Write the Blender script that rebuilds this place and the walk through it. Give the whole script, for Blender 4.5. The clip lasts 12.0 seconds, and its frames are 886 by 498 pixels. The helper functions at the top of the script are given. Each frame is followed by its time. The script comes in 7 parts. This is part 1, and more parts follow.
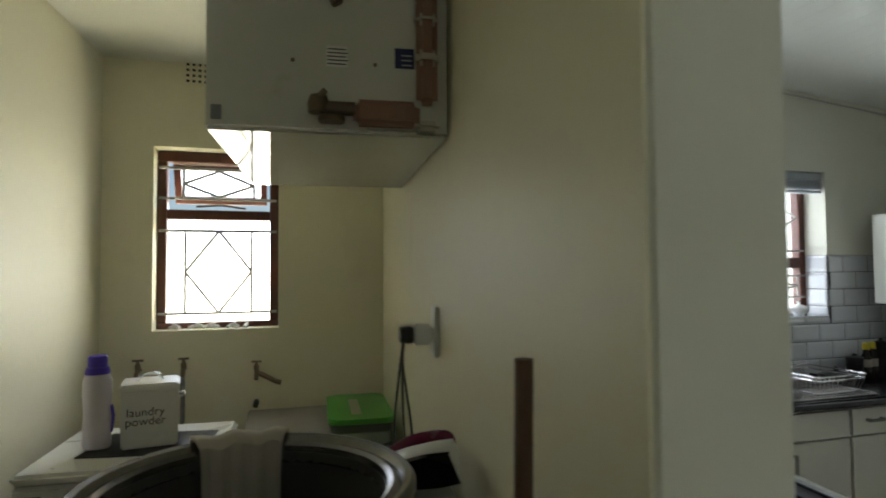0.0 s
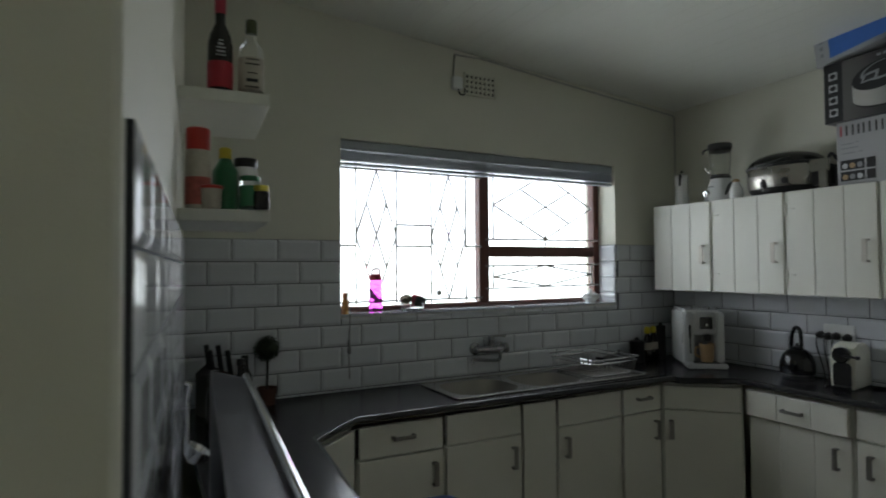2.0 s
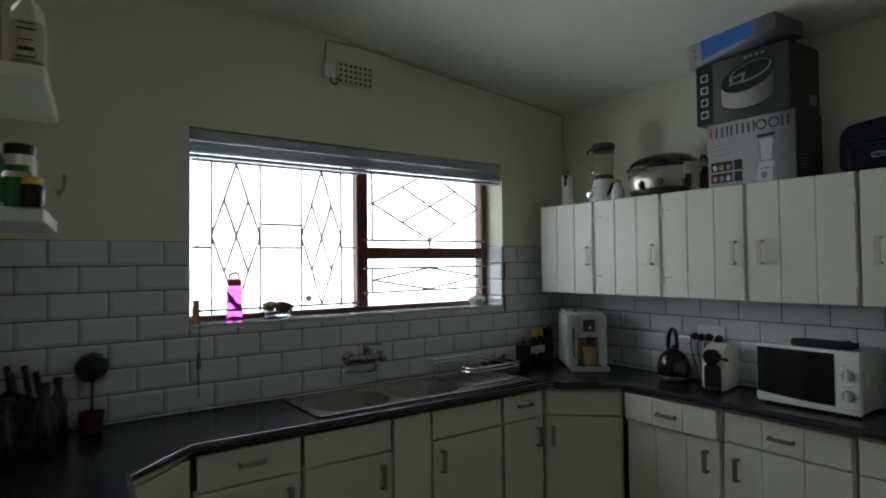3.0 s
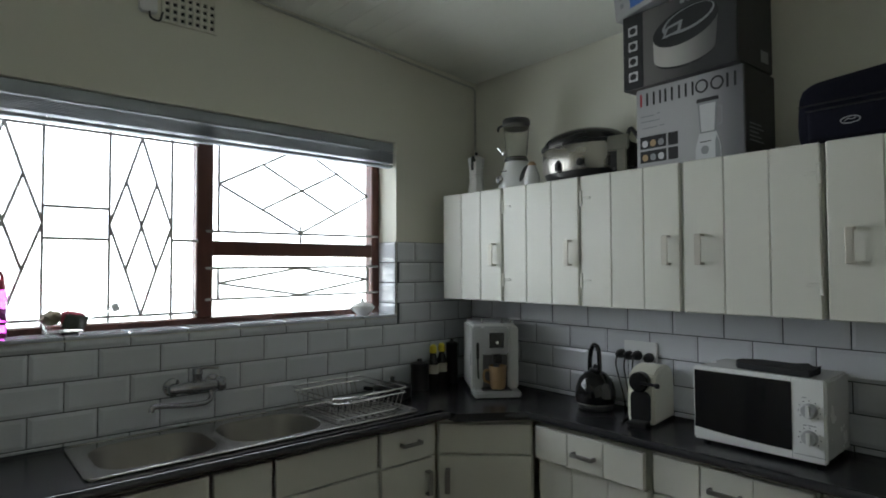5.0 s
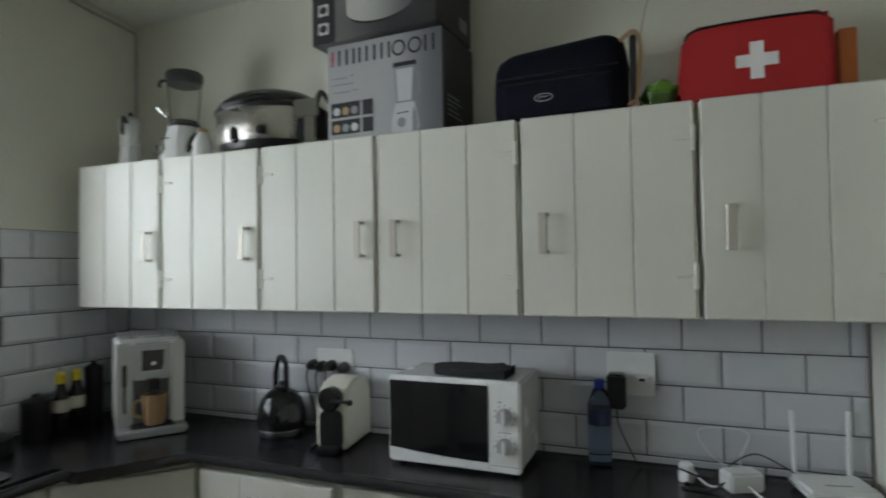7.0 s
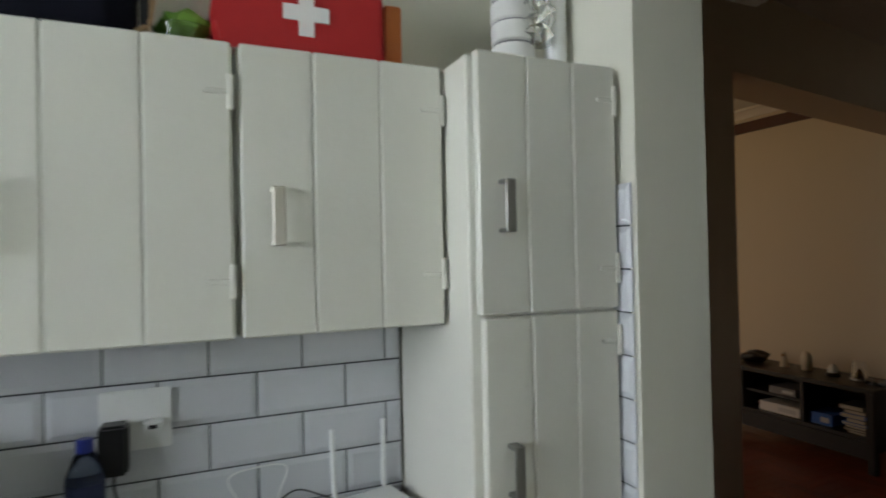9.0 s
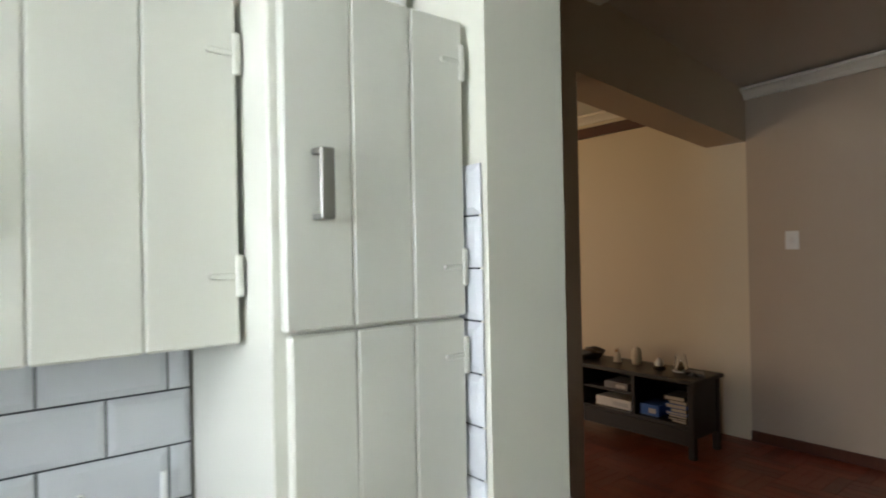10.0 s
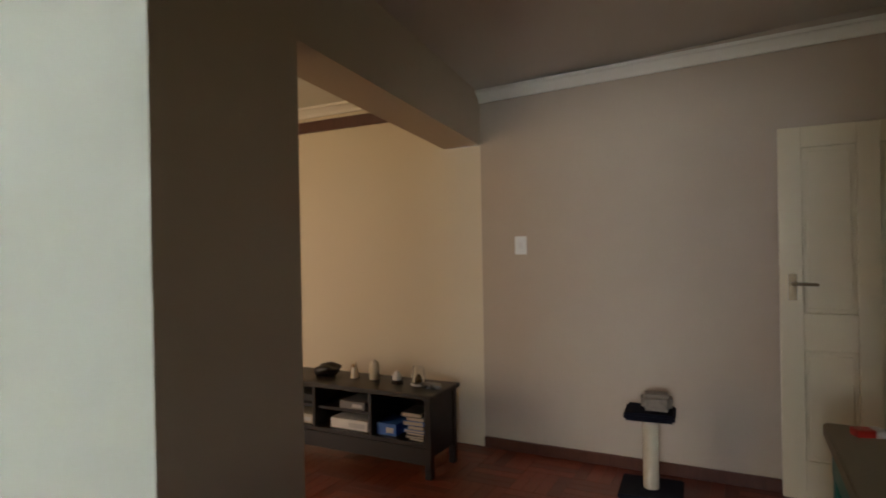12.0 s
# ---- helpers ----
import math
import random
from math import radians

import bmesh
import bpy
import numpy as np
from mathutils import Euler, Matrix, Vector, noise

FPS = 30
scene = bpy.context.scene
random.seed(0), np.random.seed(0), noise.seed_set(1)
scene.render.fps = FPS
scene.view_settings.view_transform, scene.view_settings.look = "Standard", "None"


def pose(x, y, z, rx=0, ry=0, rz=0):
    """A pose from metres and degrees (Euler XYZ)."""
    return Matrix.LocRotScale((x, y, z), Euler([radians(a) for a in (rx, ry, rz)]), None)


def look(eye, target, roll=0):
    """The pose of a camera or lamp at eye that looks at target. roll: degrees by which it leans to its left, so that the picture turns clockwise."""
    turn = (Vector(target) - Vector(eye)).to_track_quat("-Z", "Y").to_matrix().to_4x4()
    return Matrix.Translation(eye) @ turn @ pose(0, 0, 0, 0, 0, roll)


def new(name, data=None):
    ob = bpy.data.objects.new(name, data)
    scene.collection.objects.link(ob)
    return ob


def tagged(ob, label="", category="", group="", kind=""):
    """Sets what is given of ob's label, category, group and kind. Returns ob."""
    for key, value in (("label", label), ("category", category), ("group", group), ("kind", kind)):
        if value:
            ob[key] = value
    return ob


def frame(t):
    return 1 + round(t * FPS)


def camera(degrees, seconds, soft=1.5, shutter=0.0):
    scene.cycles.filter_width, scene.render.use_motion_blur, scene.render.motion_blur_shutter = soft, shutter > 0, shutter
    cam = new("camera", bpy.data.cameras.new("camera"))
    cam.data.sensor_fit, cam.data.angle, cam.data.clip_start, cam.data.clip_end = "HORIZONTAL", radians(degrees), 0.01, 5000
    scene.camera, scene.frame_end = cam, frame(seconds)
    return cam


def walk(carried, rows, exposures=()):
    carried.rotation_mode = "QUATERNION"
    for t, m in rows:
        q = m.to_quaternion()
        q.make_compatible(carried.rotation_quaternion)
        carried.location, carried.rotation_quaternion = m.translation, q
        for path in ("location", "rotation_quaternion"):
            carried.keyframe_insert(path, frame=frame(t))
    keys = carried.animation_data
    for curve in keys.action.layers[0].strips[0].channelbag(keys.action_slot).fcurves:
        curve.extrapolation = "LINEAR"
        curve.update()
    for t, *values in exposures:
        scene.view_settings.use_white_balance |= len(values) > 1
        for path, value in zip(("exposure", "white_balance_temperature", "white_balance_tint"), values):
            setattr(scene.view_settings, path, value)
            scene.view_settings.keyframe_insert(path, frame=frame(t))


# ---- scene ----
cam = camera(75.1, 12.0, soft=1.8, shutter=0.4)
# seconds, eye, target, roll
PATH = [
    (0, (0.87, 0.76, 1.452), (1.44, 2.675, 1.528), -0.4),
    (0.5, (1.0, 0.704, 1.454), (1.659, 2.592, 1.516), -0.3),
    (1, (1.147, 0.679, 1.459), (1.895, 2.533, 1.504), -0.3),
    (1.5, (1.266, 0.676, 1.415), (2.086, 2.5, 1.473), -0.3),
    (2, (1.387, 0.728, 1.402), (2.333, 2.489, 1.462), -0.4),
    (2.5, (1.507, 0.758, 1.405), (2.599, 2.433, 1.462), -0.5),
    (3, (1.702, 0.774, 1.425), (2.876, 2.392, 1.476), -0.6),
    (5, (2.353, 1.1, 1.402), (3.671, 2.602, 1.466), -0.2),
    (5.5, (2.481, 1.121, 1.402), (3.839, 2.588, 1.466), -0.1),
    (6, (2.6, 1.177, 1.4), (4.108, 2.49, 1.462), -0.3),
    (6.5, (2.71, 1.211, 1.378), (4.399, 2.281, 1.442), -0.5),
    (8.5, (3.112, 1.352, 1.396), (5.054, 0.875, 1.411), -1.3),
    (9, (3.231, 1.276, 1.385), (5.058, 0.464, 1.405), -1.2),
    (9.5, (3.332, 1.182, 1.375), (5.048, 0.155, 1.396), -1.2),
    (10, (3.436, 1.096, 1.374), (5.001, -0.149, 1.389), -1.1),
    (10.5, (3.522, 1.008, 1.377), (4.936, -0.406, 1.39), -1.1),
    (11, (3.576, 0.872, 1.378), (4.823, -0.693, 1.386), -1.0),
    (11.5, (3.607, 0.721, 1.392), (4.706, -0.95, 1.401), -1.1),
    (12, (3.668, 0.579, 1.411), (4.589, -1.197, 1.407), -1.05),
]
EXPOSURES = [(0.0, -0.18), (1.0, -0.54), (2.0, -1.08), (3.0, -1.20), (5.0, -0.68), (6.5, -0.24), (8.5, -0.2), (9.0, 0.3), (9.5, 1.0), (10.0, 1.30), (10.5, 1.52), (11.0, 1.60), (12.0, 1.72)]
walk(cam, [(t, look(eye, target, roll)) for t, eye, target, roll in PATH], EXPOSURES)

# ---- light ----
world = bpy.data.worlds.new("sky")
scene.world = world
world.use_nodes = True
wn = world.node_tree
sky = wn.nodes.new("ShaderNodeTexSky")
sky.sky_type = "NISHITA"
sky.sun_disc = False
sky.sun_elevation, sky.sun_rotation = radians(62), radians(200)
wn.nodes["Background"].inputs["Strength"].default_value = 0.12
wn.links.new(sky.outputs[0], wn.nodes["Background"].inputs["Color"])
sun_data = bpy.data.lights.new("sun", "SUN")
sun_data.energy, sun_data.angle, sun_data.color = 3.5, radians(0.5), (1.0, 0.95, 0.88)
sun = new("sun", sun_data)
sun.matrix_world = look((0, 0, 20), (3.2, 8.8, 0.0))


def opening_lamp(name, eye, target, width, height, watts, colour, spread=180):
    """A lamp in an opening, for daylight or added fill; spread: its beam angle in degrees."""
    data = bpy.data.lights.new(name, "AREA")
    data.shape, data.size, data.size_y, data.energy, data.color = "RECTANGLE", width, height, watts, colour
    data.spread = radians(spread)
    ob = new(name, data)
    ob.matrix_world = look(eye, target)
    return ob


opening_lamp("kitchen_window_light", (3.19, 3.82, 1.64), (3.05, 0.0, 1.15), 2.1, 1.2, 60, (0.85, 0.92, 1.0), 160)
opening_lamp("kitchen_garden_light", (3.19, 4.02, 1.15), (2.9, 1.5, 2.4), 2.2, 0.9, 9, (0.86, 1.0, 0.78), 165)
opening_lamp("laundry_window_light", (0.50, 4.45, 1.75), (-1.4, 2.15, 0.7), 1.6, 1.4, 40, (0.86, 0.92, 1.0), 124)
opening_lamp("laundry_yard_light", (0.50, 4.56, 1.2), (-1.4, 2.64, 2.5), 1.6, 0.9, 46, (1.0, 0.93, 0.62), 122)
# added warm lamp in an unseen gap, brightens the living room
opening_lamp("living_door_light", (7.9, 0.2, 1.35), (7.0, -3.0, 1.2), 0.95, 2.2, 10.0, (1.0, 0.68, 0.40))
# added warm fill for the dining room, from an unseen opening in its west wall
opening_lamp("dining_window_light", (-1.9, -2.0, 1.5), (5.3, -1.0, 1.4), 1.2, 1.1, 1.0, (1.0, 0.62, 0.32), 130)

# ---- materials ----
def material(name, colour, rough=0.5, metal=0.0, vary=0.08, scale=6.0, grain=90.0, bump=0.08, coat=0.0, stain=None, stain_at=0.62, island=0.0, spec=0.5, rvar=0.08):
    """A surface with broad and fine variation of colour, roughness and relief."""
    m = bpy.data.materials.new(name)
    m.use_nodes = True
    n, k = m.node_tree.nodes, m.node_tree.links
    b = n["Principled BSDF"]
    b.inputs["Metallic"].default_value = metal
    b.inputs["Coat Weight"].default_value = coat
    b.inputs["Specular IOR Level"].default_value = spec
    co = n.new("ShaderNodeTexCoord")
    info = n.new("ShaderNodeObjectInfo")
    big, fine = n.new("ShaderNodeTexNoise"), n.new("ShaderNodeTexNoise")
    for t, s, d in ((big, scale, 4.0), (fine, grain, 3.0)):
        t.inputs["Scale"].default_value, t.inputs["Detail"].default_value = s, d
        k.new(co.outputs["Object"], t.inputs["Vector"])
    mix = n.new("ShaderNodeMixRGB")
    lo = tuple(c * (1 - vary) for c in colour)
    hi = tuple(min(1.0, c * (1 + vary)) for c in colour)
    mix.inputs[1].default_value, mix.inputs[2].default_value = (*lo, 1), (*hi, 1)
    k.new(big.outputs["Fac"], mix.inputs[0])
    out = mix.outputs[0]
    if stain:
        ramp = n.new("ShaderNodeMapRange")
        ramp.inputs["From Min"].default_value, ramp.inputs["From Max"].default_value = stain_at, stain_at + 0.16
        ramp.inputs["To Max"].default_value = 0.7
        third = n.new("ShaderNodeTexNoise")
        third.inputs["Scale"].default_value, third.inputs["Detail"].default_value = scale * 2.3, 6.0
        k.new(co.outputs["Object"], third.inputs["Vector"])
        k.new(third.outputs["Fac"], ramp.inputs["Value"])
        sm = n.new("ShaderNodeMixRGB")
        sm.inputs[2].default_value = (*stain, 1)
        k.new(ramp.outputs[0], sm.inputs[0])
        k.new(out, sm.inputs[1])
        out = sm.outputs[0]
    if island:
        hsv = n.new("ShaderNodeHueSaturation")
        mr = n.new("ShaderNodeMapRange")
        mr.inputs["To Min"].default_value, mr.inputs["To Max"].default_value = 1 - island, 1 + island
        k.new(info.outputs["Random"], mr.inputs["Value"])
        k.new(mr.outputs[0], hsv.inputs["Value"])
        k.new(out, hsv.inputs["Color"])
        out = hsv.outputs[0]
    k.new(out, b.inputs["Base Color"])
    rr = n.new("ShaderNodeMapRange")
    rr.inputs["To Min"].default_value, rr.inputs["To Max"].default_value = max(0.02, rough - rvar), min(1.0, rough + rvar)
    k.new(big.outputs["Fac"], rr.inputs["Value"])
    k.new(rr.outputs[0], b.inputs["Roughness"])
    if bump:
        bp = n.new("ShaderNodeBump")
        bp.inputs["Strength"].default_value, bp.inputs["Distance"].default_value = bump, 0.004
        k.new(fine.outputs["Fac"], bp.inputs["Height"])
        k.new(bp.outputs[0], b.inputs["Normal"])
    return m


def clear(name, colour, rough=0.02, ior=1.45):
    m = bpy.data.materials.new(name)
    m.use_nodes = True
    b = m.node_tree.nodes["Principled BSDF"]
    b.inputs["Base Color"].default_value = (*colour, 1)
    b.inputs["Transmission Weight"].default_value = 1.0
    b.inputs["Roughness"].default_value, b.inputs["IOR"].default_value = rough, ior
    return m


def wood(name, dark, light, rough=0.4, scale=4.0, island=0.12, coat=0.0):
    """Grained timber."""
    m = material(name, light, rough, vary=0.06, grain=140, bump=0.1, island=island, coat=coat)
    n, k = m.node_tree.nodes, m.node_tree.links
    co = n.new("ShaderNodeTexCoord")
    mp = n.new("ShaderNodeMapping")
    mp.inputs["Scale"].default_value = (scale, scale, scale * 0.12)
    w = n.new("ShaderNodeTexNoise")
    w.inputs["Scale"].default_value, w.inputs["Detail"].default_value, w.inputs["Distortion"].default_value = 9.0, 7.0, 1.2
    mx = n.new("ShaderNodeMixRGB")
    mx.inputs[1].default_value, mx.inputs[2].default_value = (*dark, 1), (*light, 1)
    k.new(co.outputs["Object"], mp.inputs["Vector"])
    k.new(mp.outputs[0], w.inputs["Vector"])
    k.new(w.outputs["Fac"], mx.inputs[0])
    target = n["Principled BSDF"].inputs["Base Color"]
    last = target.links[0].from_node
    if last.bl_idname == "ShaderNodeHueSaturation":
        k.new(mx.outputs[0], last.inputs["Color"])
    else:
        k.new(mx.outputs[0], target)
    return m


M_WALL_K = material("kitchen_wall_paint", (0.70, 0.69, 0.595), 0.62, vary=0.03, scale=1.3, grain=220, bump=0.10, stain=(0.60, 0.60, 0.55), stain_at=0.66)
M_WALL_L = material("laundry_wall_paint", (0.72, 0.69, 0.53), 0.55, vary=0.04, scale=1.2, grain=220, bump=0.10, stain=(0.62, 0.57, 0.44), stain_at=0.66)
M_WALL_D = material("dining_wall_paint", (0.47, 0.385, 0.30), 0.6, vary=0.03, scale=1.2, grain=220, bump=0.09)
M_WALL_V = material("living_wall_paint", (0.70, 0.62, 0.48), 0.6, vary=0.03, scale=1.2, grain=220, bump=0.09)
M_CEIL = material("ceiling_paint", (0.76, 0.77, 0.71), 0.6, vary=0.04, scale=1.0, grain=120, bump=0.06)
# dining room ceiling, darker and browner than M_CEIL
M_CEIL_D = material("dining_ceiling_tone", (0.55, 0.50, 0.45), 0.65, vary=0.03, scale=1.0, grain=160, bump=0.05)
M_CORNICE = material("cornice_plaster", (0.80, 0.77, 0.70), 0.6, vary=0.03)
M_TILE = material("glazed_white_tile", (0.62, 0.635, 0.665), 0.13, vary=0.03, scale=9, grain=40, bump=0.03, coat=0.3, island=0.035)
M_GROUT = material("dark_grout", (0.055, 0.06, 0.07), 0.85, vary=0.2, grain=300, bump=0.2)
M_CAB = material("cream_cabinet_paint", (0.70, 0.695, 0.625), 0.36, vary=0.03, scale=3.0, grain=60, bump=0.09, stain=(0.66, 0.66, 0.57), stain_at=0.68)
M_CAB_IN = material("cabinet_carcass", (0.70, 0.71, 0.63), 0.5, vary=0.05)
M_CTOP = material("dark_laminate", (0.016, 0.0155, 0.018), 0.24, vary=0.12, scale=60, grain=300, bump=0.02, rvar=0.02)
M_FRAME = wood("window_timber", (0.055, 0.016, 0.012), (0.15, 0.048, 0.030), 0.38, island=0.0)
M_DOOR = material("cream_door_paint", (0.70, 0.62, 0.45), 0.45, vary=0.04, scale=2, grain=70, bump=0.07)
M_PARQ = wood("red_parquet", (0.08, 0.012, 0.006), (0.25, 0.050, 0.020), 0.34, island=0.30, coat=0.1)
M_SKIRT = wood("dark_skirting", (0.05, 0.016, 0.010), (0.12, 0.04, 0.022), 0.4, island=0.0)
# unseen in the kitchen; made paler to bounce more light onto the walls
M_FLOOR_K = material("kitchen_floor_tile", (0.36, 0.30, 0.24), 0.4, vary=0.12, scale=5)
M_STEEL = material("stainless_steel", (0.50, 0.49, 0.47), 0.22, 1.0, vary=0.06, scale=10, grain=200, bump=0.03)
M_CHROME = material("chrome", (0.75, 0.75, 0.76), 0.09, 1.0, vary=0.03, bump=0.0)
# bar colour lightened to carry the bloom of the bright window
M_BAR = material("hazed_bar_paint", (0.46, 0.44, 0.42), 0.5, vary=0.1)
M_NICKEL = material("dull_nickel", (0.30, 0.29, 0.27), 0.36, 0.85, vary=0.08, bump=0.03)
M_HANDLE = material("brushed_handle", (0.56, 0.53, 0.46), 0.42, 0.35, vary=0.05, bump=0.03)
M_BLACK = material("black_plastic", (0.012, 0.012, 0.013), 0.32, vary=0.2, bump=0.05)
M_GLOSSBLACK = material("black_gloss", (0.008, 0.008, 0.010), 0.07, vary=0.2, bump=0.0, coat=0.4)
M_WHITE = material("white_plastic", (0.78, 0.79, 0.78), 0.3, vary=0.03, bump=0.04)
M_WHITE_ENAMEL = material("white_enamel", (0.76, 0.76, 0.74), 0.25, vary=0.03, bump=0.03)
M_CREAM = material("cream_plastic", (0.74, 0.73, 0.62), 0.3, vary=0.03, bump=0.03)
M_DARKWOOD = wood("dark_stained_wood", (0.006, 0.004, 0.0035), (0.018, 0.011, 0.009), 0.42, island=0.05)
M_GLASS = clear("window_glass", (1, 1, 1), 0.0)
M_JARGLASS = clear("clear_glass", (0.98, 0.99, 0.98), 0.0)
M_RED = material("red_fabric", (0.42, 0.012, 0.014), 0.7, vary=0.1, grain=300, bump=0.25)
M_NAVY = material("navy_fabric", (0.006, 0.0065, 0.014), 0.85, vary=0.25, scale=8, grain=320, bump=0.35, spec=0.15)
M_GREY = material("grey_plastic", (0.20, 0.20, 0.21), 0.4, vary=0.06)
M_ALU = material("grey_blind_aluminium", (0.36, 0.39, 0.42), 0.4, 0.3, vary=0.05)
M_GRASS = material("lawn", (0.07, 0.13, 0.03), 0.9, vary=0.35, scale=3, grain=60, bump=0.6)
M_PAVE = material("pale_paving", (0.50, 0.48, 0.44), 0.8, vary=0.1, scale=2, grain=50, bump=0.2)


# ---- mesh helpers ----
def bm_box(bm, x0, x1, y0, y1, z0, z1, bevel=0.0, seg=1):
    """Adds a box, with bevelled edges where asked, to bm."""
    made = bmesh.ops.create_cube(bm, size=1.0)["verts"]
    mid, size = Vector(((x0 + x1) / 2, (y0 + y1) / 2, (z0 + z1) / 2)), (x1 - x0, y1 - y0, z1 - z0)
    for v in made:
        v.co = Vector((v.co.x * size[0], v.co.y * size[1], v.co.z * size[2])) + mid
    if bevel:
        edges = list({e for v in made for e in v.link_edges})
        bmesh.ops.bevel(bm, geom=edges, offset=min(bevel, min(abs(s) for s in size) * 0.45), segments=seg, affect="EDGES", clamp_overlap=True)
    return bm


def bm_lathe(bm, profile, n=24, centre=(0, 0, 0), turn=None, capped=True):
    """Turns a profile of (radius, height) about the z axis; turn: a matrix for the result."""
    rings = []
    for r, z in profile:
        ring = []
        for i in range(n):
            a = 2 * math.pi * i / n
            p = Vector((r * math.cos(a), r * math.sin(a), z))
            if turn:
                p = turn @ p
            ring.append(bm.verts.new(p + Vector(centre)))
        rings.append(ring)
    for a, b in zip(rings, rings[1:]):
        for i in range(n):
            bm.faces.new((a[i], a[(i + 1) % n], b[(i + 1) % n], b[i]))
    for ring, flip in ((rings[0], True), (rings[-1], False)) if capped else ():
        bm.faces.new(ring[::-1] if flip else ring)
    return bm


def bm_tube(bm, points, r, n=8):
    """A round bar along points."""
    pts = [Vector(p) for p in points]
    rings = []
    for i, p in enumerate(pts):
        d = (pts[min(i + 1, len(pts) - 1)] - pts[max(i - 1, 0)]).normalized()
        side = d.cross(Vector((0.13, 0.21, 0.97)))
        if side.length < 0.05:
            side = d.cross(Vector((1, 0, 0)))
        side.normalize()
        up = side.cross(d)
        rings.append([bm.verts.new(p + (side * math.cos(a) + up * math.sin(a)) * r) for a in (2 * math.pi * j / n for j in range(n))])
    for a, b in zip(rings, rings[1:]):
        for i in range(n):
            bm.faces.new((a[i], a[(i + 1) % n], b[(i + 1) % n], b[i]))
    bm.faces.new(rings[0][::-1])
    bm.faces.new(rings[-1])
    return bm


def bm_prism(bm, outline, z0, z1, turn=None):
    """An outline of (x, y) raised from z0 to z1."""
    lo = [Vector((x, y, z0)) for x, y in outline]
    hi = [Vector((x, y, z1)) for x, y in outline]
    if turn:
        lo, hi = [turn @ p for p in lo], [turn @ p for p in hi]
    a, b = [bm.verts.new(p) for p in lo], [bm.verts.new(p) for p in hi]
    n = len(a)
    for i in range(n):
        bm.faces.new((a[i], a[(i + 1) % n], b[(i + 1) % n], b[i]))
    bm.faces.new(a[::-1])
    bm.faces.new(b)
    return bm


def mesh_of(name, bm, mat, smooth=False):
    bmesh.ops.recalc_face_normals(bm, faces=bm.faces[:])
    me = bpy.data.meshes.new(name)
    bm.to_mesh(me)
    bm.free()
    me.materials.append(mat)
    if smooth:
        me.shade_smooth()
        me.set_sharp_from_angle(angle=radians(38))
    return me


def part(name, bm, mat, parent, label="", smooth=False):
    """One mesh under a thing or a part."""
    ob = new(name, mesh_of(name, bm, mat, smooth))
    ob.parent = parent
    return tagged(ob, label)


def thing(name, m, label, category, group=""):
    """An Empty at a thing's base, to hold its parts."""
    ob = new(name)
    ob.empty_display_size = 0.05
    ob.matrix_world = m
    return tagged(ob, label, category, group)


def solid(name, bm, mat, label, category, m=None, smooth=False, group=""):
    """A thing of one mesh."""
    ob = new(name, mesh_of(name, bm, mat, smooth))
    if m:
        ob.matrix_world = m
    return tagged(ob, label, category, group)


def setting(name, bm, mat, label, category, m=None, smooth=False):
    ob = solid(name, bm, mat, label, category, m, smooth)
    return tagged(ob, kind="structure")


def boxes(*rows, bevel=0.0):
    bm = bmesh.new()
    for r in rows:
        bm_box(bm, *r, bevel=bevel)
    return bm


# ---- the large structure ----
WEST = pose(1.378, 1.22, 0, 0, 0, -5.1)      # the wall between laundry and kitchen: local y runs along it, its kitchen face is x = 0
YW, XE = 3.44, 4.61                           # kitchen window wall and east wall, inner faces
XE_CORNER = 4.662                             # the east wall leans away to here at the window wall
CT = 0.797                                    # worktop height
TILE, ROW = 0.203, 0.103

setting("ground", boxes((-60, 60, -60, 60, -0.35, -0.20)), M_GRASS, "sunlit green lawn round the house", "ground")
setting("pavement", boxes((-3, 9, 4.25, 8.0, -0.20, -0.12)), M_PAVE, "pale concrete paving outside the windows", "paving")
setting("floor", boxes((-2.2, 9.0, -6.4, 4.15, -0.2, -0.012)), M_FLOOR_K, "brown floor slab under the rooms", "floor")

# kitchen window wall with its opening
WX0, WX1, WZ0, WZ1 = 2.278, 4.092, 1.165, 2.035
setting("wall_north", boxes((1.50, WX0, YW, 3.72, 0, 2.9), (WX1, 4.90, YW, 3.72, 0, 2.9), (WX0, WX1, YW, 3.72, 0, WZ0), (WX0, WX1, YW, 3.72, WZ1, 2.9)), M_WALL_K, "white plastered kitchen wall with a wide window opening", "wall")
bm = bmesh.new()
bm_prism(bm, [(4.61, 0.26), (4.90, 0.26), (4.90, YW), (XE_CORNER, YW)], 0, 2.9)
setting("wall_east", bm, M_WALL_K, "white plastered wall behind the kitchen cabinets", "wall")
# end of the wall beside the tall cupboard
setting("wall_stub", boxes((4.15, 4.61, 0.232, 0.43, 0, 3.05)), M_WALL_K, "white plastered wall end beside the tall cupboard", "wall")
# laundry and kitchen partition
setting("wall_partition", boxes((-0.158, 0.0, 0.0, 2.66, 0, 2.9), bevel=0.006), M_WALL_K, "white plastered partition between laundry and kitchen", "wall", WEST)
bm = boxes((-0.162, -0.158, 0.004, 2.66, 0, 2.9))
setting("wall_partition_laundry_skin", bm, M_WALL_L, "cream painted laundry side of the partition", "wall", WEST)
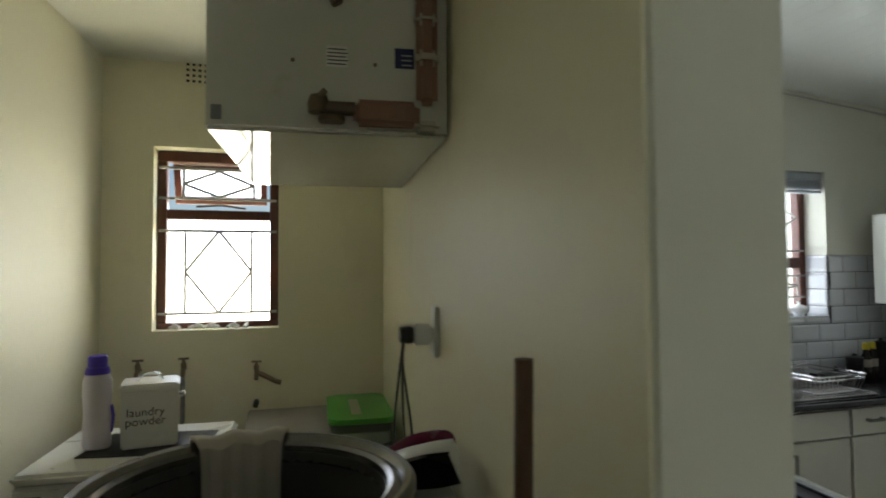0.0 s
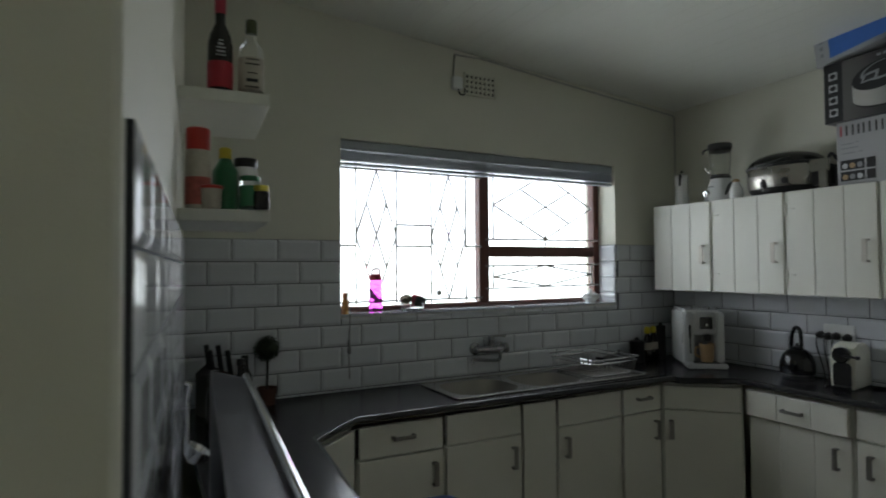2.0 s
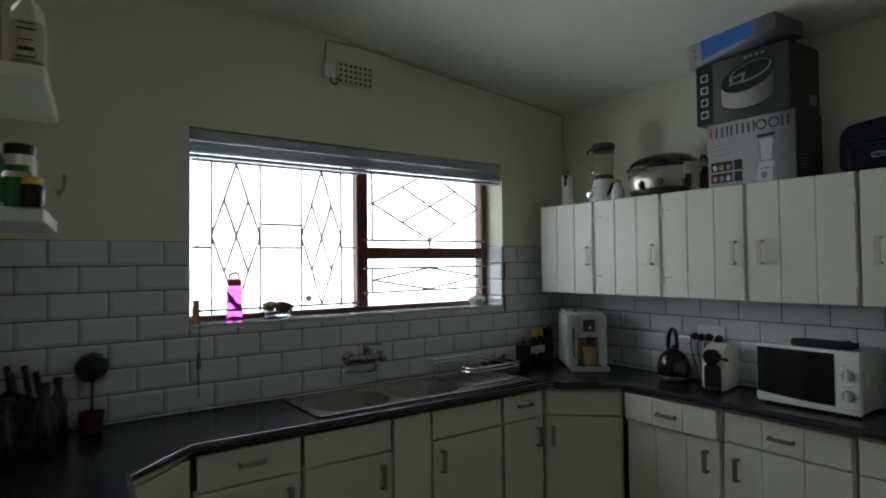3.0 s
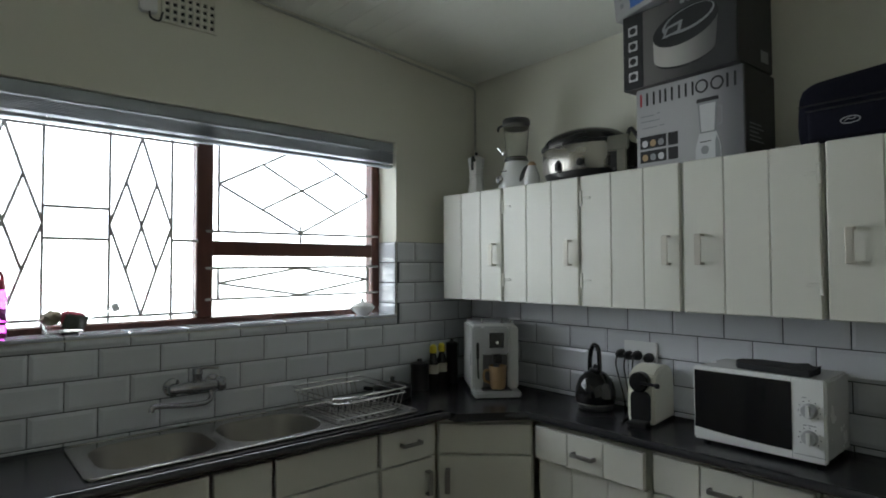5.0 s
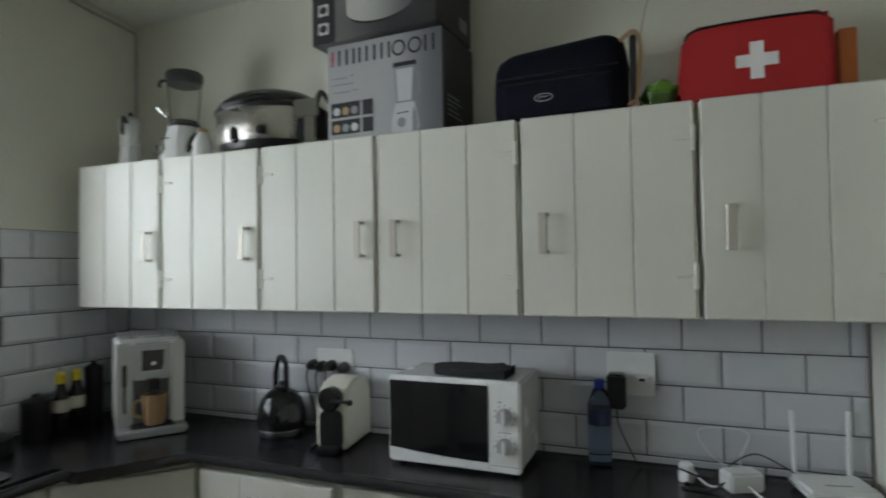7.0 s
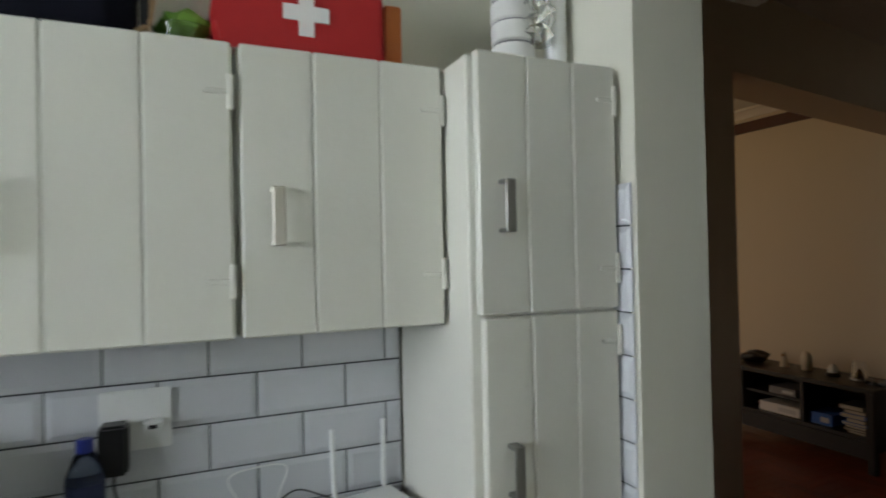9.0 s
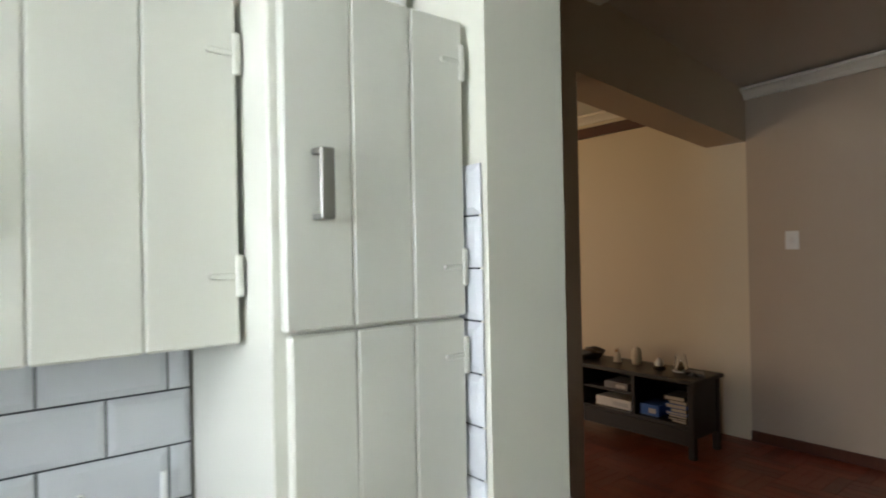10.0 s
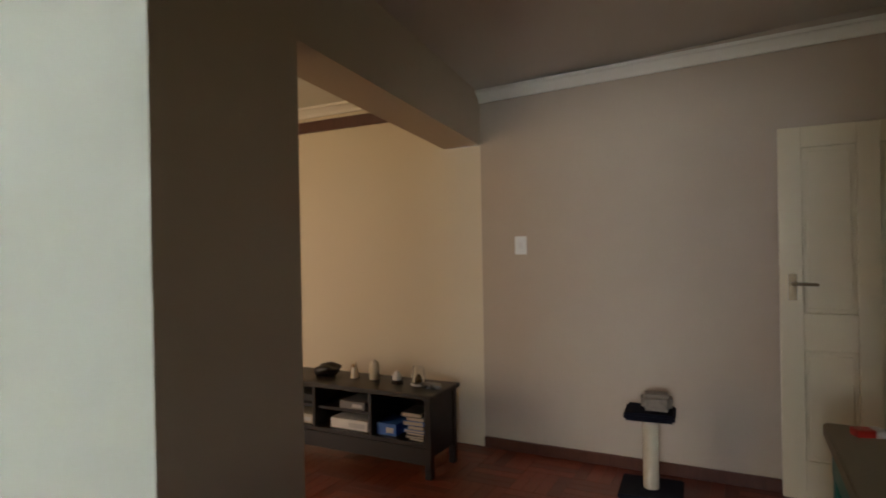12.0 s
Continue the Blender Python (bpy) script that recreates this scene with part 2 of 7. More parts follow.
# laundry
setting("wall_laundry_west", boxes((-1.70, -1.517, -1.0, 2.9, 0, 2.9)), M_WALL_L, "cream painted laundry wall", "wall", WEST)
LX0, LX1, LZ0, LZ1, LY = 0.315, 0.905, 1.168, 2.075, 3.85
setting("wall_laundry_north", boxes((-0.3, LX0, LY, 4.1, 0, 2.9), (LX1, 1.75, LY, 4.1, 0, 2.9), (LX0, LX1, LY, 4.1, 0, LZ0), (LX0, LX1, LY, 4.1, LZ1, 2.9)), M_WALL_L, "cream painted laundry wall with a small window opening", "wall")
setting("ceiling_laundry", boxes((-1.6, -0.162, -1.0, 2.9, 2.50, 2.6)), M_CEIL, "cream painted laundry ceiling", "ceiling", WEST)

# kitchen ceiling follows the roof slope, in close-fitting painted boards
bm = bmesh.new()
for k in range(37):
    bm_box(bm, 1.25 + k * 0.1, 1.3497 + k * 0.1, -1.0, 3.44, 0, 0.03, bevel=0.0007)
for v in bm.verts:
    v.co.z += 2.455 + 0.075 * (4.65 - v.co.x)
setting("ceiling_kitchen", bm, M_CEIL, "white painted sloping kitchen ceiling of close boards", "ceiling")
# unseen slab, added to keep sun and sky out of the rooms
setting("roof", boxes((-2.6, 9.2, -6.6, 4.5, 3.9, 4.0)), M_CEIL, "plain unseen roof slab closing the house off from the sky", "roof")

# dining room
DY, DX = -3.17, 5.30
setting("wall_dining_south", boxes((-2.2, 5.30, DY - 0.25, DY, 0, 3.9)), M_WALL_D, "taupe painted dining room wall", "wall")
setting("wall_living_south", boxes((5.59, 9.0, DY - 0.25, DY - 0.07, 0, 3.9)), M_WALL_V, "cream painted living room wall", "wall")
setting("wall_opening_jamb", boxes((5.30, 5.59, DY - 0.25, DY - 0.002, 0, 2.13)), M_WALL_V, "cream painted jamb of the wide opening", "wall")
bm = bmesh.new()
bm_box(bm, DX, 5.59, -1.28, 0.26, 0, 3.9)
lintel = bmesh.ops.create_cube(bm, size=1.0)["verts"]
for v in lintel:
    y = DY if v.co.y < 0 else -1.28
    z = 3.9 if v.co.z > 0 else 2.13 + 0.085 * (y - DY)
    v.co = Vector((DX if v.co.x < 0 else 5.59, y, z))
setting("wall_dining_east", bm, M_WALL_D, "taupe painted wall with a wide opening under a beam", "wall")
setting("wall_dining_north", boxes((4.61, 5.30, 0.26, 0.42, 0, 3.9)), M_WALL_D, "taupe painted return wall", "wall")
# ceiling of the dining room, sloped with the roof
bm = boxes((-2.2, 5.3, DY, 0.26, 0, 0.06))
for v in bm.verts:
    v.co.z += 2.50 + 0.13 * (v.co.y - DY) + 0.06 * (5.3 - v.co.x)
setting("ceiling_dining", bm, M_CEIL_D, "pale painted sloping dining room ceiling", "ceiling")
setting("ceiling_living", boxes((5.59, 9.0, DY, 0.3, 2.60, 2.7)), M_CEIL, "white living room ceiling", "ceiling")
setting("wall_living_east", boxes((8.8, 9.0, DY, 0.3, 0, 2.7)), M_WALL_V, "cream painted living room wall", "wall")
# unseen north side, with a gap left for the added living room lamp
setting("wall_living_north", boxes((5.59, 7.4, 0.1, 0.3, 0, 2.7), (8.4, 9.0, 0.1, 0.3, 0, 2.7)), M_WALL_V, "cream painted living room wall", "wall")
# unseen closing wall; its opening is only there for the dining fill lamp
setting("wall_west", boxes((-2.0, -1.8, DY, -2.65, 0, 3.9), (-2.0, -1.8, -1.35, 0.232, 0, 3.9), (-2.0, -1.8, -2.65, -1.35, 0, 0.9), (-2.0, -1.8, -2.65, -1.35, 2.1, 3.9)), M_WALL_D, "unseen taupe dining room wall with an opening added for a lamp", "wall")
setting("wall_south", boxes((-1.8, 3.47, 0.232, 0.43, 0, 3.05), (3.47, 4.15, 0.232, 0.43, 2.08, 3.05)), M_WALL_K, "white plastered wall with the doorway to the dining room", "wall")


# ---- windows ----
def bar_grille(parent, lines, y, r=0.0058):
    """Wrought burglar bars in one plane: each line is a list of (x, z)."""
    for line in lines:
        bm = bmesh.new()
        bm_tube(bm, [(x, y, z) for x, z in line], r, 6)
        part("burglar_bar", bm, M_BAR, parent)


def pane(parent, x0, x1, z0, z1, y):
    ob = part("pane", boxes((x0, x1, y, y + 0.004, z0, z1)), M_GLASS, parent)
    ob.visible_shadow = False
    return ob


win = thing("window_1", pose(0, 0, 0), "wide timber kitchen window with dark burglar bars", "window")
tagged(win, kind="structure")
fy0, fy1 = 3.585, 3.65
for r in ((WX0, WX1, 1.165, 1.195), (WX0, WX1, 1.99, 2.035), (WX0, 2.315, 1.195, 1.99), (4.045, WX1, 1.195, 1.99), (3.165, 3.235, 1.195, 1.99), (3.235, 4.045, 1.455, 1.52)):
    part("window_frame", boxes((r[0], r[1], fy0, fy1, r[2], r[3]), bevel=0.006), M_FRAME, win)
for r in ((2.315, 3.165, 1.195, 1.99), (3.235, 4.045, 1.195, 1.455), (3.235, 4.045, 1.52, 1.99)):
    pane(win, *r, 3.615)
M_SILL = material("glossy_sill_glaze", (0.60, 0.62, 0.66), 0.07, vary=0.03, scale=9, grain=40, bump=0.02, coat=0.5, rvar=0.02)
sill = part("window_sill", boxes((WX0 + 0.002, WX1 - 0.002, 3.436, 3.585, 1.158, 1.166)), M_GROUT, win, "glazed tiled sill")
for k in range(9):
    part("tile", boxes((WX0 + 0.004 + k * 0.2014, WX0 + 0.2014 + k * 0.2014, 3.431, 3.584, 1.157, 1.170), bevel=0.0025), M_SILL, sill)
BY = 3.57
grille = []
# casement side: two tall lozenge panels between upright bars
for a, c in ((2.402, 2.630), (2.840, 3.062)):
    m_, p_, q_ = (a + c) / 2, a + (c - a) * 0.255, a + (c - a) * 0.745
    top, bot = (m_, 1.915), (m_, 1.220)
    u0, u1, n0, n1, n2, l0, l1 = (p_, 1.738), (q_, 1.738), (a, 1.567), (m_, 1.567), (c, 1.567), (p_, 1.396), (q_, 1.396)
    grille += [[top, u0], [u0, n0], [n0, l0], [l0, bot], [top, u1], [u1, n2], [n2, l1], [l1, bot], [u0, n1], [u1, n1], [n1, l0], [n1, l1]]
    grille += [[(a, 1.20), (a, 1.98)], [(c, 1.20), (c, 1.98)]]
grille += [[(2.315, 1.220), (3.165, 1.220)], [(2.315, 1.915), (3.165, 1.915)], [(2.630, 1.627), (2.840, 1.627)], [(2.630, 1.512), (2.840, 1.512)], [(2.315, 1.512), (2.402, 1.512)], [(3.062, 1.515), (3.165, 1.515)]]
# fixed side: lozenges above, flat diamond below
grille += [[(3.20, 1.558), (4.07, 1.562)], [(3.20, 1.402), (4.07, 1.408)], [(3.20, 1.270), (4.07, 1.276)], [(3.25, 1.270), (3.25, 1.402)], [(3.25, 1.558), (3.25, 1.98)]]
grille += [[(3.25, 1.338), (3.628, 1.402)], [(3.628, 1.402), (4.005, 1.344)], [(4.005, 1.344), (3.628, 1.278)], [(3.628, 1.278), (3.25, 1.338)], [(4.005, 1.276), (4.005, 1.408)]]
grille += [[(3.25, 1.762), (3.632, 1.965)], [(3.632, 1.965), (4.005, 1.766)], [(4.005, 1.766), (3.633, 1.566)], [(3.633, 1.566), (3.25, 1.762)], [(3.447, 1.866), (3.82, 1.668)], [(3.83, 1.866), (3.446, 1.665)], [(3.633, 1.52), (3.633, 1.595)]]
bar_grille(win, grille, BY)
# raised slatted blind
blind = thing("venetian_blind", pose(0, 0, 0), "grey aluminium venetian blind pulled up at the window head", "blind")
part("headrail", boxes((WX0 + 0.004, WX1 - 0.004, 3.455, 3.50, 1.985, 2.033), bevel=0.004), M_ALU, blind)
for i in range(9):
    z = 1.978 - i * 0.0055
    part("slat", boxes((WX0 + 0.008, WX1 - 0.008, 3.452 + 0.001 * (i % 2), 3.502, z - 0.0022, z)), M_ALU, blind)
part("bottom_rail", boxes((WX0 + 0.008, WX1 - 0.008, 3.455, 3.50, 1.908, 1.922), bevel=0.003), M_ALU, blind)
bm = bmesh.new()
bm_tube(bm, [(2.315, 3.448, 1.93), (2.312, 3.446, 1.4), (2.318, 3.42, 1.16), (2.31, 3.418, 0.98), (2.315, 3.418, 0.86)], 0.003, 6)
part("pull_cord", bm, M_GREY, blind)
bm = bmesh.new()
bm_lathe(bm, [(0.004, 0.0), (0.011, 0.01), (0.007, 0.07), (0.003, 0.075)], 10, (2.312, 3.416, 0.98))
part("cord_tassel", bm, M_GREY, blind, smooth=True)

lwin = thing("window_2", pose(0, 0, 0), "small timber laundry window with its fanlight ajar", "window")
tagged(lwin, kind="structure")
for r in ((LX0, LX1, LZ0, LZ0 + 0.03), (LX0, LX1, 2.02, LZ1), (LX0, LX0 + 0.045, LZ0 + 0.03, 2.02), (LX1 - 0.045, LX1, LZ0 + 0.03, 2.02), (LX0 + 0.045, LX1 - 0.045, 1.725, 1.775)):
    part("window_frame", boxes((r[0], r[1], 3.955, 4.02, r[2], r[3]), bevel=0.005), M_FRAME, lwin)
pane(lwin, LX0 + 0.045, LX1 - 0.045, LZ0 + 0.03, 1.725, 3.985)
sash = part("fanlight_sash", boxes((-0.235, 0.235, 0, 0.035, -0.22, -0.18), (-0.235, 0.235, 0, 0.035, -0.03, 0.0), (-0.235, -0.20, 0, 0.035, -0.18, -0.03), (0.20, 0.235, 0, 0.035, -0.18, -0.03), bevel=0.004), M_FRAME, lwin)
sash.matrix_local = pose(0.61, 4.02, 2.015, 28)
gp = part("sash_pane", boxes((-0.20, 0.20, 0.015, 0.019, -0.18, -0.03)), M_GLASS, sash)
gp.visible_shadow = False
lm = 0.61
bar_grille(lwin, [[(LX0 + 0.01, z), (LX1 - 0.01, z)] for z in (1.245, 1.665, 1.83, 1.985)] + [[(lm - 0.16, 1.245), (lm - 0.16, 1.665)], [(lm + 0.16, 1.245), (lm + 0.16, 1.665)]]
           + [[(lm - 0.16, 1.455), (lm, 1.665)], [(lm, 1.665), (lm + 0.16, 1.455)], [(lm + 0.16, 1.455), (lm, 1.245)], [(lm, 1.245), (lm - 0.16, 1.455)]]
           + [[(lm - 0.17, 1.905), (lm, 1.975)], [(lm, 1.975), (lm + 0.17, 1.905)], [(lm + 0.17, 1.905), (lm, 1.84)], [(lm, 1.84), (lm - 0.17, 1.905)], [(lm - 0.17, 1.83), (lm - 0.17, 1.985)], [(lm + 0.17, 1.83), (lm + 0.17, 1.985)]], 3.94, 0.0075)
stay = bmesh.new()
bm_tube(stay, [(0.50, 3.94, 1.79), (0.62, 3.945, 1.80), (0.74, 3.95, 1.785)], 0.006, 6)
part("casement_stay", stay, M_STEEL, lwin)


# ---- kitchen cabinets ----
def pull(parent, x, y, z, length=0.105, upright=True, mat=None):
    """A flat bowed strip handle that stands off the face towards -x."""
    bm = bmesh.new()
    h = length / 2
    if upright:
        bm_box(bm, x - 0.030, x - 0.024, y - 0.011, y + 0.011, z - h, z + h, bevel=0.002)
        for s in (-1, 1):
            bm_box(bm, x - 0.026, x, y - 0.0105, y + 0.0105, z + s * (h - 0.004) - 0.004, z + s * (h - 0.004) + 0.004)
    else:
        bm_box(bm, x - 0.030, x - 0.024, y - h, y + h, z - 0.008, z + 0.008, bevel=0.002)
        for s in (-1, 1):
            bm_box(bm, x - 0.026, x, y + s * (h - 0.004) - 0.004, y + s * (h - 0.004) + 0.004, z - 0.007, z + 0.007)
    return part("handle", bm, mat or M_HANDLE, parent, "brushed metal strip handle")


def hinge(parent, x, y, z, s):
    """A painted-over butterfly hinge; s: the side on which its tail lies."""
    bm = bmesh.new()
    bm_box(bm, x - 0.006, x, y - 0.006, y + 0.006, z - 0.032, z + 0.032, bevel=0.004)
    bm_box(bm, x - 0.004, x, min(y, y + s * 0.042), max(y, y + s * 0.042), z - 0.005, z + 0.005, bevel=0.002)
    bm_lathe(bm, [(0.005, 0), (0.004, 0.004)], 8, (x, y + s * 0.04, z), pose(0, 0, 0, 0, -90, 0).to_3x3())
    return part("hinge", bm, M_CAB, parent, "thickly painted-over hinge")


def plank_front(parent, name, x, y0, y1, z0, z1, n=3, thick=0.02, grooved=True):
    """A door or drawer front of upright boards, face at x, towards -x."""
    door = new(name)
    door.parent = parent
    w = (y1 - y0) / n
    if n == 1:
        part("board", boxes((x, x + thick, y0, y1, z0, z1), bevel=0.003), M_CAB, door)
    else:
        for i in range(n):
            part("board", boxes((x, x + thick, y0 + i * w + 0.0003, y0 + (i + 1) * w - 0.0003, z0, z1), bevel=0.0035), M_CAB, door)
    return door


# wall cabinets on the east wall
EDGES = (3.326, 2.909, 2.483, 2.060, 1.630, 1.194, 0.790)
SIDES = (-1, -1, -1, 1, 1, 1)
CX, CB, CTOP = 4.302, 1.246, 1.768
for i in range(6):
    yb, ya = EDGES[i], EDGES[i + 1]
    unit = thing("wall_cabinet", pose(0, 0, 0), "cream painted wall cabinet with a grooved plank door", "cabinet", "wall cabinets")
    part("carcass", boxes((CX + 0.022, XE - 0.012, ya + 0.002, yb - 0.002, CB, CTOP - 0.002)), M_CAB_IN, unit)
    door = plank_front(unit, "door", CX, ya + 0.007, yb - 0.007, CB - 0.002, CTOP)
    s = SIDES[i]
    hy = ya + 0.05 if s < 0 else yb - 0.068
    pull(door, CX, hy, 1.46)
    yh = yb - 0.008 if s < 0 else ya + 0.008
    if i != 0:
        for z in (CB + 0.10, CTOP - 0.09):
            hinge(door, CX, yh, z, -1 if s < 0 else 1)

# tall cupboard
tall = thing("tall_cupboard", pose(0, 0, 0), "tall cream painted cupboard with two grooved plank doors", "cupboard")
TX = 4.188
part("carcass", boxes((TX + 0.022, XE - 0.01, 0.444, 0.787, 0.0, 1.768), bevel=0.003), M_CAB, tall)
up = plank_front(tall, "upper_door", TX, 0.448, 0.775, 1.268, 1.772)
lo = plank_front(tall, "lower_door", TX + 0.004, 0.448, 0.766, 0.10, 1.262)
pull(up, TX, 0.722, 1.475, 0.10, True, M_NICKEL)
pull(lo, TX + 0.004, 0.712, 0.972, 0.10, True, M_NICKEL)
for d, z in ((up, 1.70), (up, 1.35), (lo, 1.20), (lo, 0.4)):
    hinge(d, TX, 0.452, z, 1)


def base_unit(name, m, w, depth, label, fronts, top=CT - 0.035):
    """A base cabinet; local x into the wall from the front at 0, local y along the run."""
    unit = thing(name, m, label, "cabinet", "base cabinets")
    part("carcass", boxes((0.022, depth, 0.002, w - 0.002, 0.09, top)), M_CAB_IN, unit)
    part("plinth", boxes((0.06, depth, 0.002, w - 0.002, 0.0, 0.09)), M_BLACK, unit)
    for kind, y0, y1, z0, z1, n, hy, hz, up, off in fronts:
        d = plank_front(unit, kind, -off, y0, y1, z0, z1, n)
        if off:
            part("drawer_box", boxes((0.02 - off, 0.022, y0 + 0.02, y1 - 0.02, z0 + 0.01, z1 - 0.02)), M_CAB_IN, d)
        if hz:
            pull(d, -off, hy, hz, 0.10, up, M_NICKEL)
    return unit


# east run: planked drawer above planked door; front faces -x
FE = 4.262
for y1, y0, off, hy in ((2.678, 2.170, 0.028, 0.07), (2.168, 1.650, 0.0, 0.36), (1.645, 1.220, 0.0, 0.07), (1.215, 0.795, 0.0, 0.36)):
    w = y1 - y0
    base_unit("base_cabinet", pose(FE, y0, 0), w, XE - FE - 0.02, "cream painted base cabinet with a planked drawer and door",
              [("drawer", 0.008, w - 0.008, 0.612, 0.744, 3, w / 2, 0.675, False, off), ("door", 0.008, w - 0.008, 0.10, 0.604, 3, hy if hy < 0.2 else w - 0.07, 0.50, True, 0.0)])
# diagonal corner unit
dv = Vector((4.262 - 3.966, 2.695 - 2.988))
ang = math.degrees(math.atan2(dv.y, dv.x))
L = dv.length
base_unit("corner_base_cabinet", pose(4.262, 2.695, 0, 0, 0, ang + 90), L, 0.26, "cream painted diagonal corner base cabinet",
          [("fascia", 0.012, L - 0.012, 0.612, 0.738, 1, 0, 0, True, 0), ("door", 0.012, L - 0.012, 0.10, 0.604, 1, L - 0.05, 0.50, True, 0)])
# window run, front faces -y
FN = 2.992
spans = ((3.975, 3.680, "d", -1), (3.676, 3.238, "b", 1), (3.236, 3.029, "f", 0), (3.027, 2.609, "b", -1), (2.607, 2.20, "d", -1))
for x1, x0, kind, side in spans:
    w = x1 - x0
    fr = []
    if kind == "f":
        fr.append(("panel", 0.005, w - 0.005, 0.10, 0.738, 1, 0, 0, True, 0))
    else:
        fr.append(("drawer" if kind == "d" else "fascia", 0.008, w - 0.008, 0.606, 0.738, 1, w / 2, 0.68 if kind == "d" else 0, False, 0))
        fr.append(("door", 0.008, w - 0.008, 0.10, 0.598, 1, w - 0.055 if side > 0 else 0.055, 0.50, True, 0))
    # local y runs towards -x
    base_unit("sink_base_cabinet", pose(x1, FN, 0, 0, 0, 90), w, YW - FN - 0.02, "cream painted flat-fronted base cabinet under the window", fr, 0.61)
# west diagonal and west run
base_unit("corner_base_cabinet", pose(2.19, 2.985, 0, 0, 0, 90 + 42), 0.30, 0.24, "cream painted diagonal corner base cabinet",
          [("panel", 0.01, 0.29, 0.10, 0.738, 1, 0, 0, True, 0)])
base_unit("base_cabinet", pose(1.925, 2.75, 0, 0, 0, 180 - 5.1), 0.62, 0.30, "cream painted base cabinet beside the stove", [("door", 0.01, 0.61, 0.10, 0.738, 1, 0.06, 0.5, True, 0)])

# worktop, one continuous slab with a hole for the sink
T0, T1 = CT - 0.034, CT
worktop = thing("worktop", pose(0, 0, 0), "dark laminate worktop running round the kitchen", "worktop")
bm = bmesh.new()
bm_box(bm, 4.232, XE - 0.012, 0.80, 2.6915, T0, T1)
part("slab", bm, M_CTOP, worktop)
bm = bmesh.new()
bm_prism(bm, [(3.975, 2.868), (4.232, 2.692), (XE - 0.012, 2.692), (XE - 0.012, 3.428), (3.975, 3.428)], T0, T1)
part("slab", bm, M_CTOP, worktop)
for r in ((2.19, 2.712, 2.965, 3.428), (3.498, 3.9745, 2.965, 3.428), (2.712, 3.498, 2.965, 3.032), (2.712, 3.498, 3.360, 3.428)):
    part("slab", boxes((*r, T0, T1)), M_CTOP, worktop)
bm = bmesh.new()
bm_prism(bm, [(1.565, 3.428), (1.56, 2.10), (1.90, 2.10), (1.955, 2.775), (2.19, 2.967), (2.19, 3.428)], T0, T1)
part("slab", bm, M_CTOP, worktop)
bm = bmesh.new()
edge = [(1.90, 2.10), (1.957, 2.775), (2.185, 2.965), (3.972, 2.965), (3.972, 2.866), (4.232, 2.69), (4.232, 0.80)]
edge.pop(4)
edge[3] = (3.965, 2.868 + 0.06)
bm_tube(bm, [(x, y, CT - 0.016) for x, y in edge], 0.0165, 16)
# nosing coloured lighter and bluer than the slab, for the sheen along it
M_NOSING = material("bluish_laminate_edge", (0.03, 0.03, 0.036), 0.13, vary=0.2, scale=40, bump=0.01, coat=0.4, rvar=0.03)
part("nosing", bm, M_NOSING, worktop, "rounded front edge", smooth=True)


# ---- kitchen things ----
def lathe_part(name, profile, mat, parent, at=(0, 0, 0), n=24, label="", turn=None, capped=True):
    bm = bmesh.new()
    bm_lathe(bm, profile, n, at, turn, capped)
    return part(name, bm, mat, parent, label, smooth=True)


def tube_part(name, pts, r, mat, parent, n=8, label=""):
    bm = bmesh.new()
    bm_tube(bm, pts, r, n)
    return part(name, bm, mat, parent, label, smooth=True)


def box_part(name, b, mat, parent, bevel=0.004, label="", seg=2):
    bm = bmesh.new()
    bm_box(bm, *b, bevel=bevel, seg=seg)
    return part(name, bm, mat, parent, label)


def arc(cx, cy, r, a0, a1, n=8):
    return [(cx + r * math.cos(radians(a0 + (a1 - a0) * i / n)), cy + r * math.sin(radians(a0 + (a1 - a0) * i / n))) for i in range(n + 1)]


def rounded(x0, x1, y0, y1, r, n=6):
    return arc(x1 - r, y1 - r, r, 0, 90, n) + arc(x0 + r, y1 - r, r, 90, 180, n) + arc(x0 + r, y0 + r, r, 180, 270, n) + arc(x1 - r, y0 + r, r, 270, 360, n)


def hung(points, n=24):
    """A smooth curve through the points."""
    pts = [Vector(p) for p in points]
    out = []
    for i in range(len(pts) - 1):
        p0, p1, p2, p3 = pts[max(i - 1, 0)], pts[i], pts[i + 1], pts[min(i + 2, len(pts) - 1)]
        for j in range(n // (len(pts) - 1) + 1):
            t = j / (n // (len(pts) - 1) + 1)
            out.append(0.5 * ((2 * p1) + (p2 - p0) * t + (2 * p0 - 5 * p1 + 4 * p2 - p3) * t * t + (3 * p1 - p0 - 3 * p2 + p3) * t ** 3))
    return out + [pts[-1]]


# sink
sink = thing("kitchen_sink", pose(0, 0, CT), "stainless steel double bowl sink with a draining board", "sink")
def sink_deck(bm, x0, x1, y0, y1, hole, z):
    """A flat steel panel round one rounded bowl opening."""
    inner = [bm.verts.new((x, y, z - 0.002)) for x, y in hole]
    outer = []
    mx, my = (x0 + x1) / 2, (y0 + y1) / 2
    for x, y in hole:
        dx, dy_ = x - mx, y - my
        k = min((x1 - mx) / abs(dx) if dx else 9e9, (y1 - my) / abs(dy_) if dy_ else 9e9)
        outer.append(bm.verts.new((mx + dx * k, my + dy_ * k, z)))
    for i in range(len(hole)):
        j = (i + 1) % len(hole)
        bm.faces.new((inner[i], inner[j], outer[j], outer[i]))


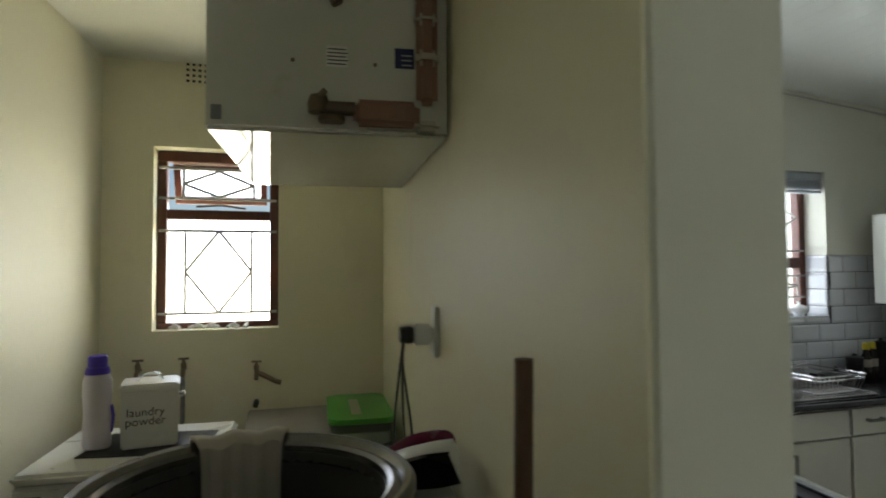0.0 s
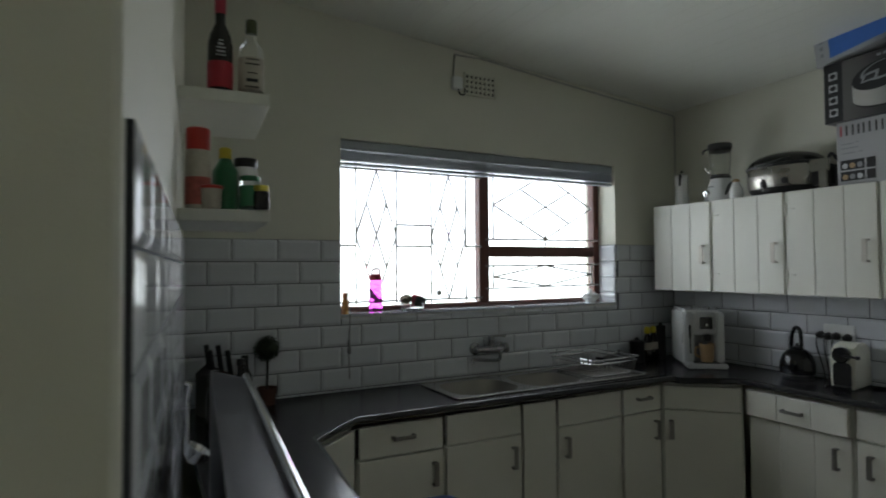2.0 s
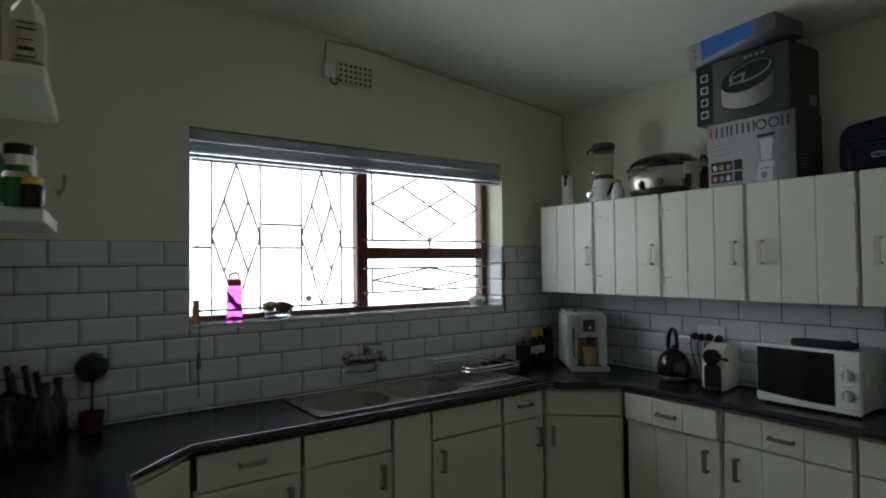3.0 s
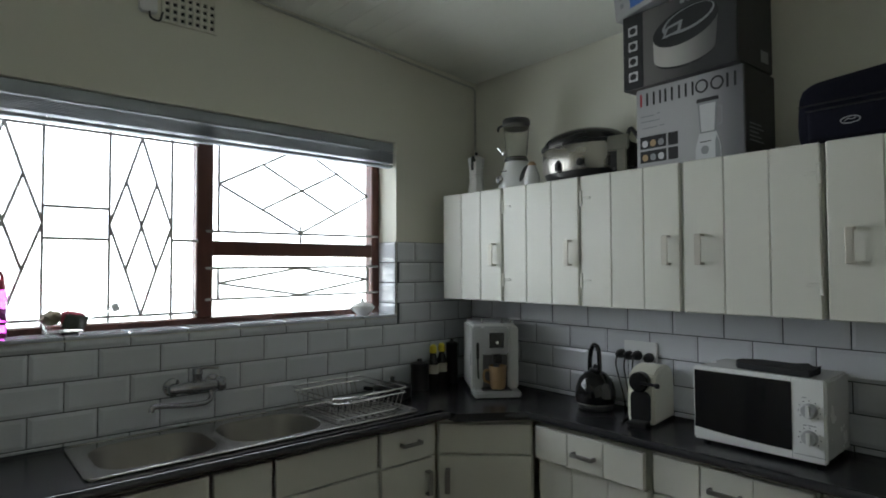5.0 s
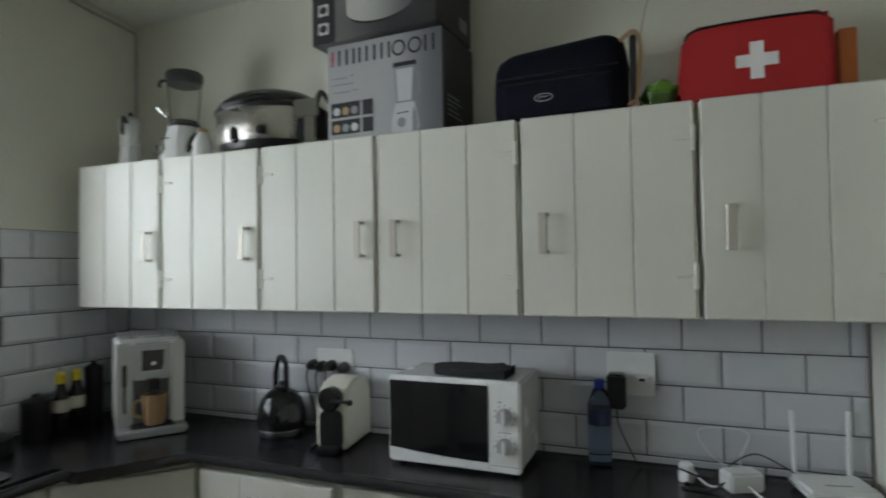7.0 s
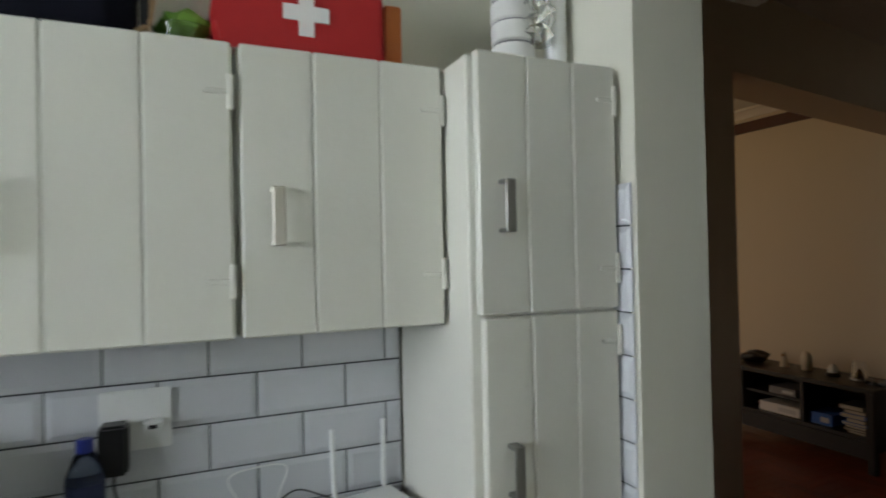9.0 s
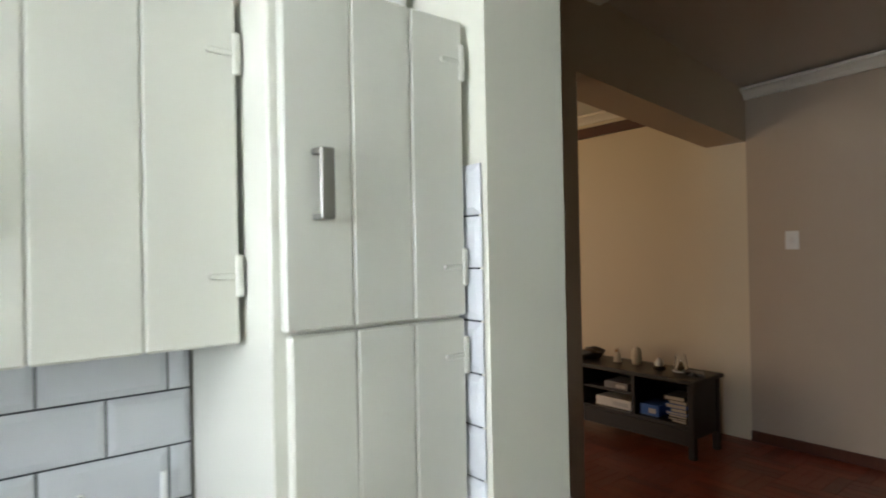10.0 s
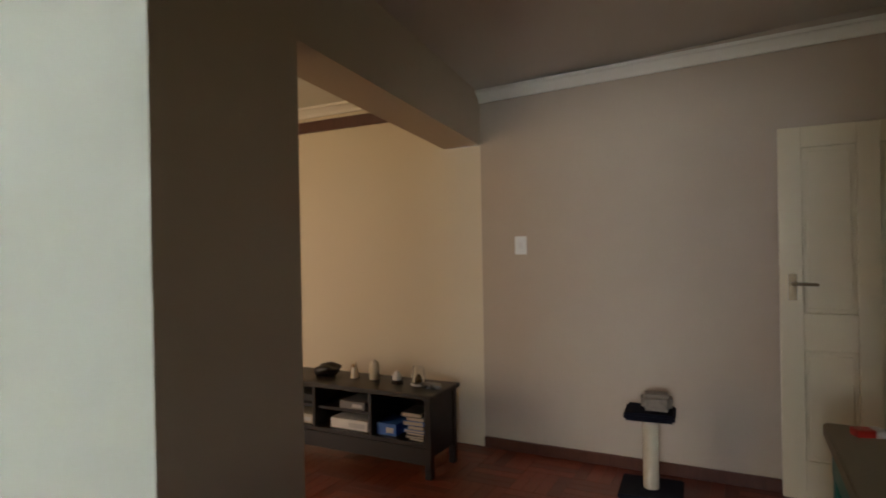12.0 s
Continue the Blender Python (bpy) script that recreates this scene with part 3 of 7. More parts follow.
# bowl steel darkened against the deck, for the shade inside the bowls
M_BOWL = material("shaded_bowl_steel", (0.30, 0.285, 0.26), 0.36, 0.9, vary=0.1, scale=12, grain=160, bump=0.05)
deck = bmesh.new()
SINK_CELLS = ((2.685, 3.112, 2.727, 3.088), (3.112, 3.52, 3.136, 3.486))
for x0, x1, h0, h1 in SINK_CELLS:
    sink_deck(deck, x0, x1, 3.003, 3.40, rounded(h0, h1, 3.042, 3.350, 0.10, 10), 0.006)
bm_box(deck, 3.52, 3.88, 3.003, 3.40, 0.001, 0.006)
bm_box(deck, 2.685, 3.52, 3.000, 3.005, 0.0005, 0.006)
part("sink_deck", deck, M_STEEL, sink)
tube_part("rolled_edge", [(x, y, 0.005) for x, y in rounded(2.682, 3.884, 3.0, 3.402, 0.03, 5)] + [(3.884, 3.372, 0.005)], 0.0045, M_STEEL, sink)
for x0, x1, h0, h1 in SINK_CELLS:
    bm = bmesh.new()
    rings = []
    for inset, z in ((-0.001, 0.0045), (0.006, -0.008), (0.016, -0.12), (0.035, -0.145), (0.10, -0.152)):
        rings.append([bm.verts.new((x, y, z)) for x, y in rounded(h0 + inset, h1 - inset, 3.042 + inset, 3.350 - inset, 0.10 - inset * 0.2, 10)])
    for a, b in zip(rings, rings[1:]):
        for i in range(len(a)):
            bm.faces.new((a[i], a[(i + 1) % len(a)], b[(i + 1) % len(b)], b[i]))
    bm.faces.new(rings[-1])
    part("bowl", bm, M_BOWL, sink, smooth=True)
    lathe_part("plughole", [(0.035, -0.1515), (0.033, -0.1495), (0.02, -0.150), (0.006, -0.1512)], M_CHROME, sink, ((h0 + h1) / 2, 3.19, 0), 20)
for i in range(9):
    box_part("drain_rib", (3.55 + i * 0.035, 3.56 + i * 0.035, 3.05, 3.35, 0.006, 0.009), M_STEEL, sink, 0.001)

# wall mixer tap
M_TAP = material("tap_chrome", (0.36, 0.36, 0.38), 0.13, 1.0, vary=0.1, bump=0.0)
tap = thing("wall_mixer_tap", pose(3.105, YW - 0.011, 0.952), "chrome wall-mounted mixer tap with a long swivel spout", "tap")
RY = pose(0, 0, 0, 90).to_3x3()
RX = pose(0, 0, 0, 0, 90).to_3x3()
for x in (-0.075, 0.075):
    lathe_part("wall_flange", [(0.034, 0), (0.033, 0.010), (0.017, 0.020), (0.014, 0.045)], M_TAP, tap, (x, 0, 0), turn=RY)
bm = bmesh.new()
bm_lathe(bm, [(0.010, -0.105), (0.017, -0.10), (0.019, -0.06), (0.024, -0.03), (0.024, 0.03), (0.019, 0.06), (0.019, 0.07)], 20, (0, -0.052, 0), RX)
part("mixer_body", bm, M_TAP, tap, smooth=True)
lathe_part("control_knob", [(0.019, 0.07), (0.028, 0.074), (0.030, 0.09), (0.025, 0.102), (0.008, 0.106)], M_TAP, tap, (0, -0.052, 0), 20, turn=RX)
lathe_part("centre_column", [(0.018, 0.015), (0.017, 0.045), (0.020, 0.05), (0.017, 0.07), (0.006, 0.074)], M_TAP, tap, (0, -0.052, 0), 18)
tube_part("lever", hung([(0.0, -0.055, 0.066), (0.03, -0.07, 0.072), (0.07, -0.085, 0.068)]), 0.0065, M_TAP, tap)
tube_part("spout", hung([(0.045, -0.055, -0.012), (0.048, -0.066, -0.04), (0.02, -0.09, -0.055), (-0.06, -0.125, -0.047), (-0.15, -0.155, -0.032), (-0.182, -0.163, -0.030), (-0.19, -0.165, -0.046)], 42), 0.0095, M_TAP, tap, 10)

# wire dish rack
rack = thing("dish_rack", pose(3.50, 3.015, CT + 0.006, 0, 0, 2), "chrome wire dish rack on the draining board", "dish rack")
RW, RD = 0.35, 0.36
for z, g in ((0.010, 0.03), (0.078, 0.004), (0.098, 0.0)):
    tube_part("rim_wire", [(x, y, z) for x, y in rounded(g, RW - g, g, RD - g, 0.025, 4)] + [(RW - g, RD - g - 0.025, z)], 0.0036, M_CHROME, rack, 8)
for i in range(13):
    x = 0.028 + i * 0.0245
    tube_part("cross_wire", [(x, 0.002, 0.078), (x, 0.03, 0.012), (x, RD - 0.03, 0.012), (x, RD - 0.002, 0.078)], 0.002, M_NICKEL, rack, 6)
for y in (0.10, 0.15):
    tube_part("prong_rail", [(0.02, y, 0.016), (RW - 0.02, y, 0.016)], 0.0025, M_NICKEL, rack, 6)
    for i in range(9):
        x = 0.045 + i * 0.032
        tube_part("prong", [(x - 0.009, y, 0.016), (x - 0.004, y, 0.062), (x + 0.004, y, 0.062), (x + 0.009, y, 0.016)], 0.0022, M_CHROME, rack, 6)
pan = thing("black_pan", pose(3.965, 3.30, CT), "small black lidded pan on the worktop behind the rack", "pan")
lathe_part("pan_body", [(0.080, 0.0), (0.088, 0.012), (0.090, 0.045), (0.091, 0.047)], M_BLACK, pan, n=30)
lathe_part("lid", [(0.093, 0.047), (0.092, 0.052), (0.055, 0.066), (0.014, 0.072), (0.008, 0.082), (0.013, 0.092), (0.004, 0.097)], M_BLACK, pan, n=30)
tube_part("pan_handle", [(-0.06, 0.06, 0.035), (-0.10, 0.09, 0.042)], 0.009, M_BLACK, pan)

# automatic coffee machine, turned across the corner
cof = thing("coffee_machine", pose(4.313, 2.955, CT, 0, 0, -36) @ Matrix.Scale(0.97, 4), "silver and white automatic coffee machine on the worktop", "coffee machine")
M_SILVER = material("silver_plastic", (0.50, 0.51, 0.52), 0.32, 0.35, vary=0.04, bump=0.02)
box_part("body", (-0.115, 0.115, 0.075, 0.36, 0.012, 0.345), M_WHITE, cof, 0.014)
box_part("drip_tray", (-0.115, 0.115, -0.02, 0.10, 0.004, 0.035), M_SILVER, cof, 0.008)
box_part("drip_grid", (-0.07, 0.07, -0.008, 0.075, 0.035, 0.038), M_BLACK, cof, 0.001)
box_part("front_column", (-0.112, -0.062, 0.035, 0.076, 0.035, 0.335), M_SILVER, cof, 0.008)
box_part("front_column", (0.062, 0.112, 0.035, 0.076, 0.035, 0.335), M_WHITE, cof, 0.008)
box_part("front_head", (-0.062, 0.062, 0.03, 0.076, 0.20, 0.335), M_SILVER, cof, 0.008)
box_part("niche", (-0.061, 0.061, 0.070, 0.078, 0.036, 0.20), M_GREY, cof, 0.001)
panel = box_part("control_panel", (-0.048, 0.052, 0.021, 0.031, 0.225, 0.318), M_SILVER, cof, 0.004)
box_part("display", (-0.034, 0.038, 0.0185, 0.022, 0.235, 0.308), M_GLOSSBLACK, panel, 0.001)
lathe_part("dial", [(0.008, 0), (0.007, 0.008)], M_CHROME, panel, (0.003, 0.019, 0.262), turn=RY)
box_part("spout_block", (-0.018, 0.024, 0.0, 0.04, 0.165, 0.205), M_BLACK, cof, 0.004)
box_part("steam_knob", (-0.096, -0.082, 0.027, 0.036, 0.18, 0.26), M_BLACK, cof, 0.003)
tube_part("milk_pipe", [(-0.089, 0.03, 0.18), (-0.089, 0.022, 0.10), (-0.086, 0.02, 0.09)], 0.004, M_BLACK, cof)
box_part("cup_tray", (-0.105, 0.105, 0.10, 0.34, 0.345, 0.352), M_SILVER, cof, 0.003)
for x in (-0.06, 0.04, 0.085):
    lathe_part("rail_post", [(0.006, 0), (0.006, 0.018), (0.003, 0.02)], M_CHROME, cof, (x, 0.09, 0.347), 10)
mug = thing("coffee_mug", pose(4.313, 2.955, CT + 0.038, 0, 0, -36) @ pose(0.008, 0.032, 0.001), "tan ceramic mug under the coffee spout", "mug")
M_TAN = material("tan_glaze", (0.42, 0.28, 0.15), 0.35, vary=0.1, grain=50)
lathe_part("mug_body", [(0.032, 0), (0.036, 0.01), (0.043, 0.105), (0.040, 0.105), (0.033, 0.012)], M_TAN, mug)
tube_part("mug_handle", hung([(-0.036, 0, 0.085), (-0.062, 0, 0.08), (-0.064, 0, 0.04), (-0.035, 0, 0.025)]), 0.006, M_TAN, mug)

# kettle
M_KETTLE = material("glossy_black_enamel", (0.006, 0.006, 0.007), 0.10, vary=0.15, bump=0.0, coat=0.3, rvar=0.02)
ket = thing("kettle", pose(4.495, 2.548, CT) @ Matrix.Scale(0.87, 4), "black dome kettle with a tall loop handle", "kettle")
lathe_part("kettle_base", [(0.082, 0), (0.086, 0.01), (0.082, 0.022)], M_BLACK, ket)
lathe_part("chrome_ring", [(0.087, 0.024), (0.0885, 0.026), (0.087, 0.029)], M_NICKEL, ket)
lathe_part("kettle_body", [(0.092, 0.031), (0.098, 0.06), (0.095, 0.10), (0.080, 0.142), (0.055, 0.17), (0.038, 0.18), (0.03, 0.184)], M_KETTLE, ket, n=40)
lathe_part("lid_knob", [(0.03, 0.184), (0.03, 0.192), (0.012, 0.196), (0.009, 0.210), (0.002, 0.215)], M_BLACK, ket)
tube_part("loop_handle", hung([(0.02, 0.045, 0.175), (0.02, 0.042, 0.25), (0.005, 0.012, 0.305), (-0.005, -0.022, 0.29), (-0.008, -0.03, 0.22), (-0.006, -0.03, 0.175)], 40), 0.0115, M_KETTLE, ket, 12)
tube_part("spout", hung([(0.05, 0.06, 0.10), (0.07, 0.085, 0.135), (0.075, 0.09, 0.155)]), 0.013, M_GLOSSBLACK, ket)

# socket with four black plugs behind the kettle
def socket(name, m, w, h, label):
    s = thing(name, m, label, "socket")
    box_part("plate", (-0.011, 0.0, -w / 2, w / 2, -h / 2, h / 2), M_WHITE, s, 0.003)
    return s


s1 = socket("wall_socket", pose(4.599, 2.39, 1.045), 0.15, 0.085, "white double wall socket on the tiles")
for i, y in enumerate((2.475, 2.437, 2.398, 2.345)):
    pl = thing("plug", pose(4.596, y, 1.028 - 0.004 * (i % 2)), "round black mains plug in the wall socket", "plug", "black plugs behind the kettle")
    lathe_part("plug_body", [(0.019, 0), (0.021, 0.012), (0.017, 0.035), (0.008, 0.05)], M_BLACK, pl, n=14, turn=pose(0, 0, 0, 0, -90, 0).to_3x3())
    tube_part("flex", hung([(-0.045, 0, -0.005), (-0.05, 0.003, -0.05), (-0.03, 0.01 * (i - 1.5), -0.16), (-0.03, 0.02 * (i - 1.5), -0.236)]), 0.0035, M_BLACK, pl, 6)

# capsule machine
cap = thing("capsule_coffee_machine", pose(4.388, 2.272, CT, 0, 0, 8) @ Matrix.Scale(0.95, 4), "cream capsule coffee machine with a black front", "coffee machine")
bm = bmesh.new()
side = [(0.0, 0.005), (0.22, 0.005), (0.22, 0.17), (0.19, 0.215), (0.13, 0.232), (0.055, 0.225), (0.012, 0.20), (-0.004, 0.16), (-0.002, 0.06)]
bm_prism(bm, side, -0.055, 0.055, pose(0, 0, 0, 90).to_3x3())
bmesh.ops.bevel(bm, geom=bm.edges[:], offset=0.008, segments=2, affect="EDGES", clamp_overlap=True)
part("body", bm, M_CREAM, cap, smooth=True)
lathe_part("brew_head", [(0.040, 0), (0.040, 0.03), (0.034, 0.036)], M_GLOSSBLACK, cap, (0.004, 0, 0.175), turn=pose(0, 0, 0, 0, -90, 0).to_3x3())
bm = bmesh.new()
bm_prism(bm, rounded(-0.040, 0.040, 0.0, 0.13, 0.025), 0, 0.008, pose(0, 0, 0, 90, 0, -90).to_3x3())
part("cup_niche", bm, M_BLACK, cap)
cap.children[-1].matrix_local = pose(-0.003, 0, 0.008)
tube_part("lever", [(-0.03, -0.01, 0.175), (-0.034, -0.06, 0.172), (-0.036, -0.075, 0.171)], 0.006, M_BLACK, cap)
lathe_part("lever_knob", [(0.009, -0.008), (0.011, 0.0), (0.008, 0.009)], M_BLACK, cap, (-0.036, -0.078, 0.171), 12)
box_part("drip_tray", (-0.055, 0.0, -0.038, 0.038, 0.003, 0.022), M_BLACK, cap, 0.004)
tube_part("flex", hung([(0.15, 0.06, 0.02), (0.10, 0.08, 0.006), (0.02, 0.085, 0.005), (-0.02, 0.07, 0.005)]), 0.0035, M_BLACK, cap, 6)

# microwave
mw = thing("microwave", pose(4.345, 1.848, CT) @ Matrix.Scale(0.955, 4), "white microwave oven with a black door and two dials", "microwave")
box_part("casing", (0.018, 0.262, -0.207, 0.207, 0.014, 0.272), M_WHITE_ENAMEL, mw, 0.008)
front = box_part("front_panel", (0.0, 0.019, -0.21, 0.21, 0.012, 0.274), M_WHITE, mw, 0.006)
bm = bmesh.new()
curve = [(0.112, 0.26), (-0.203, 0.26), (-0.203, 0.075)] + [(-0.203 + 0.315 * i / 8, 0.060 - 0.020 * math.sin(math.pi * (i + 1) / 18)) for i in range(9)]
bm_prism(bm, curve, 0.0, 0.004, pose(0, 0, 0, 90, 0, -90).to_3x3())
win_part = part("door_window", bm, M_GLOSSBLACK, mw, "glossy black door glass")
win_part.matrix_local = pose(0.001, 0, 0)
for z in (0.175, 0.09):
    d = lathe_part("dial", [(0.024, 0), (0.024, 0.006), (0.020, 0.016), (0.0195, 0.018)], M_SILVER, mw, (0.0, -0.163, z), turn=pose(0, 0, 0, 0, -90, 0).to_3x3())
    box_part("dial_grip", (-0.022, -0.017, -0.169, -0.157, z - 0.019, z + 0.019), M_WHITE, d, 0.002)
    for k in range(9):
        a = radians(-130 + k * 32)
        y, zz = -0.163 + 0.031 * math.sin(a), z + 0.031 * math.cos(a)
        box_part("dial_mark", (-0.0008, 0.0002, y - 0.0018, y + 0.0018, zz - 0.0018, zz + 0.0018), M_GREY, d, 0)
for z, w in ((0.215, 0.012), (0.128, 0.010), (0.128, 0.022)):
    box_part("print_bar", (-0.0008, 0.0002, -0.15 - w / 2 - (0.02 if w == 0.022 else 0), -0.15 + w / 2 - (0.02 if w == 0.022 else 0), z - 0.0012, z + 0.0012), M_GREY, mw, 0)
box_part("panel_seam", (-0.0006, 0.0003, -0.1135, -0.1125, 0.016, 0.27), M_GREY, mw, 0)
box_part("door_latch_bar", (-0.0006, 0.0003, -0.205, -0.118, 0.032, 0.0335), M_GREY, mw, 0)
for x, y in ((0.04, -0.18), (0.04, 0.18), (0.24, -0.18), (0.24, 0.18)):
    lathe_part("foot", [(0.012, 0), (0.012, 0.014)], M_BLACK, mw, (x, y, 0), 10)
# dark oven glove on it
bm = bmesh.new()
bm_prism(bm, [(-0.09, -0.115), (0.02, -0.12), (0.05, -0.06), (0.055, 0.02), (0.04, 0.10), (-0.02, 0.125), (-0.07, 0.10), (-0.085, 0.02)], 0, 0.02)
bmesh.ops.subdivide_edges(bm, edges=bm.edges[:], cuts=3, use_grid_fill=True)
bmesh.ops.triangulate(bm, faces=bm.faces[:])
for v in bm.verts:
    n = noise.noise(v.co * 22)
    v.co += Vector((n * 0.006, noise.noise(v.co * 25 + Vector((5, 0, 0))) * 0.006, max(0, n) * 0.012 if v.co.z > 0.01 else 0))
M_GLOVE = material("charcoal_cloth", (0.022, 0.023, 0.026), 0.9, vary=0.4, scale=25, grain=300, bump=0.5)
solid("oven_cloth", bm, M_GLOVE, "folded charcoal oven cloth on the microwave", "cloth", pose(4.46, 1.815, CT + 0.274 * 0.955), smooth=True)

# bottle, sockets and cables
bot = thing("water_bottle", pose(4.535, 1.462, CT), "blue plastic water bottle with a dark band", "bottle")
M_BLUEP = clear("blue_plastic", (0.55, 0.68, 0.90), 0.08)
M_BLUE = material("blue_cap", (0.012, 0.025, 0.22), 0.4, vary=0.1)
lathe_part("bottle_body", [(0.031, 0), (0.034, 0.01), (0.033, 0.13), (0.034, 0.175), (0.020, 0.215), (0.0125, 0.225)], M_BLUEP, bot)
lathe_part("label_band", [(0.0345, 0.12), (0.0348, 0.125), (0.0348, 0.16), (0.0345, 0.165)], material("navy_label", (0.02, 0.03, 0.09), 0.5), bot)
lathe_part("cap", [(0.015, 0.222), (0.0155, 0.224), (0.0155, 0.245), (0.013, 0.248)], M_BLUE, bot)
s2 = socket("wall_socket", pose(4.599, 1.378, 1.055), 0.135, 0.125, "white double wall socket with chargers")
for y in (0.03, -0.035):
    box_part("rocker", (-0.014, -0.010, y - 0.009, y + 0.009, 0.03, 0.045), M_WHITE, s2, 0.002)
ch = thing("charger", pose(4.585, 1.415, 1.015), "black mains charger in the wall socket", "charger")
box_part("charger_body", (-0.05, 0.0, -0.026, 0.026, -0.055, 0.045), M_BLACK, ch, 0.006)
tube_part("charger_cable", hung([(-0.025, 0, -0.055), (-0.025, -0.002, -0.10), (-0.035, -0.04, -0.18), (-0.04, -0.07, -0.225)]), 0.0025, M_BLACK, ch, 6)
ch = thing("charger", pose(4.586, 1.345, 1.045), "small white phone charger in the wall socket", "charger")
box_part("charger_body", (-0.03, 0.0, -0.018, 0.018, -0.012, 0.012), M_WHITE, ch, 0.004)
box_part("port", (-0.0305, -0.029, -0.008, 0.008, -0.004, 0.004), M_BLACK, ch, 0.0)
ad = thing("power_adapter", pose(4.47, 1.105, CT, 0, 0, 25), "white power adapter with tangled cables on the worktop", "adapter")
box_part("adapter_body", (-0.03, 0.03, -0.045, 0.045, 0.001, 0.05), M_WHITE, ad, 0.006)
tube_part("cable", hung([(0.0, 0.045, 0.02), (-0.01, 0.09, 0.004), (0.03, 0.14, 0.005), (0.06, 0.10, 0.004), (0.04, 0.06, 0.02), (0.02, 0.10, 0.03), (0.03, 0.15, 0.05)], 50), 0.003, M_BLACK, ad, 6)
tube_part("cable", hung([(-0.03, 0, 0.02), (-0.08, -0.02, 0.004), (-0.09, -0.10, 0.004), (-0.05, -0.2, 0.004), (0.0, -0.25, 0.006)], 40), 0.003, M_WHITE, ad, 6)
tube_part("cable", hung([(0.03, -0.02, 0.03), (0.09, -0.05, 0.05), (0.10, -0.08, 0.11), (0.10, 0.0, 0.13), (0.105, 0.06, 0.12), (0.1, 0.02, 0.05), (0.08, -0.06, 0.01)], 50), 0.002, M_WHITE, ad, 6)
plg = thing("loose_plug", pose(4.49, 1.235, CT), "white plug lying among cables on the worktop", "plug")
lathe_part("plug_body", [(0.02, 0.001), (0.022, 0.02), (0.018, 0.045), (0.010, 0.05)], M_WHITE, plg, n=14)
tube_part("flex", hung([(0.0, -0.015, 0.03), (-0.03, -0.05, 0.006), (-0.02, -0.09, 0.004), (0.0, -0.12, 0.005)]), 0.003, M_WHITE, plg, 6)
rt = thing("wifi_router", pose(4.50, 0.895, CT, 0, 0, 12), "white router with two upright aerials", "router")
box_part("router_body", (-0.065, 0.07, -0.085, 0.085, 0.004, 0.032), M_WHITE, rt, 0.01)
box_part("print_bar", (-0.02, -0.014, -0.03, 0.03, 0.0322, 0.0326), M_GREY, rt, 0)
for y in (-0.065, 0.065):
    tube_part("aerial", [(0.068, y, 0.02), (0.072, y, 0.05), (0.074, y * 1.05, 0.19)], 0.006, M_WHITE, rt, 8)
tube_part("cable", hung([(0.06, 0.05, 0.02), (0.07, 0.1, 0.05), (0.07, 0.16, 0.075), (0.06, 0.22, 0.05), (0.03, 0.26, 0.02)], 40), 0.002, M_BLACK, rt, 6)

# bottles in the dark corner by the sink
M_YELLOW = material("yellow_cap", (0.62, 0.50, 0.03), 0.4, vary=0.06)
M_DARKGLASS = material("dark_bottle", (0.015, 0.012, 0.010), 0.12, vary=0.2, bump=0)
M_LABEL = material("pale_label", (0.48, 0.44, 0.36), 0.6, vary=0.2, scale=40)
for x, y in ((4.255, 3.345), (4.325, 3.36)):
    b = thing("sauce_bottle", pose(x, y, CT), "dark sauce bottle with a yellow cap", "bottle", "bottles in the corner")
    lathe_part("bottle_body", [(0.026, 0), (0.028, 0.01), (0.027, 0.12), (0.015, 0.16), (0.014, 0.175)], M_DARKGLASS, b)
    lathe_part("label_band", [(0.0285, 0.07), (0.0288, 0.072), (0.0285, 0.115)], M_LABEL, b)
    lathe_part("cap", [(0.018, 0.172), (0.019, 0.175), (0.018, 0.205), (0.008, 0.215)], M_YELLOW, b)
for x, y, h, r in ((4.17, 3.35, 0.14, 0.045), (4.40, 3.365, 0.22, 0.03)):
    b = thing("dark_canister", pose(x, y, CT), "dark lidded canister in the corner of the worktop", "canister")
    lathe_part("canister_body", [(r, 0), (r * 1.03, 0.01), (r, h - 0.03), (r * 1.02, h - 0.028)], M_BLACK, b)
    lathe_part("lid", [(r * 1.06, h - 0.028), (r * 1.06, h - 0.01), (r * 0.3, h), (r * 0.25, h + 0.012)], M_BLACK, b)

# things on the window sill
SZ = WZ0 + 0.005
M_PINK = clear("pink_plastic", (0.85, 0.10, 0.75), 0.08)
M_PINKCAP = material("crimson_cap", (0.42, 0.02, 0.05), 0.4, vary=0.06)
M_PURPLE = material("purple_print", (0.22, 0.02, 0.30), 0.5)
pk = thing("sports_bottle", pose(2.497, 3.535, SZ), "pink translucent sports bottle with a red cap", "bottle")
lathe_part("bottle_body", [(0.034, 0), (0.037, 0.006), (0.036, 0.10), (0.037, 0.15), (0.030, 0.165)], M_PINK, pk)
lathe_part("cap", [(0.031, 0.162), (0.032, 0.165), (0.031, 0.19), (0.02, 0.196)], M_PINKCAP, pk)
tube_part("carry_loop", hung([(-0.022, 0, 0.19), (-0.02, 0, 0.215), (0.015, 0, 0.22), (0.022, 0, 0.19)]), 0.006, M_PINKCAP, pk)
for i in range(4):
    tube_part("print_zigzag", [(-0.022, -0.031, 0.025 + i * 0.03), (0.02, -0.032, 0.04 + i * 0.03), (-0.022, -0.031, 0.055 + i * 0.03)], 0.0022, M_PURPLE, pk, 5)
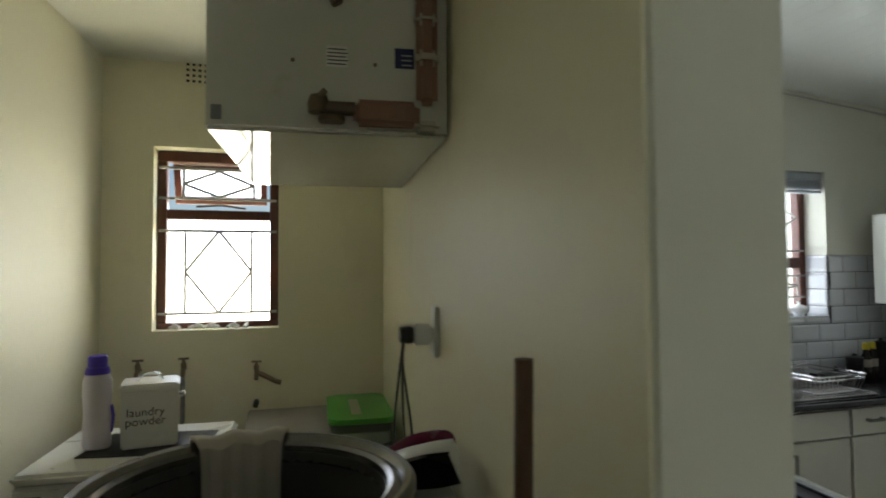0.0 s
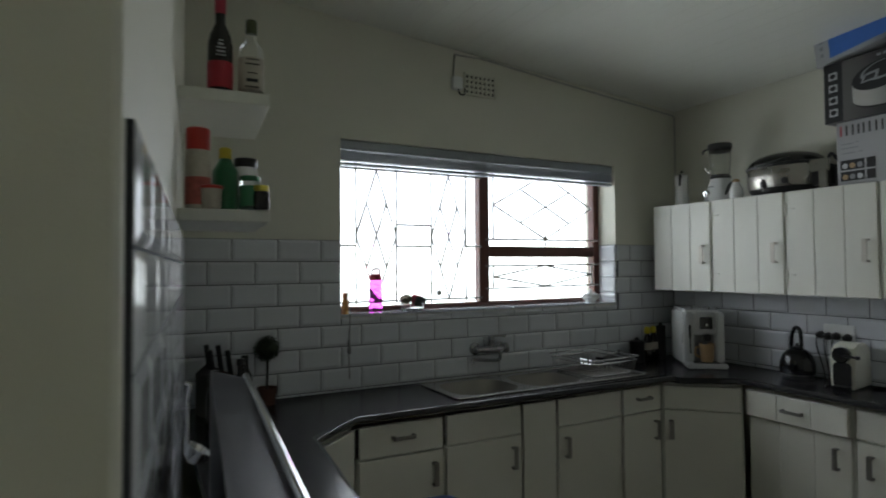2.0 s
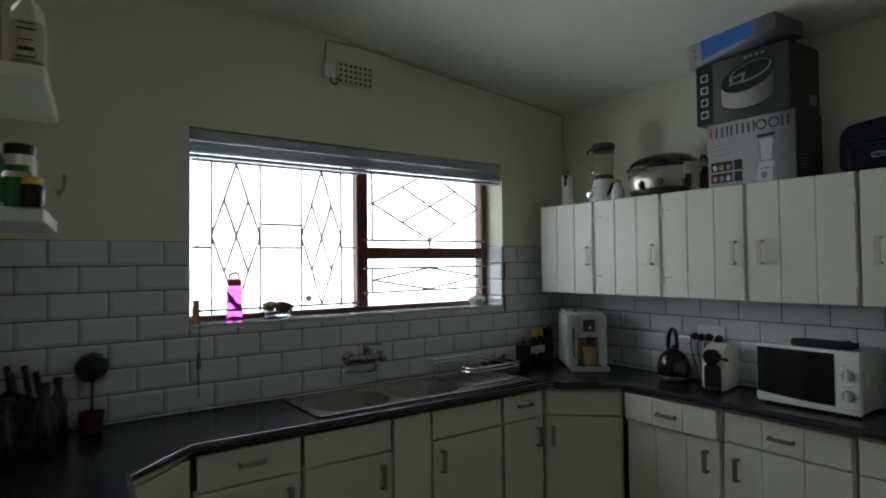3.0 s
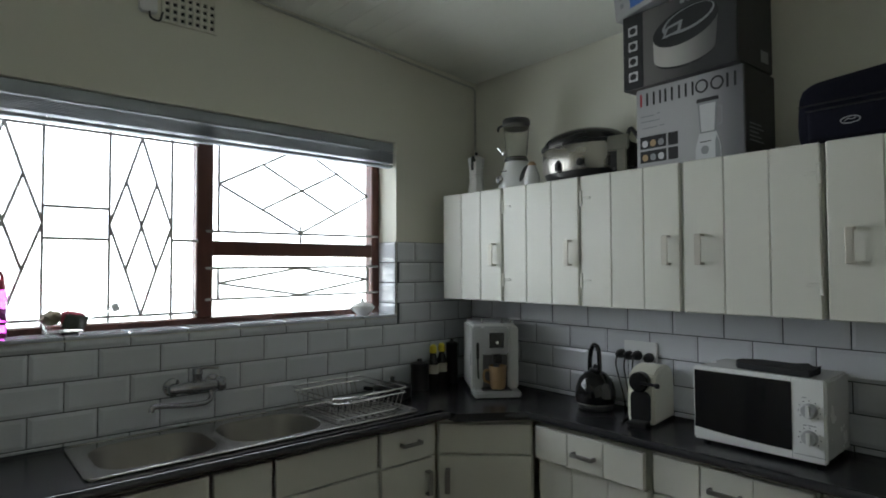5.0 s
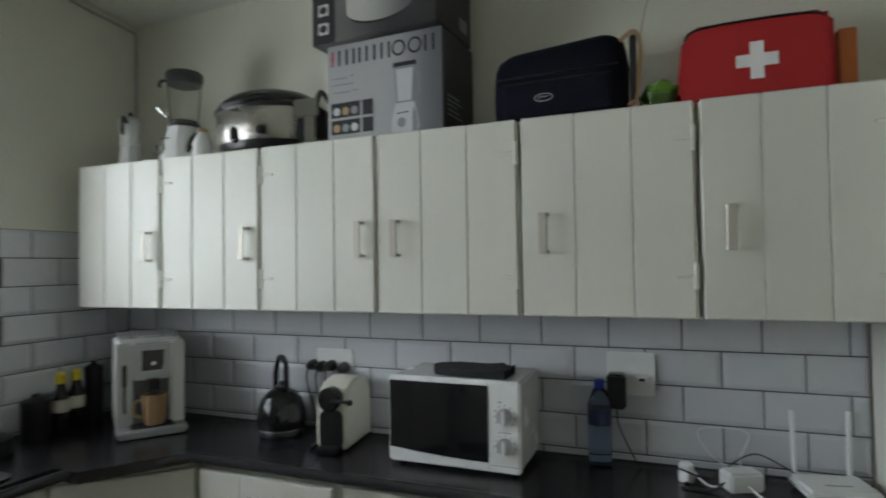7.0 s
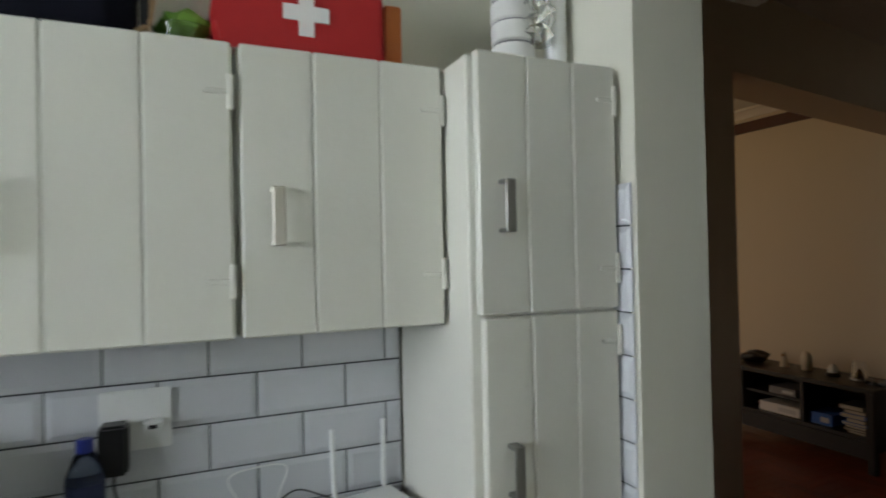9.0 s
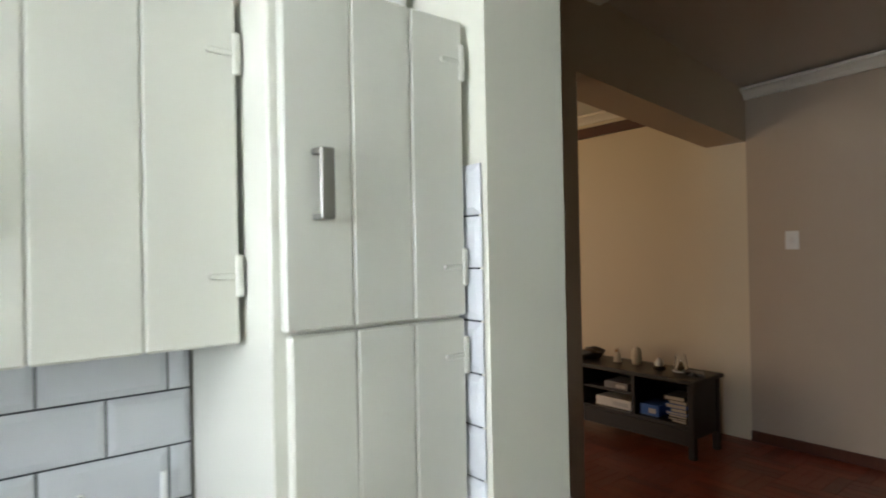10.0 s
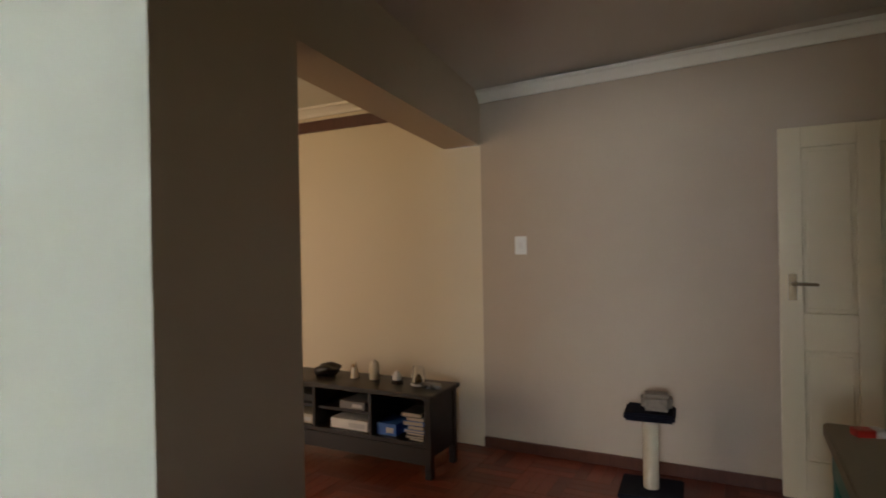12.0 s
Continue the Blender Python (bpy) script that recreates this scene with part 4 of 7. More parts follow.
bw = thing("glass_bowl", pose(2.69, 3.505, SZ), "clear glass bowl holding scourers and a brush", "bowl")
lathe_part("bowl_body", [(0.045, 0), (0.062, 0.01), (0.072, 0.055), (0.069, 0.055), (0.058, 0.012), (0.02, 0.006)], M_JARGLASS, bw)
sp = thing("sponge", pose(2.715, 3.495, SZ + 0.03, 20, 12, 15), "red and grey kitchen sponge in the bowl", "sponge")
box_part("sponge_pad", (-0.045, 0.03, -0.02, 0.02, 0.0, 0.05), material("red_sponge", (0.45, 0.05, 0.09), 0.9, grain=200, bump=0.6), sp, 0.008)
box_part("scour_layer", (-0.045, 0.03, -0.03, -0.0205, 0.0, 0.05), material("grey_scourer", (0.10, 0.10, 0.09), 0.95, grain=250, bump=0.8), sp, 0.003)
bm = bmesh.new()
bmesh.ops.create_icosphere(bm, subdivisions=3, radius=0.035)
for v in bm.verts:
    v.co *= 1 + 0.35 * noise.noise(v.co * 60)
    v.co.z *= 0.7
solid("wire_scourer", bm, material("bronze_wool", (0.22, 0.18, 0.12), 0.5, 0.5, vary=0.4, grain=300, bump=0.9), "matted bronze wool scourer in the bowl", "scourer", pose(2.655, 3.50, SZ + 0.062), smooth=True)
brush = thing("dish_brush", pose(2.755, 3.50, SZ + 0.055, 0, 70, 0), "clear-handled dish brush leaning in the bowl", "brush")
tube_part("brush_handle", [(0, 0, 0), (0, 0, 0.09)], 0.007, M_JARGLASS, brush)
lathe_part("bristles", [(0.013, 0.088), (0.017, 0.10), (0.014, 0.112)], M_WHITE, brush, n=14)
sg = thing("sugar_bowl", pose(3.93, 3.50, SZ), "white china sugar bowl with a lid", "bowl")
M_CHINA = material("white_china", (0.78, 0.78, 0.77), 0.16, vary=0.03, bump=0.0)
lathe_part("bowl_body", [(0.028, 0), (0.03, 0.006), (0.05, 0.022), (0.055, 0.04), (0.053, 0.045)], M_CHINA, sg)
lathe_part("lid", [(0.054, 0.045), (0.045, 0.055), (0.012, 0.064), (0.007, 0.07), (0.010, 0.078), (0.003, 0.083)], M_CHINA, sg)
for s in (-1, 1):
    tube_part("bowl_handle", hung([(s * 0.05, 0, 0.04), (s * 0.068, 0, 0.036), (s * 0.05, 0, 0.022)]), 0.004, M_CHINA, sg)
ob_ = thing("small_bottle", pose(2.315, 3.485, SZ), "small amber bottle on the window sill", "bottle")
lathe_part("bottle_body", [(0.016, 0), (0.018, 0.005), (0.017, 0.06), (0.012, 0.075)], material("amber_liquid", (0.45, 0.20, 0.05), 0.25), ob_)
lathe_part("cap", [(0.013, 0.075), (0.014, 0.077), (0.013, 0.105)], material("orange_cap", (0.55, 0.22, 0.08), 0.4), ob_)


# ---- vent, conduit ----
def air_brick(name, m, nx, nz, label, mat):
    """A plaster ventilator with rows of square holes; face towards -y."""
    v = thing(name, m, label, "air vent")
    px = 0.028
    w, h = nx * px, nz * px
    for i in range(nx + 1):
        box_part("vent_bar", (i * px - 0.0065, i * px + 0.0065, -0.012, 0.0, -0.008, h + 0.008), mat, v, 0.002)
    for j in range(nz + 1):
        box_part("vent_bar", (-0.008, w + 0.008, -0.010, 0.0, j * px - 0.0065, j * px + 0.0065), mat, v, 0.002)
    # flat black sheet behind the bars, painted shade for the holes
    box_part("dark_cavity", (0, w, -0.002, -0.0005, 0, h), M_BLACK, v, 0)
    return v


air_brick("air_vent", pose(2.985, YW, 2.350), 7, 4, "white plaster air vent high on the wall", M_WALL_K)
jb = thing("junction_box", pose(2.93, YW, 2.395), "small white junction box with a black cable tail", "junction box")
box_part("box_body", (-0.032, 0.028, -0.035, 0.0, -0.035, 0.035), M_WHITE, jb, 0.005)
tube_part("cable_tail", hung([(0.0, -0.03, -0.035), (0.005, -0.035, -0.06), (0.035, -0.03, -0.06), (0.05, -0.015, -0.02)]), 0.004, M_BLACK, jb, 6)
tube = bmesh.new()
bm_tube(tube, [(2.91, YW - 0.008, 2.43), (2.92, YW - 0.008, 2.555), (3.10, YW - 0.008, 2.56), (3.75, YW - 0.008, 2.497), (4.635, YW - 0.008, 2.420), (4.642, YW - 0.012, 2.405), (4.642, YW - 0.012, 1.75)], 0.0055, 8)
# conduit colour darkened to include the shadow line it throws
solid("conduit", tube, material("shaded_conduit_paint", (0.46, 0.46, 0.42), 0.6, vary=0.1), "thin painted cable conduit along the wall top", "conduit", smooth=True)


# ---- things on top of the wall cabinets ----
TZ = CTOP
mk = thing("moka_pot", pose(4.42, 3.195, TZ), "small aluminium stovetop espresso pot", "coffee pot")
M_ALUM = material("cast_aluminium", (0.66, 0.66, 0.64), 0.35, 0.45, vary=0.05)
lathe_part("boiler", [(0.043, 0), (0.045, 0.005), (0.034, 0.08), (0.034, 0.09)], M_ALUM, mk, n=8)
lathe_part("waist_ring", [(0.036, 0.09), (0.037, 0.092), (0.037, 0.102), (0.034, 0.104)], M_ALUM, mk)
lathe_part("upper_pot", [(0.033, 0.104), (0.034, 0.11), (0.041, 0.185), (0.041, 0.188)], M_ALUM, mk, n=8)
lathe_part("lid", [(0.042, 0.188), (0.04, 0.192), (0.012, 0.203), (0.007, 0.206)], M_ALUM, mk, n=8)
lathe_part("lid_knob", [(0.006, 0.205), (0.009, 0.215), (0.006, 0.222)], M_BLACK, mk, n=10)
tube_part("pot_handle", hung([(-0.03, -0.018, 0.175), (-0.06, -0.035, 0.185), (-0.066, -0.038, 0.12)]), 0.007, M_BLACK, mk)

bl = thing("blender", pose(4.44, 2.94, TZ), "white and grey jug blender with a dark lid", "blender")
lathe_part("motor_base", [(0.084, 0), (0.088, 0.01), (0.082, 0.05), (0.062, 0.11), (0.056, 0.13), (0.054, 0.138)], M_WHITE, bl, n=28)
M_DARKGREY = material("dark_grey_plastic", (0.045, 0.047, 0.048), 0.38, vary=0.08)
lathe_part("side_grip", [(0.0, -0.004), (0.048, -0.002), (0.054, 0.0), (0.048, 0.005)], M_DARKGREY, bl, (-0.012, -0.070, 0.066), 22, "dark grey side panel", turn=pose(0, 0, 0, 112, 0, 12).to_3x3())
dial = lathe_part("speed_dial", [(0.021, 0), (0.021, 0.008), (0.015, 0.018)], M_CHROME, bl, (-0.081, 0.028, 0.048), 20, turn=pose(0, 0, 0, 0, -90, -10).to_3x3())
box_part("dial_grip", (-0.104, -0.098, 0.026, 0.030, 0.036, 0.060), M_DARKGREY, dial, 0.001)
box_part("print_bar", (-0.080, -0.076, -0.008, 0.030, 0.086, 0.089), M_DARKGREY, bl, 0.0)
lathe_part("collar", [(0.056, 0.138), (0.058, 0.142), (0.057, 0.152), (0.052, 0.154)], M_DARKGREY, bl)
jug = lathe_part("glass_jug", [(0.050, 0.155), (0.051, 0.16), (0.061, 0.30), (0.062, 0.312), (0.0605, 0.312), (0.0495, 0.162), (0.01, 0.1605)], M_JARGLASS, bl, n=32)
lathe_part("lid", [(0.058, 0.298), (0.062, 0.312), (0.066, 0.316), (0.067, 0.338), (0.062, 0.345), (0.03, 0.347)], M_DARKGREY, bl, label="dark lid")
tube_part("jug_handle", hung([(-0.02, 0.058, 0.325), (-0.034, 0.082, 0.315), (-0.036, 0.086, 0.295)]), 0.006, M_DARKGREY, bl)
lathe_part("jug_tap", [(0.010, 0), (0.010, 0.02), (0.004, 0.024)], M_CHROME, bl, (-0.045, 0.03, 0.178), 10, turn=pose(0, 0, 0, 0, -90, 20).to_3x3())
tube_part("tap_lever", [(-0.066, 0.038, 0.185), (-0.075, 0.050, 0.205)], 0.004, M_CHROME, bl, 8)
jr = thing("ceramic_jar", pose(4.40, 2.812, TZ), "small white ceramic jar with a wooden stopper", "jar")
lathe_part("jar_body", [(0.034, 0), (0.037, 0.01), (0.034, 0.06), (0.02, 0.095), (0.018, 0.1)], M_CHINA, jr)
lathe_part("stopper", [(0.017, 0.1), (0.02, 0.106), (0.012, 0.118)], M_TAN, jr)

sc = thing("slow_cooker", pose(4.45, 2.56, TZ), "oval steel slow cooker with a black lid and base", "slow cooker")


def oval(bm, rows, a, b, n=36):
    rings = []
    for s, z in rows:
        rings.append([bm.verts.new((b * s * math.cos(2 * math.pi * i / n), a * s * math.sin(2 * math.pi * i / n), z)) for i in range(n)])
    for p, q in zip(rings, rings[1:]):
        for i in range(n):
            bm.faces.new((p[i], p[(i + 1) % n], q[(i + 1) % n], q[i]))
    bm.faces.new(rings[0][::-1])
    bm.faces.new(rings[-1])
    return bm


M_SATIN = material("satin_steel", (0.46, 0.44, 0.40), 0.28, 0.95, vary=0.08)
part("cooker_base", oval(bmesh.new(), [(0.84, 0), (0.88, 0.01), (0.93, 0.03), (0.95, 0.036)], 0.20, 0.14), M_BLACK, sc, smooth=True)
part("steel_band", oval(bmesh.new(), [(0.94, 0.034), (0.985, 0.05), (1.0, 0.10), (0.99, 0.142), (0.98, 0.146)], 0.20, 0.14), M_SATIN, sc, "brushed steel band", smooth=True)
part("lid_rim", oval(bmesh.new(), [(1.01, 0.143), (1.03, 0.147), (1.03, 0.156), (1.0, 0.160)], 0.20, 0.14), M_BLACK, sc, smooth=True)
part("lid", oval(bmesh.new(), [(1.0, 0.158), (0.93, 0.182), (0.78, 0.203), (0.5, 0.220), (0.2, 0.226), (0.04, 0.227)], 0.20, 0.14), M_KETTLE, sc, smooth=True)
tube_part("lid_grip", hung([(-0.130, 0.075, 0.158), (-0.156, 0.055, 0.152), (-0.162, -0.02, 0.156), (-0.150, -0.07, 0.166), (-0.125, -0.10, 0.172)], 30), 0.010, M_BLACK, sc, 10)
box_part("front_catch", (-0.150, -0.12, 0.018, 0.052, 0.028, 0.082), M_BLACK, sc, 0.010)
lathe_part("control_dial", [(0.016, 0), (0.016, 0.008), (0.011, 0.013)], M_BLACK, sc, (-0.136, -0.075, 0.062), 14, turn=pose(0, 0, 0, 0, -90, 0).to_3x3())
for x, y in ((-0.06, 0.12), (-0.06, -0.12), (0.06, 0.12), (0.06, -0.12)):
    lathe_part("foot", [(0.012, -0.0005), (0.012, 0.004)], M_BLACK, sc, (x, y, 0.0005), 10)
sm = thing("sandwich_press", pose(4.33, 2.318, TZ, 0, 0, 6), "black folded appliance with a steel hinge bracket", "appliance")
box_part("press_body", (0.0, 0.14, -0.055, 0.045, 0.0, 0.12), M_BLACK, sm, 0.02)
br = box_part("hinge_bracket", (-0.01, 0.0, -0.045, 0.045, 0.085, 0.145), M_STEEL, sm, 0.012)
box_part("bracket_tail", (-0.012, 0.0, -0.035, 0.005, 0.0, 0.09), M_STEEL, br, 0.004)
tube_part("press_handle", hung([(0.02, -0.02, 0.12), (0.01, -0.045, 0.165), (0.02, -0.075, 0.12)]), 0.008, M_BLACK, sm)


def carton(name, m, w, h, d, mat, label):
    """A cardboard box: front face towards -x at x = 0, w along y from 0 downwards."""
    c = thing(name, m, label, "box", "boxes on the cabinets")
    box_part("carton", (0, d, -w, 0, 0, h), mat, c, 0.003)
    box_part("lid_seam", (d * 0.5 - 0.0006, d * 0.5 + 0.0006, -w + 0.004, -0.004, h - 0.0003, h + 0.0004), M_GREY, c, 0.0)
    return c

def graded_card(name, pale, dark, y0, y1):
    """Card whose colour runs from pale to dark along the box from y0 to y1."""
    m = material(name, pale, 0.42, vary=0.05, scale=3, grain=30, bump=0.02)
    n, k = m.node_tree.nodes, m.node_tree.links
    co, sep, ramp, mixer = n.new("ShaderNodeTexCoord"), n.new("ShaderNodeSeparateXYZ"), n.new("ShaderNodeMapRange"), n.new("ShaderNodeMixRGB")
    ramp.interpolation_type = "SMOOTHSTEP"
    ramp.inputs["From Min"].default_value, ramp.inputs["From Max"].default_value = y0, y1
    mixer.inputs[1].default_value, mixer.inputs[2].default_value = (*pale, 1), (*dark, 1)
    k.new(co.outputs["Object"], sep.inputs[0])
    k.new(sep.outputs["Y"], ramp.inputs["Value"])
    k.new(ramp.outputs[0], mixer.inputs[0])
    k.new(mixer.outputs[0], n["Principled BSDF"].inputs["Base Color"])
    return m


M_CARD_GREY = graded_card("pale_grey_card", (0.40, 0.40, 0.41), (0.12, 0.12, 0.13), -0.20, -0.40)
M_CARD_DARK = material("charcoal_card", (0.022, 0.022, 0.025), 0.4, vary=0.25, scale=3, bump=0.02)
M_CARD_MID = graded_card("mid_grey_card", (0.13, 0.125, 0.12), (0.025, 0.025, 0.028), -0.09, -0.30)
M_INK = material("black_ink", (0.012, 0.012, 0.014), 0.45, bump=0.0)
M_INKRED = material("red_ink", (0.45, 0.02, 0.04), 0.45, bump=0.0)
M_INKGREY = material("grey_ink", (0.26, 0.27, 0.28), 0.45, vary=0.2, bump=0.0)
M_INKPALE = material("pale_ink", (0.56, 0.57, 0.58), 0.45, vary=0.15, bump=0.0)


def print_box(parent, name, y0, y1, z0, z1, mat, lift=0.0012, x=0.0):
    return box_part(name, (x - lift, x - 0.0002, y0, y1, z0, z1), mat, parent, 0.0)


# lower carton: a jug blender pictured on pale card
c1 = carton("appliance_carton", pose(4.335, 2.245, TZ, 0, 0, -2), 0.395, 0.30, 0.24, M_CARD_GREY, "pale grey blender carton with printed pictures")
# end face overlaid with a darker tone than the front
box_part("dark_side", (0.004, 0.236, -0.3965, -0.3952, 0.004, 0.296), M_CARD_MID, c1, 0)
FACE = pose(0, 0, 0, 90, 0, -90).to_3x3()


def print_shape(parent, name, outline, mat, lift=0.0014):
    """A flat printed patch on a carton front: outline of (distance along, height)."""
    bmp = bmesh.new()
    bm_prism(bmp, outline, 0.0004, lift, FACE)
    return part(name, bmp, mat, parent)


def ellipse(cx, cz, a, b, a0=0, a1=360, n=24, tilt=0.0):
    pts = [(a * math.cos(radians(a0 + (a1 - a0) * i / n)), b * math.sin(radians(a0 + (a1 - a0) * i / n))) for i in range(n + (0 if a1 - a0 == 360 else 1))]
    c_, s_ = math.cos(radians(tilt)), math.sin(radians(tilt))
    return [(cx + x * c_ - z * s_, cz + x * s_ + z * c_) for x, z in pts]


# the maker's mark: a row of plain upright strokes and rings, the first in red
for i, (a, kind) in enumerate(((0.018, "bars"), (0.070, "bars"), (0.116, "bars"), (0.168, "bars"), (0.232, "ring"), (0.285, "ring"), (0.338, "bars"))):
    ink = M_INKRED if i == 0 else M_INK
    if kind == "ring":
        print_shape(c1, "logo_shape", ellipse(a + 0.022, 0.257, 0.023, 0.024), ink, 0.0012)
        print_shape(c1, "logo_centre", ellipse(a + 0.022, 0.257, 0.0165, 0.0175), M_CARD_GREY, 0.0017)
    else:
        for k in range(3 if i == 3 else 2):
            print_shape(c1, "logo_shape", [(a + k * 0.025, 0.233), (a + 0.0075 + k * 0.025, 0.233), (a + 0.0075 + k * 0.025, 0.281), (a + k * 0.025, 0.281)], ink if k == 0 or i else M_INK, 0.0012)
for a, b, z in ((0.02, 0.075, 0.192), (0.085, 0.098, 0.196), (0.02, 0.095, 0.172), (0.025, 0.085, 0.148), (0.095, 0.115, 0.150)):
    print_shape(c1, "print_bar", [(a, z), (b, z), (b, z + 0.004), (a, z + 0.004)], M_INKGREY)
for row, (z0, z1) in enumerate(((0.072, 0.118), (0.020, 0.064))):
    for a, b in ((0.016, 0.120), (0.128, 0.165)):
        print_shape(c1, "picture_strip", [(a, z0), (b, z0), (b, z1), (a, z1)], M_INK, 0.0012)
    for k in range(3):
        print_shape(c1, "picture", ellipse(0.036 + k * 0.032, z0 + 0.019, 0.012, 0.013, n=14), (M_INKPALE, M_TAN, M_INKGREY)[(k + row) % 3], 0.0016)
print_shape(c1, "picture_jug", [(0.246, 0.092), (0.300, 0.092), (0.308, 0.200), (0.238, 0.200)], M_INKGREY, 0.0012)
print_shape(c1, "picture_glass", [(0.251, 0.097), (0.295, 0.097), (0.301, 0.192), (0.245, 0.192)], M_INKPALE, 0.0016)
print_shape(c1, "picture_handle", [(0.308, 0.180), (0.324, 0.176), (0.324, 0.116), (0.302, 0.104), (0.304, 0.110), (0.318, 0.121), (0.318, 0.172), (0.309, 0.174)], M_INKGREY, 0.0012)
print_shape(c1, "picture_base", [(0.228, 0.0), (0.318, 0.0), (0.316, 0.045), (0.303, 0.092), (0.243, 0.092), (0.230, 0.045)], M_INKPALE, 0.0012)
print_shape(c1, "picture_side", [(0.298, 0.004), (0.316, 0.004), (0.314, 0.045), (0.303, 0.080), (0.298, 0.060)], M_INKGREY, 0.0016)
print_shape(c1, "picture_lid", [(0.234, 0.200), (0.312, 0.200), (0.310, 0.213), (0.236, 0.213)], M_INK, 0.0012)
print_shape(c1, "picture_dial", ellipse(0.262, 0.034, 0.014, 0.015, n=16), M_INKGREY, 0.0018)
print_shape(c1, "print_bar", [(0.246, 0.060), (0.285, 0.062), (0.285, 0.065), (0.246, 0.063)], M_INK, 0.0018)
for k in range(5):
    box_part("print_bar", (0.03, 0.14 - 0.02 * (k % 3), -0.3976, -0.3966, 0.05 + k * 0.014, 0.054 + k * 0.014), M_INKGREY, c1, 0.0)
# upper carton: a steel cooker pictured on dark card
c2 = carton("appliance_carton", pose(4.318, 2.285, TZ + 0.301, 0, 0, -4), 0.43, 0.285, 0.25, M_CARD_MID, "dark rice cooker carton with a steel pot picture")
print_box(c2, "dark_edge", -0.085, -0.001, 0.001, 0.284, M_CARD_DARK)
# this end face too is darker than its front
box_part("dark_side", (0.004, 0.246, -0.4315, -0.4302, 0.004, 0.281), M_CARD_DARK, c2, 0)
for k in range(4):
    print_shape(c2, "icon", [(0.024, 0.03 + k * 0.058), (0.062, 0.03 + k * 0.058), (0.062, 0.066 + k * 0.058), (0.024, 0.066 + k * 0.058)], M_INKPALE, 0.0020)
    print_shape(c2, "icon_centre", ellipse(0.043, 0.048 + k * 0.058, 0.014, 0.012, n=14), M_CARD_DARK, 0.0026)
M_POT = graded_card("pot_print", (0.46, 0.45, 0.42), (0.09, 0.09, 0.09), -0.16, -0.37)
print_shape(c2, "picture_base", ellipse(0.245, 0.072, 0.108, 0.040, 180, 360) + ellipse(0.245, 0.085, 0.112, 0.02, 0, 180), M_INK, 0.0012)
print_shape(c2, "picture_pot", ellipse(0.245, 0.082, 0.115, 0.042, 180, 360) + [(0.368, 0.175)] + ellipse(0.248, 0.160, 0.120, 0.03, 20, 160) + [(0.128, 0.150)], M_POT, 0.0016)
print_shape(c2, "picture_lid", ellipse(0.250, 0.178, 0.124, 0.062, tilt=9), M_INK, 0.0020)
print_shape(c2, "picture_rim", ellipse(0.262, 0.196, 0.098, 0.040, tilt=9), M_INKGREY, 0.0024)
print_shape(c2, "picture_top", ellipse(0.266, 0.200, 0.088, 0.034, tilt=9), M_INK, 0.0028)
print_shape(c2, "picture_display", [(0.165, 0.152), (0.235, 0.160), (0.245, 0.200), (0.185, 0.190)], M_INKGREY, 0.0032)
print_shape(c2, "picture_screen", [(0.178, 0.160), (0.224, 0.166), (0.230, 0.188), (0.190, 0.182)], M_CARD_DARK, 0.0036)
for k in range(4):
    a = 0.235 + k * 0.026
    print_shape(c2, "print_bar", [(a, 0.258), (a + 0.016, 0.259), (a + 0.016, 0.270), (a, 0.269)], M_INKGREY, 0.0014)
box_part("barcode_patch", (0.16, 0.215, -0.4326, -0.4318, 0.03, 0.07), M_INKGREY, c2, 0.0)
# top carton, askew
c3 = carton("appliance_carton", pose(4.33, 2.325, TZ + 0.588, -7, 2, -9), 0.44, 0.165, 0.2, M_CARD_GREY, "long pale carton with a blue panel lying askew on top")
M_INKBLUE = material("blue_ink", (0.05, 0.16, 0.52), 0.4, vary=0.08, bump=0.0)
print_box(c3, "blue_panel", -0.34, -0.075, 0.02, 0.145, M_INKBLUE)
for k in range(3):
    print_box(c3, "print_bar", -0.045, -0.03, 0.04 + k * 0.035, 0.058 + k * 0.035, M_INKGREY)

# cooler bag, green plant pot, first aid case, folder, bag of rolls
cb = thing("cooler_bag", pose(4.345, 1.535, TZ, 0, 0, 0), "navy fabric cooler bag with a small oval badge", "bag")
def bag_shape(v):
    """Sags and lifts the soft bag: its top climbs towards one end."""
    lift = 0.05 * -v.y * max(0.0, v.z) / 0.19
    return v + Vector((noise.noise(v * 9) * 0.010, noise.noise(v * 9 + Vector((7, 0, 0))) * 0.010, lift + (noise.noise(v * 7) * 0.008 if v.z > 0.05 else 0)))


def soft_box(name, x0, x1, y0, y1, rows, corner):
    """A padded fabric panel: rows of (inset, height) between rounded sides."""
    bms = bmesh.new()
    rings_ = [[bms.verts.new(bag_shape(Vector((x, y, z)))) for x, y in rounded(x0 + g, x1 - g, y0 + g, y1 - g, corner)] for g, z in rows]
    for p, q in zip(rings_, rings_[1:]):
        for i in range(len(p)):
            bms.faces.new((p[i], p[(i + 1) % len(p)], q[(i + 1) % len(q)], q[i]))
    bms.faces.new(rings_[0][::-1])
    bms.faces.new(rings_[-1])
    return part(name, bms, M_NAVY, cb, smooth=True)


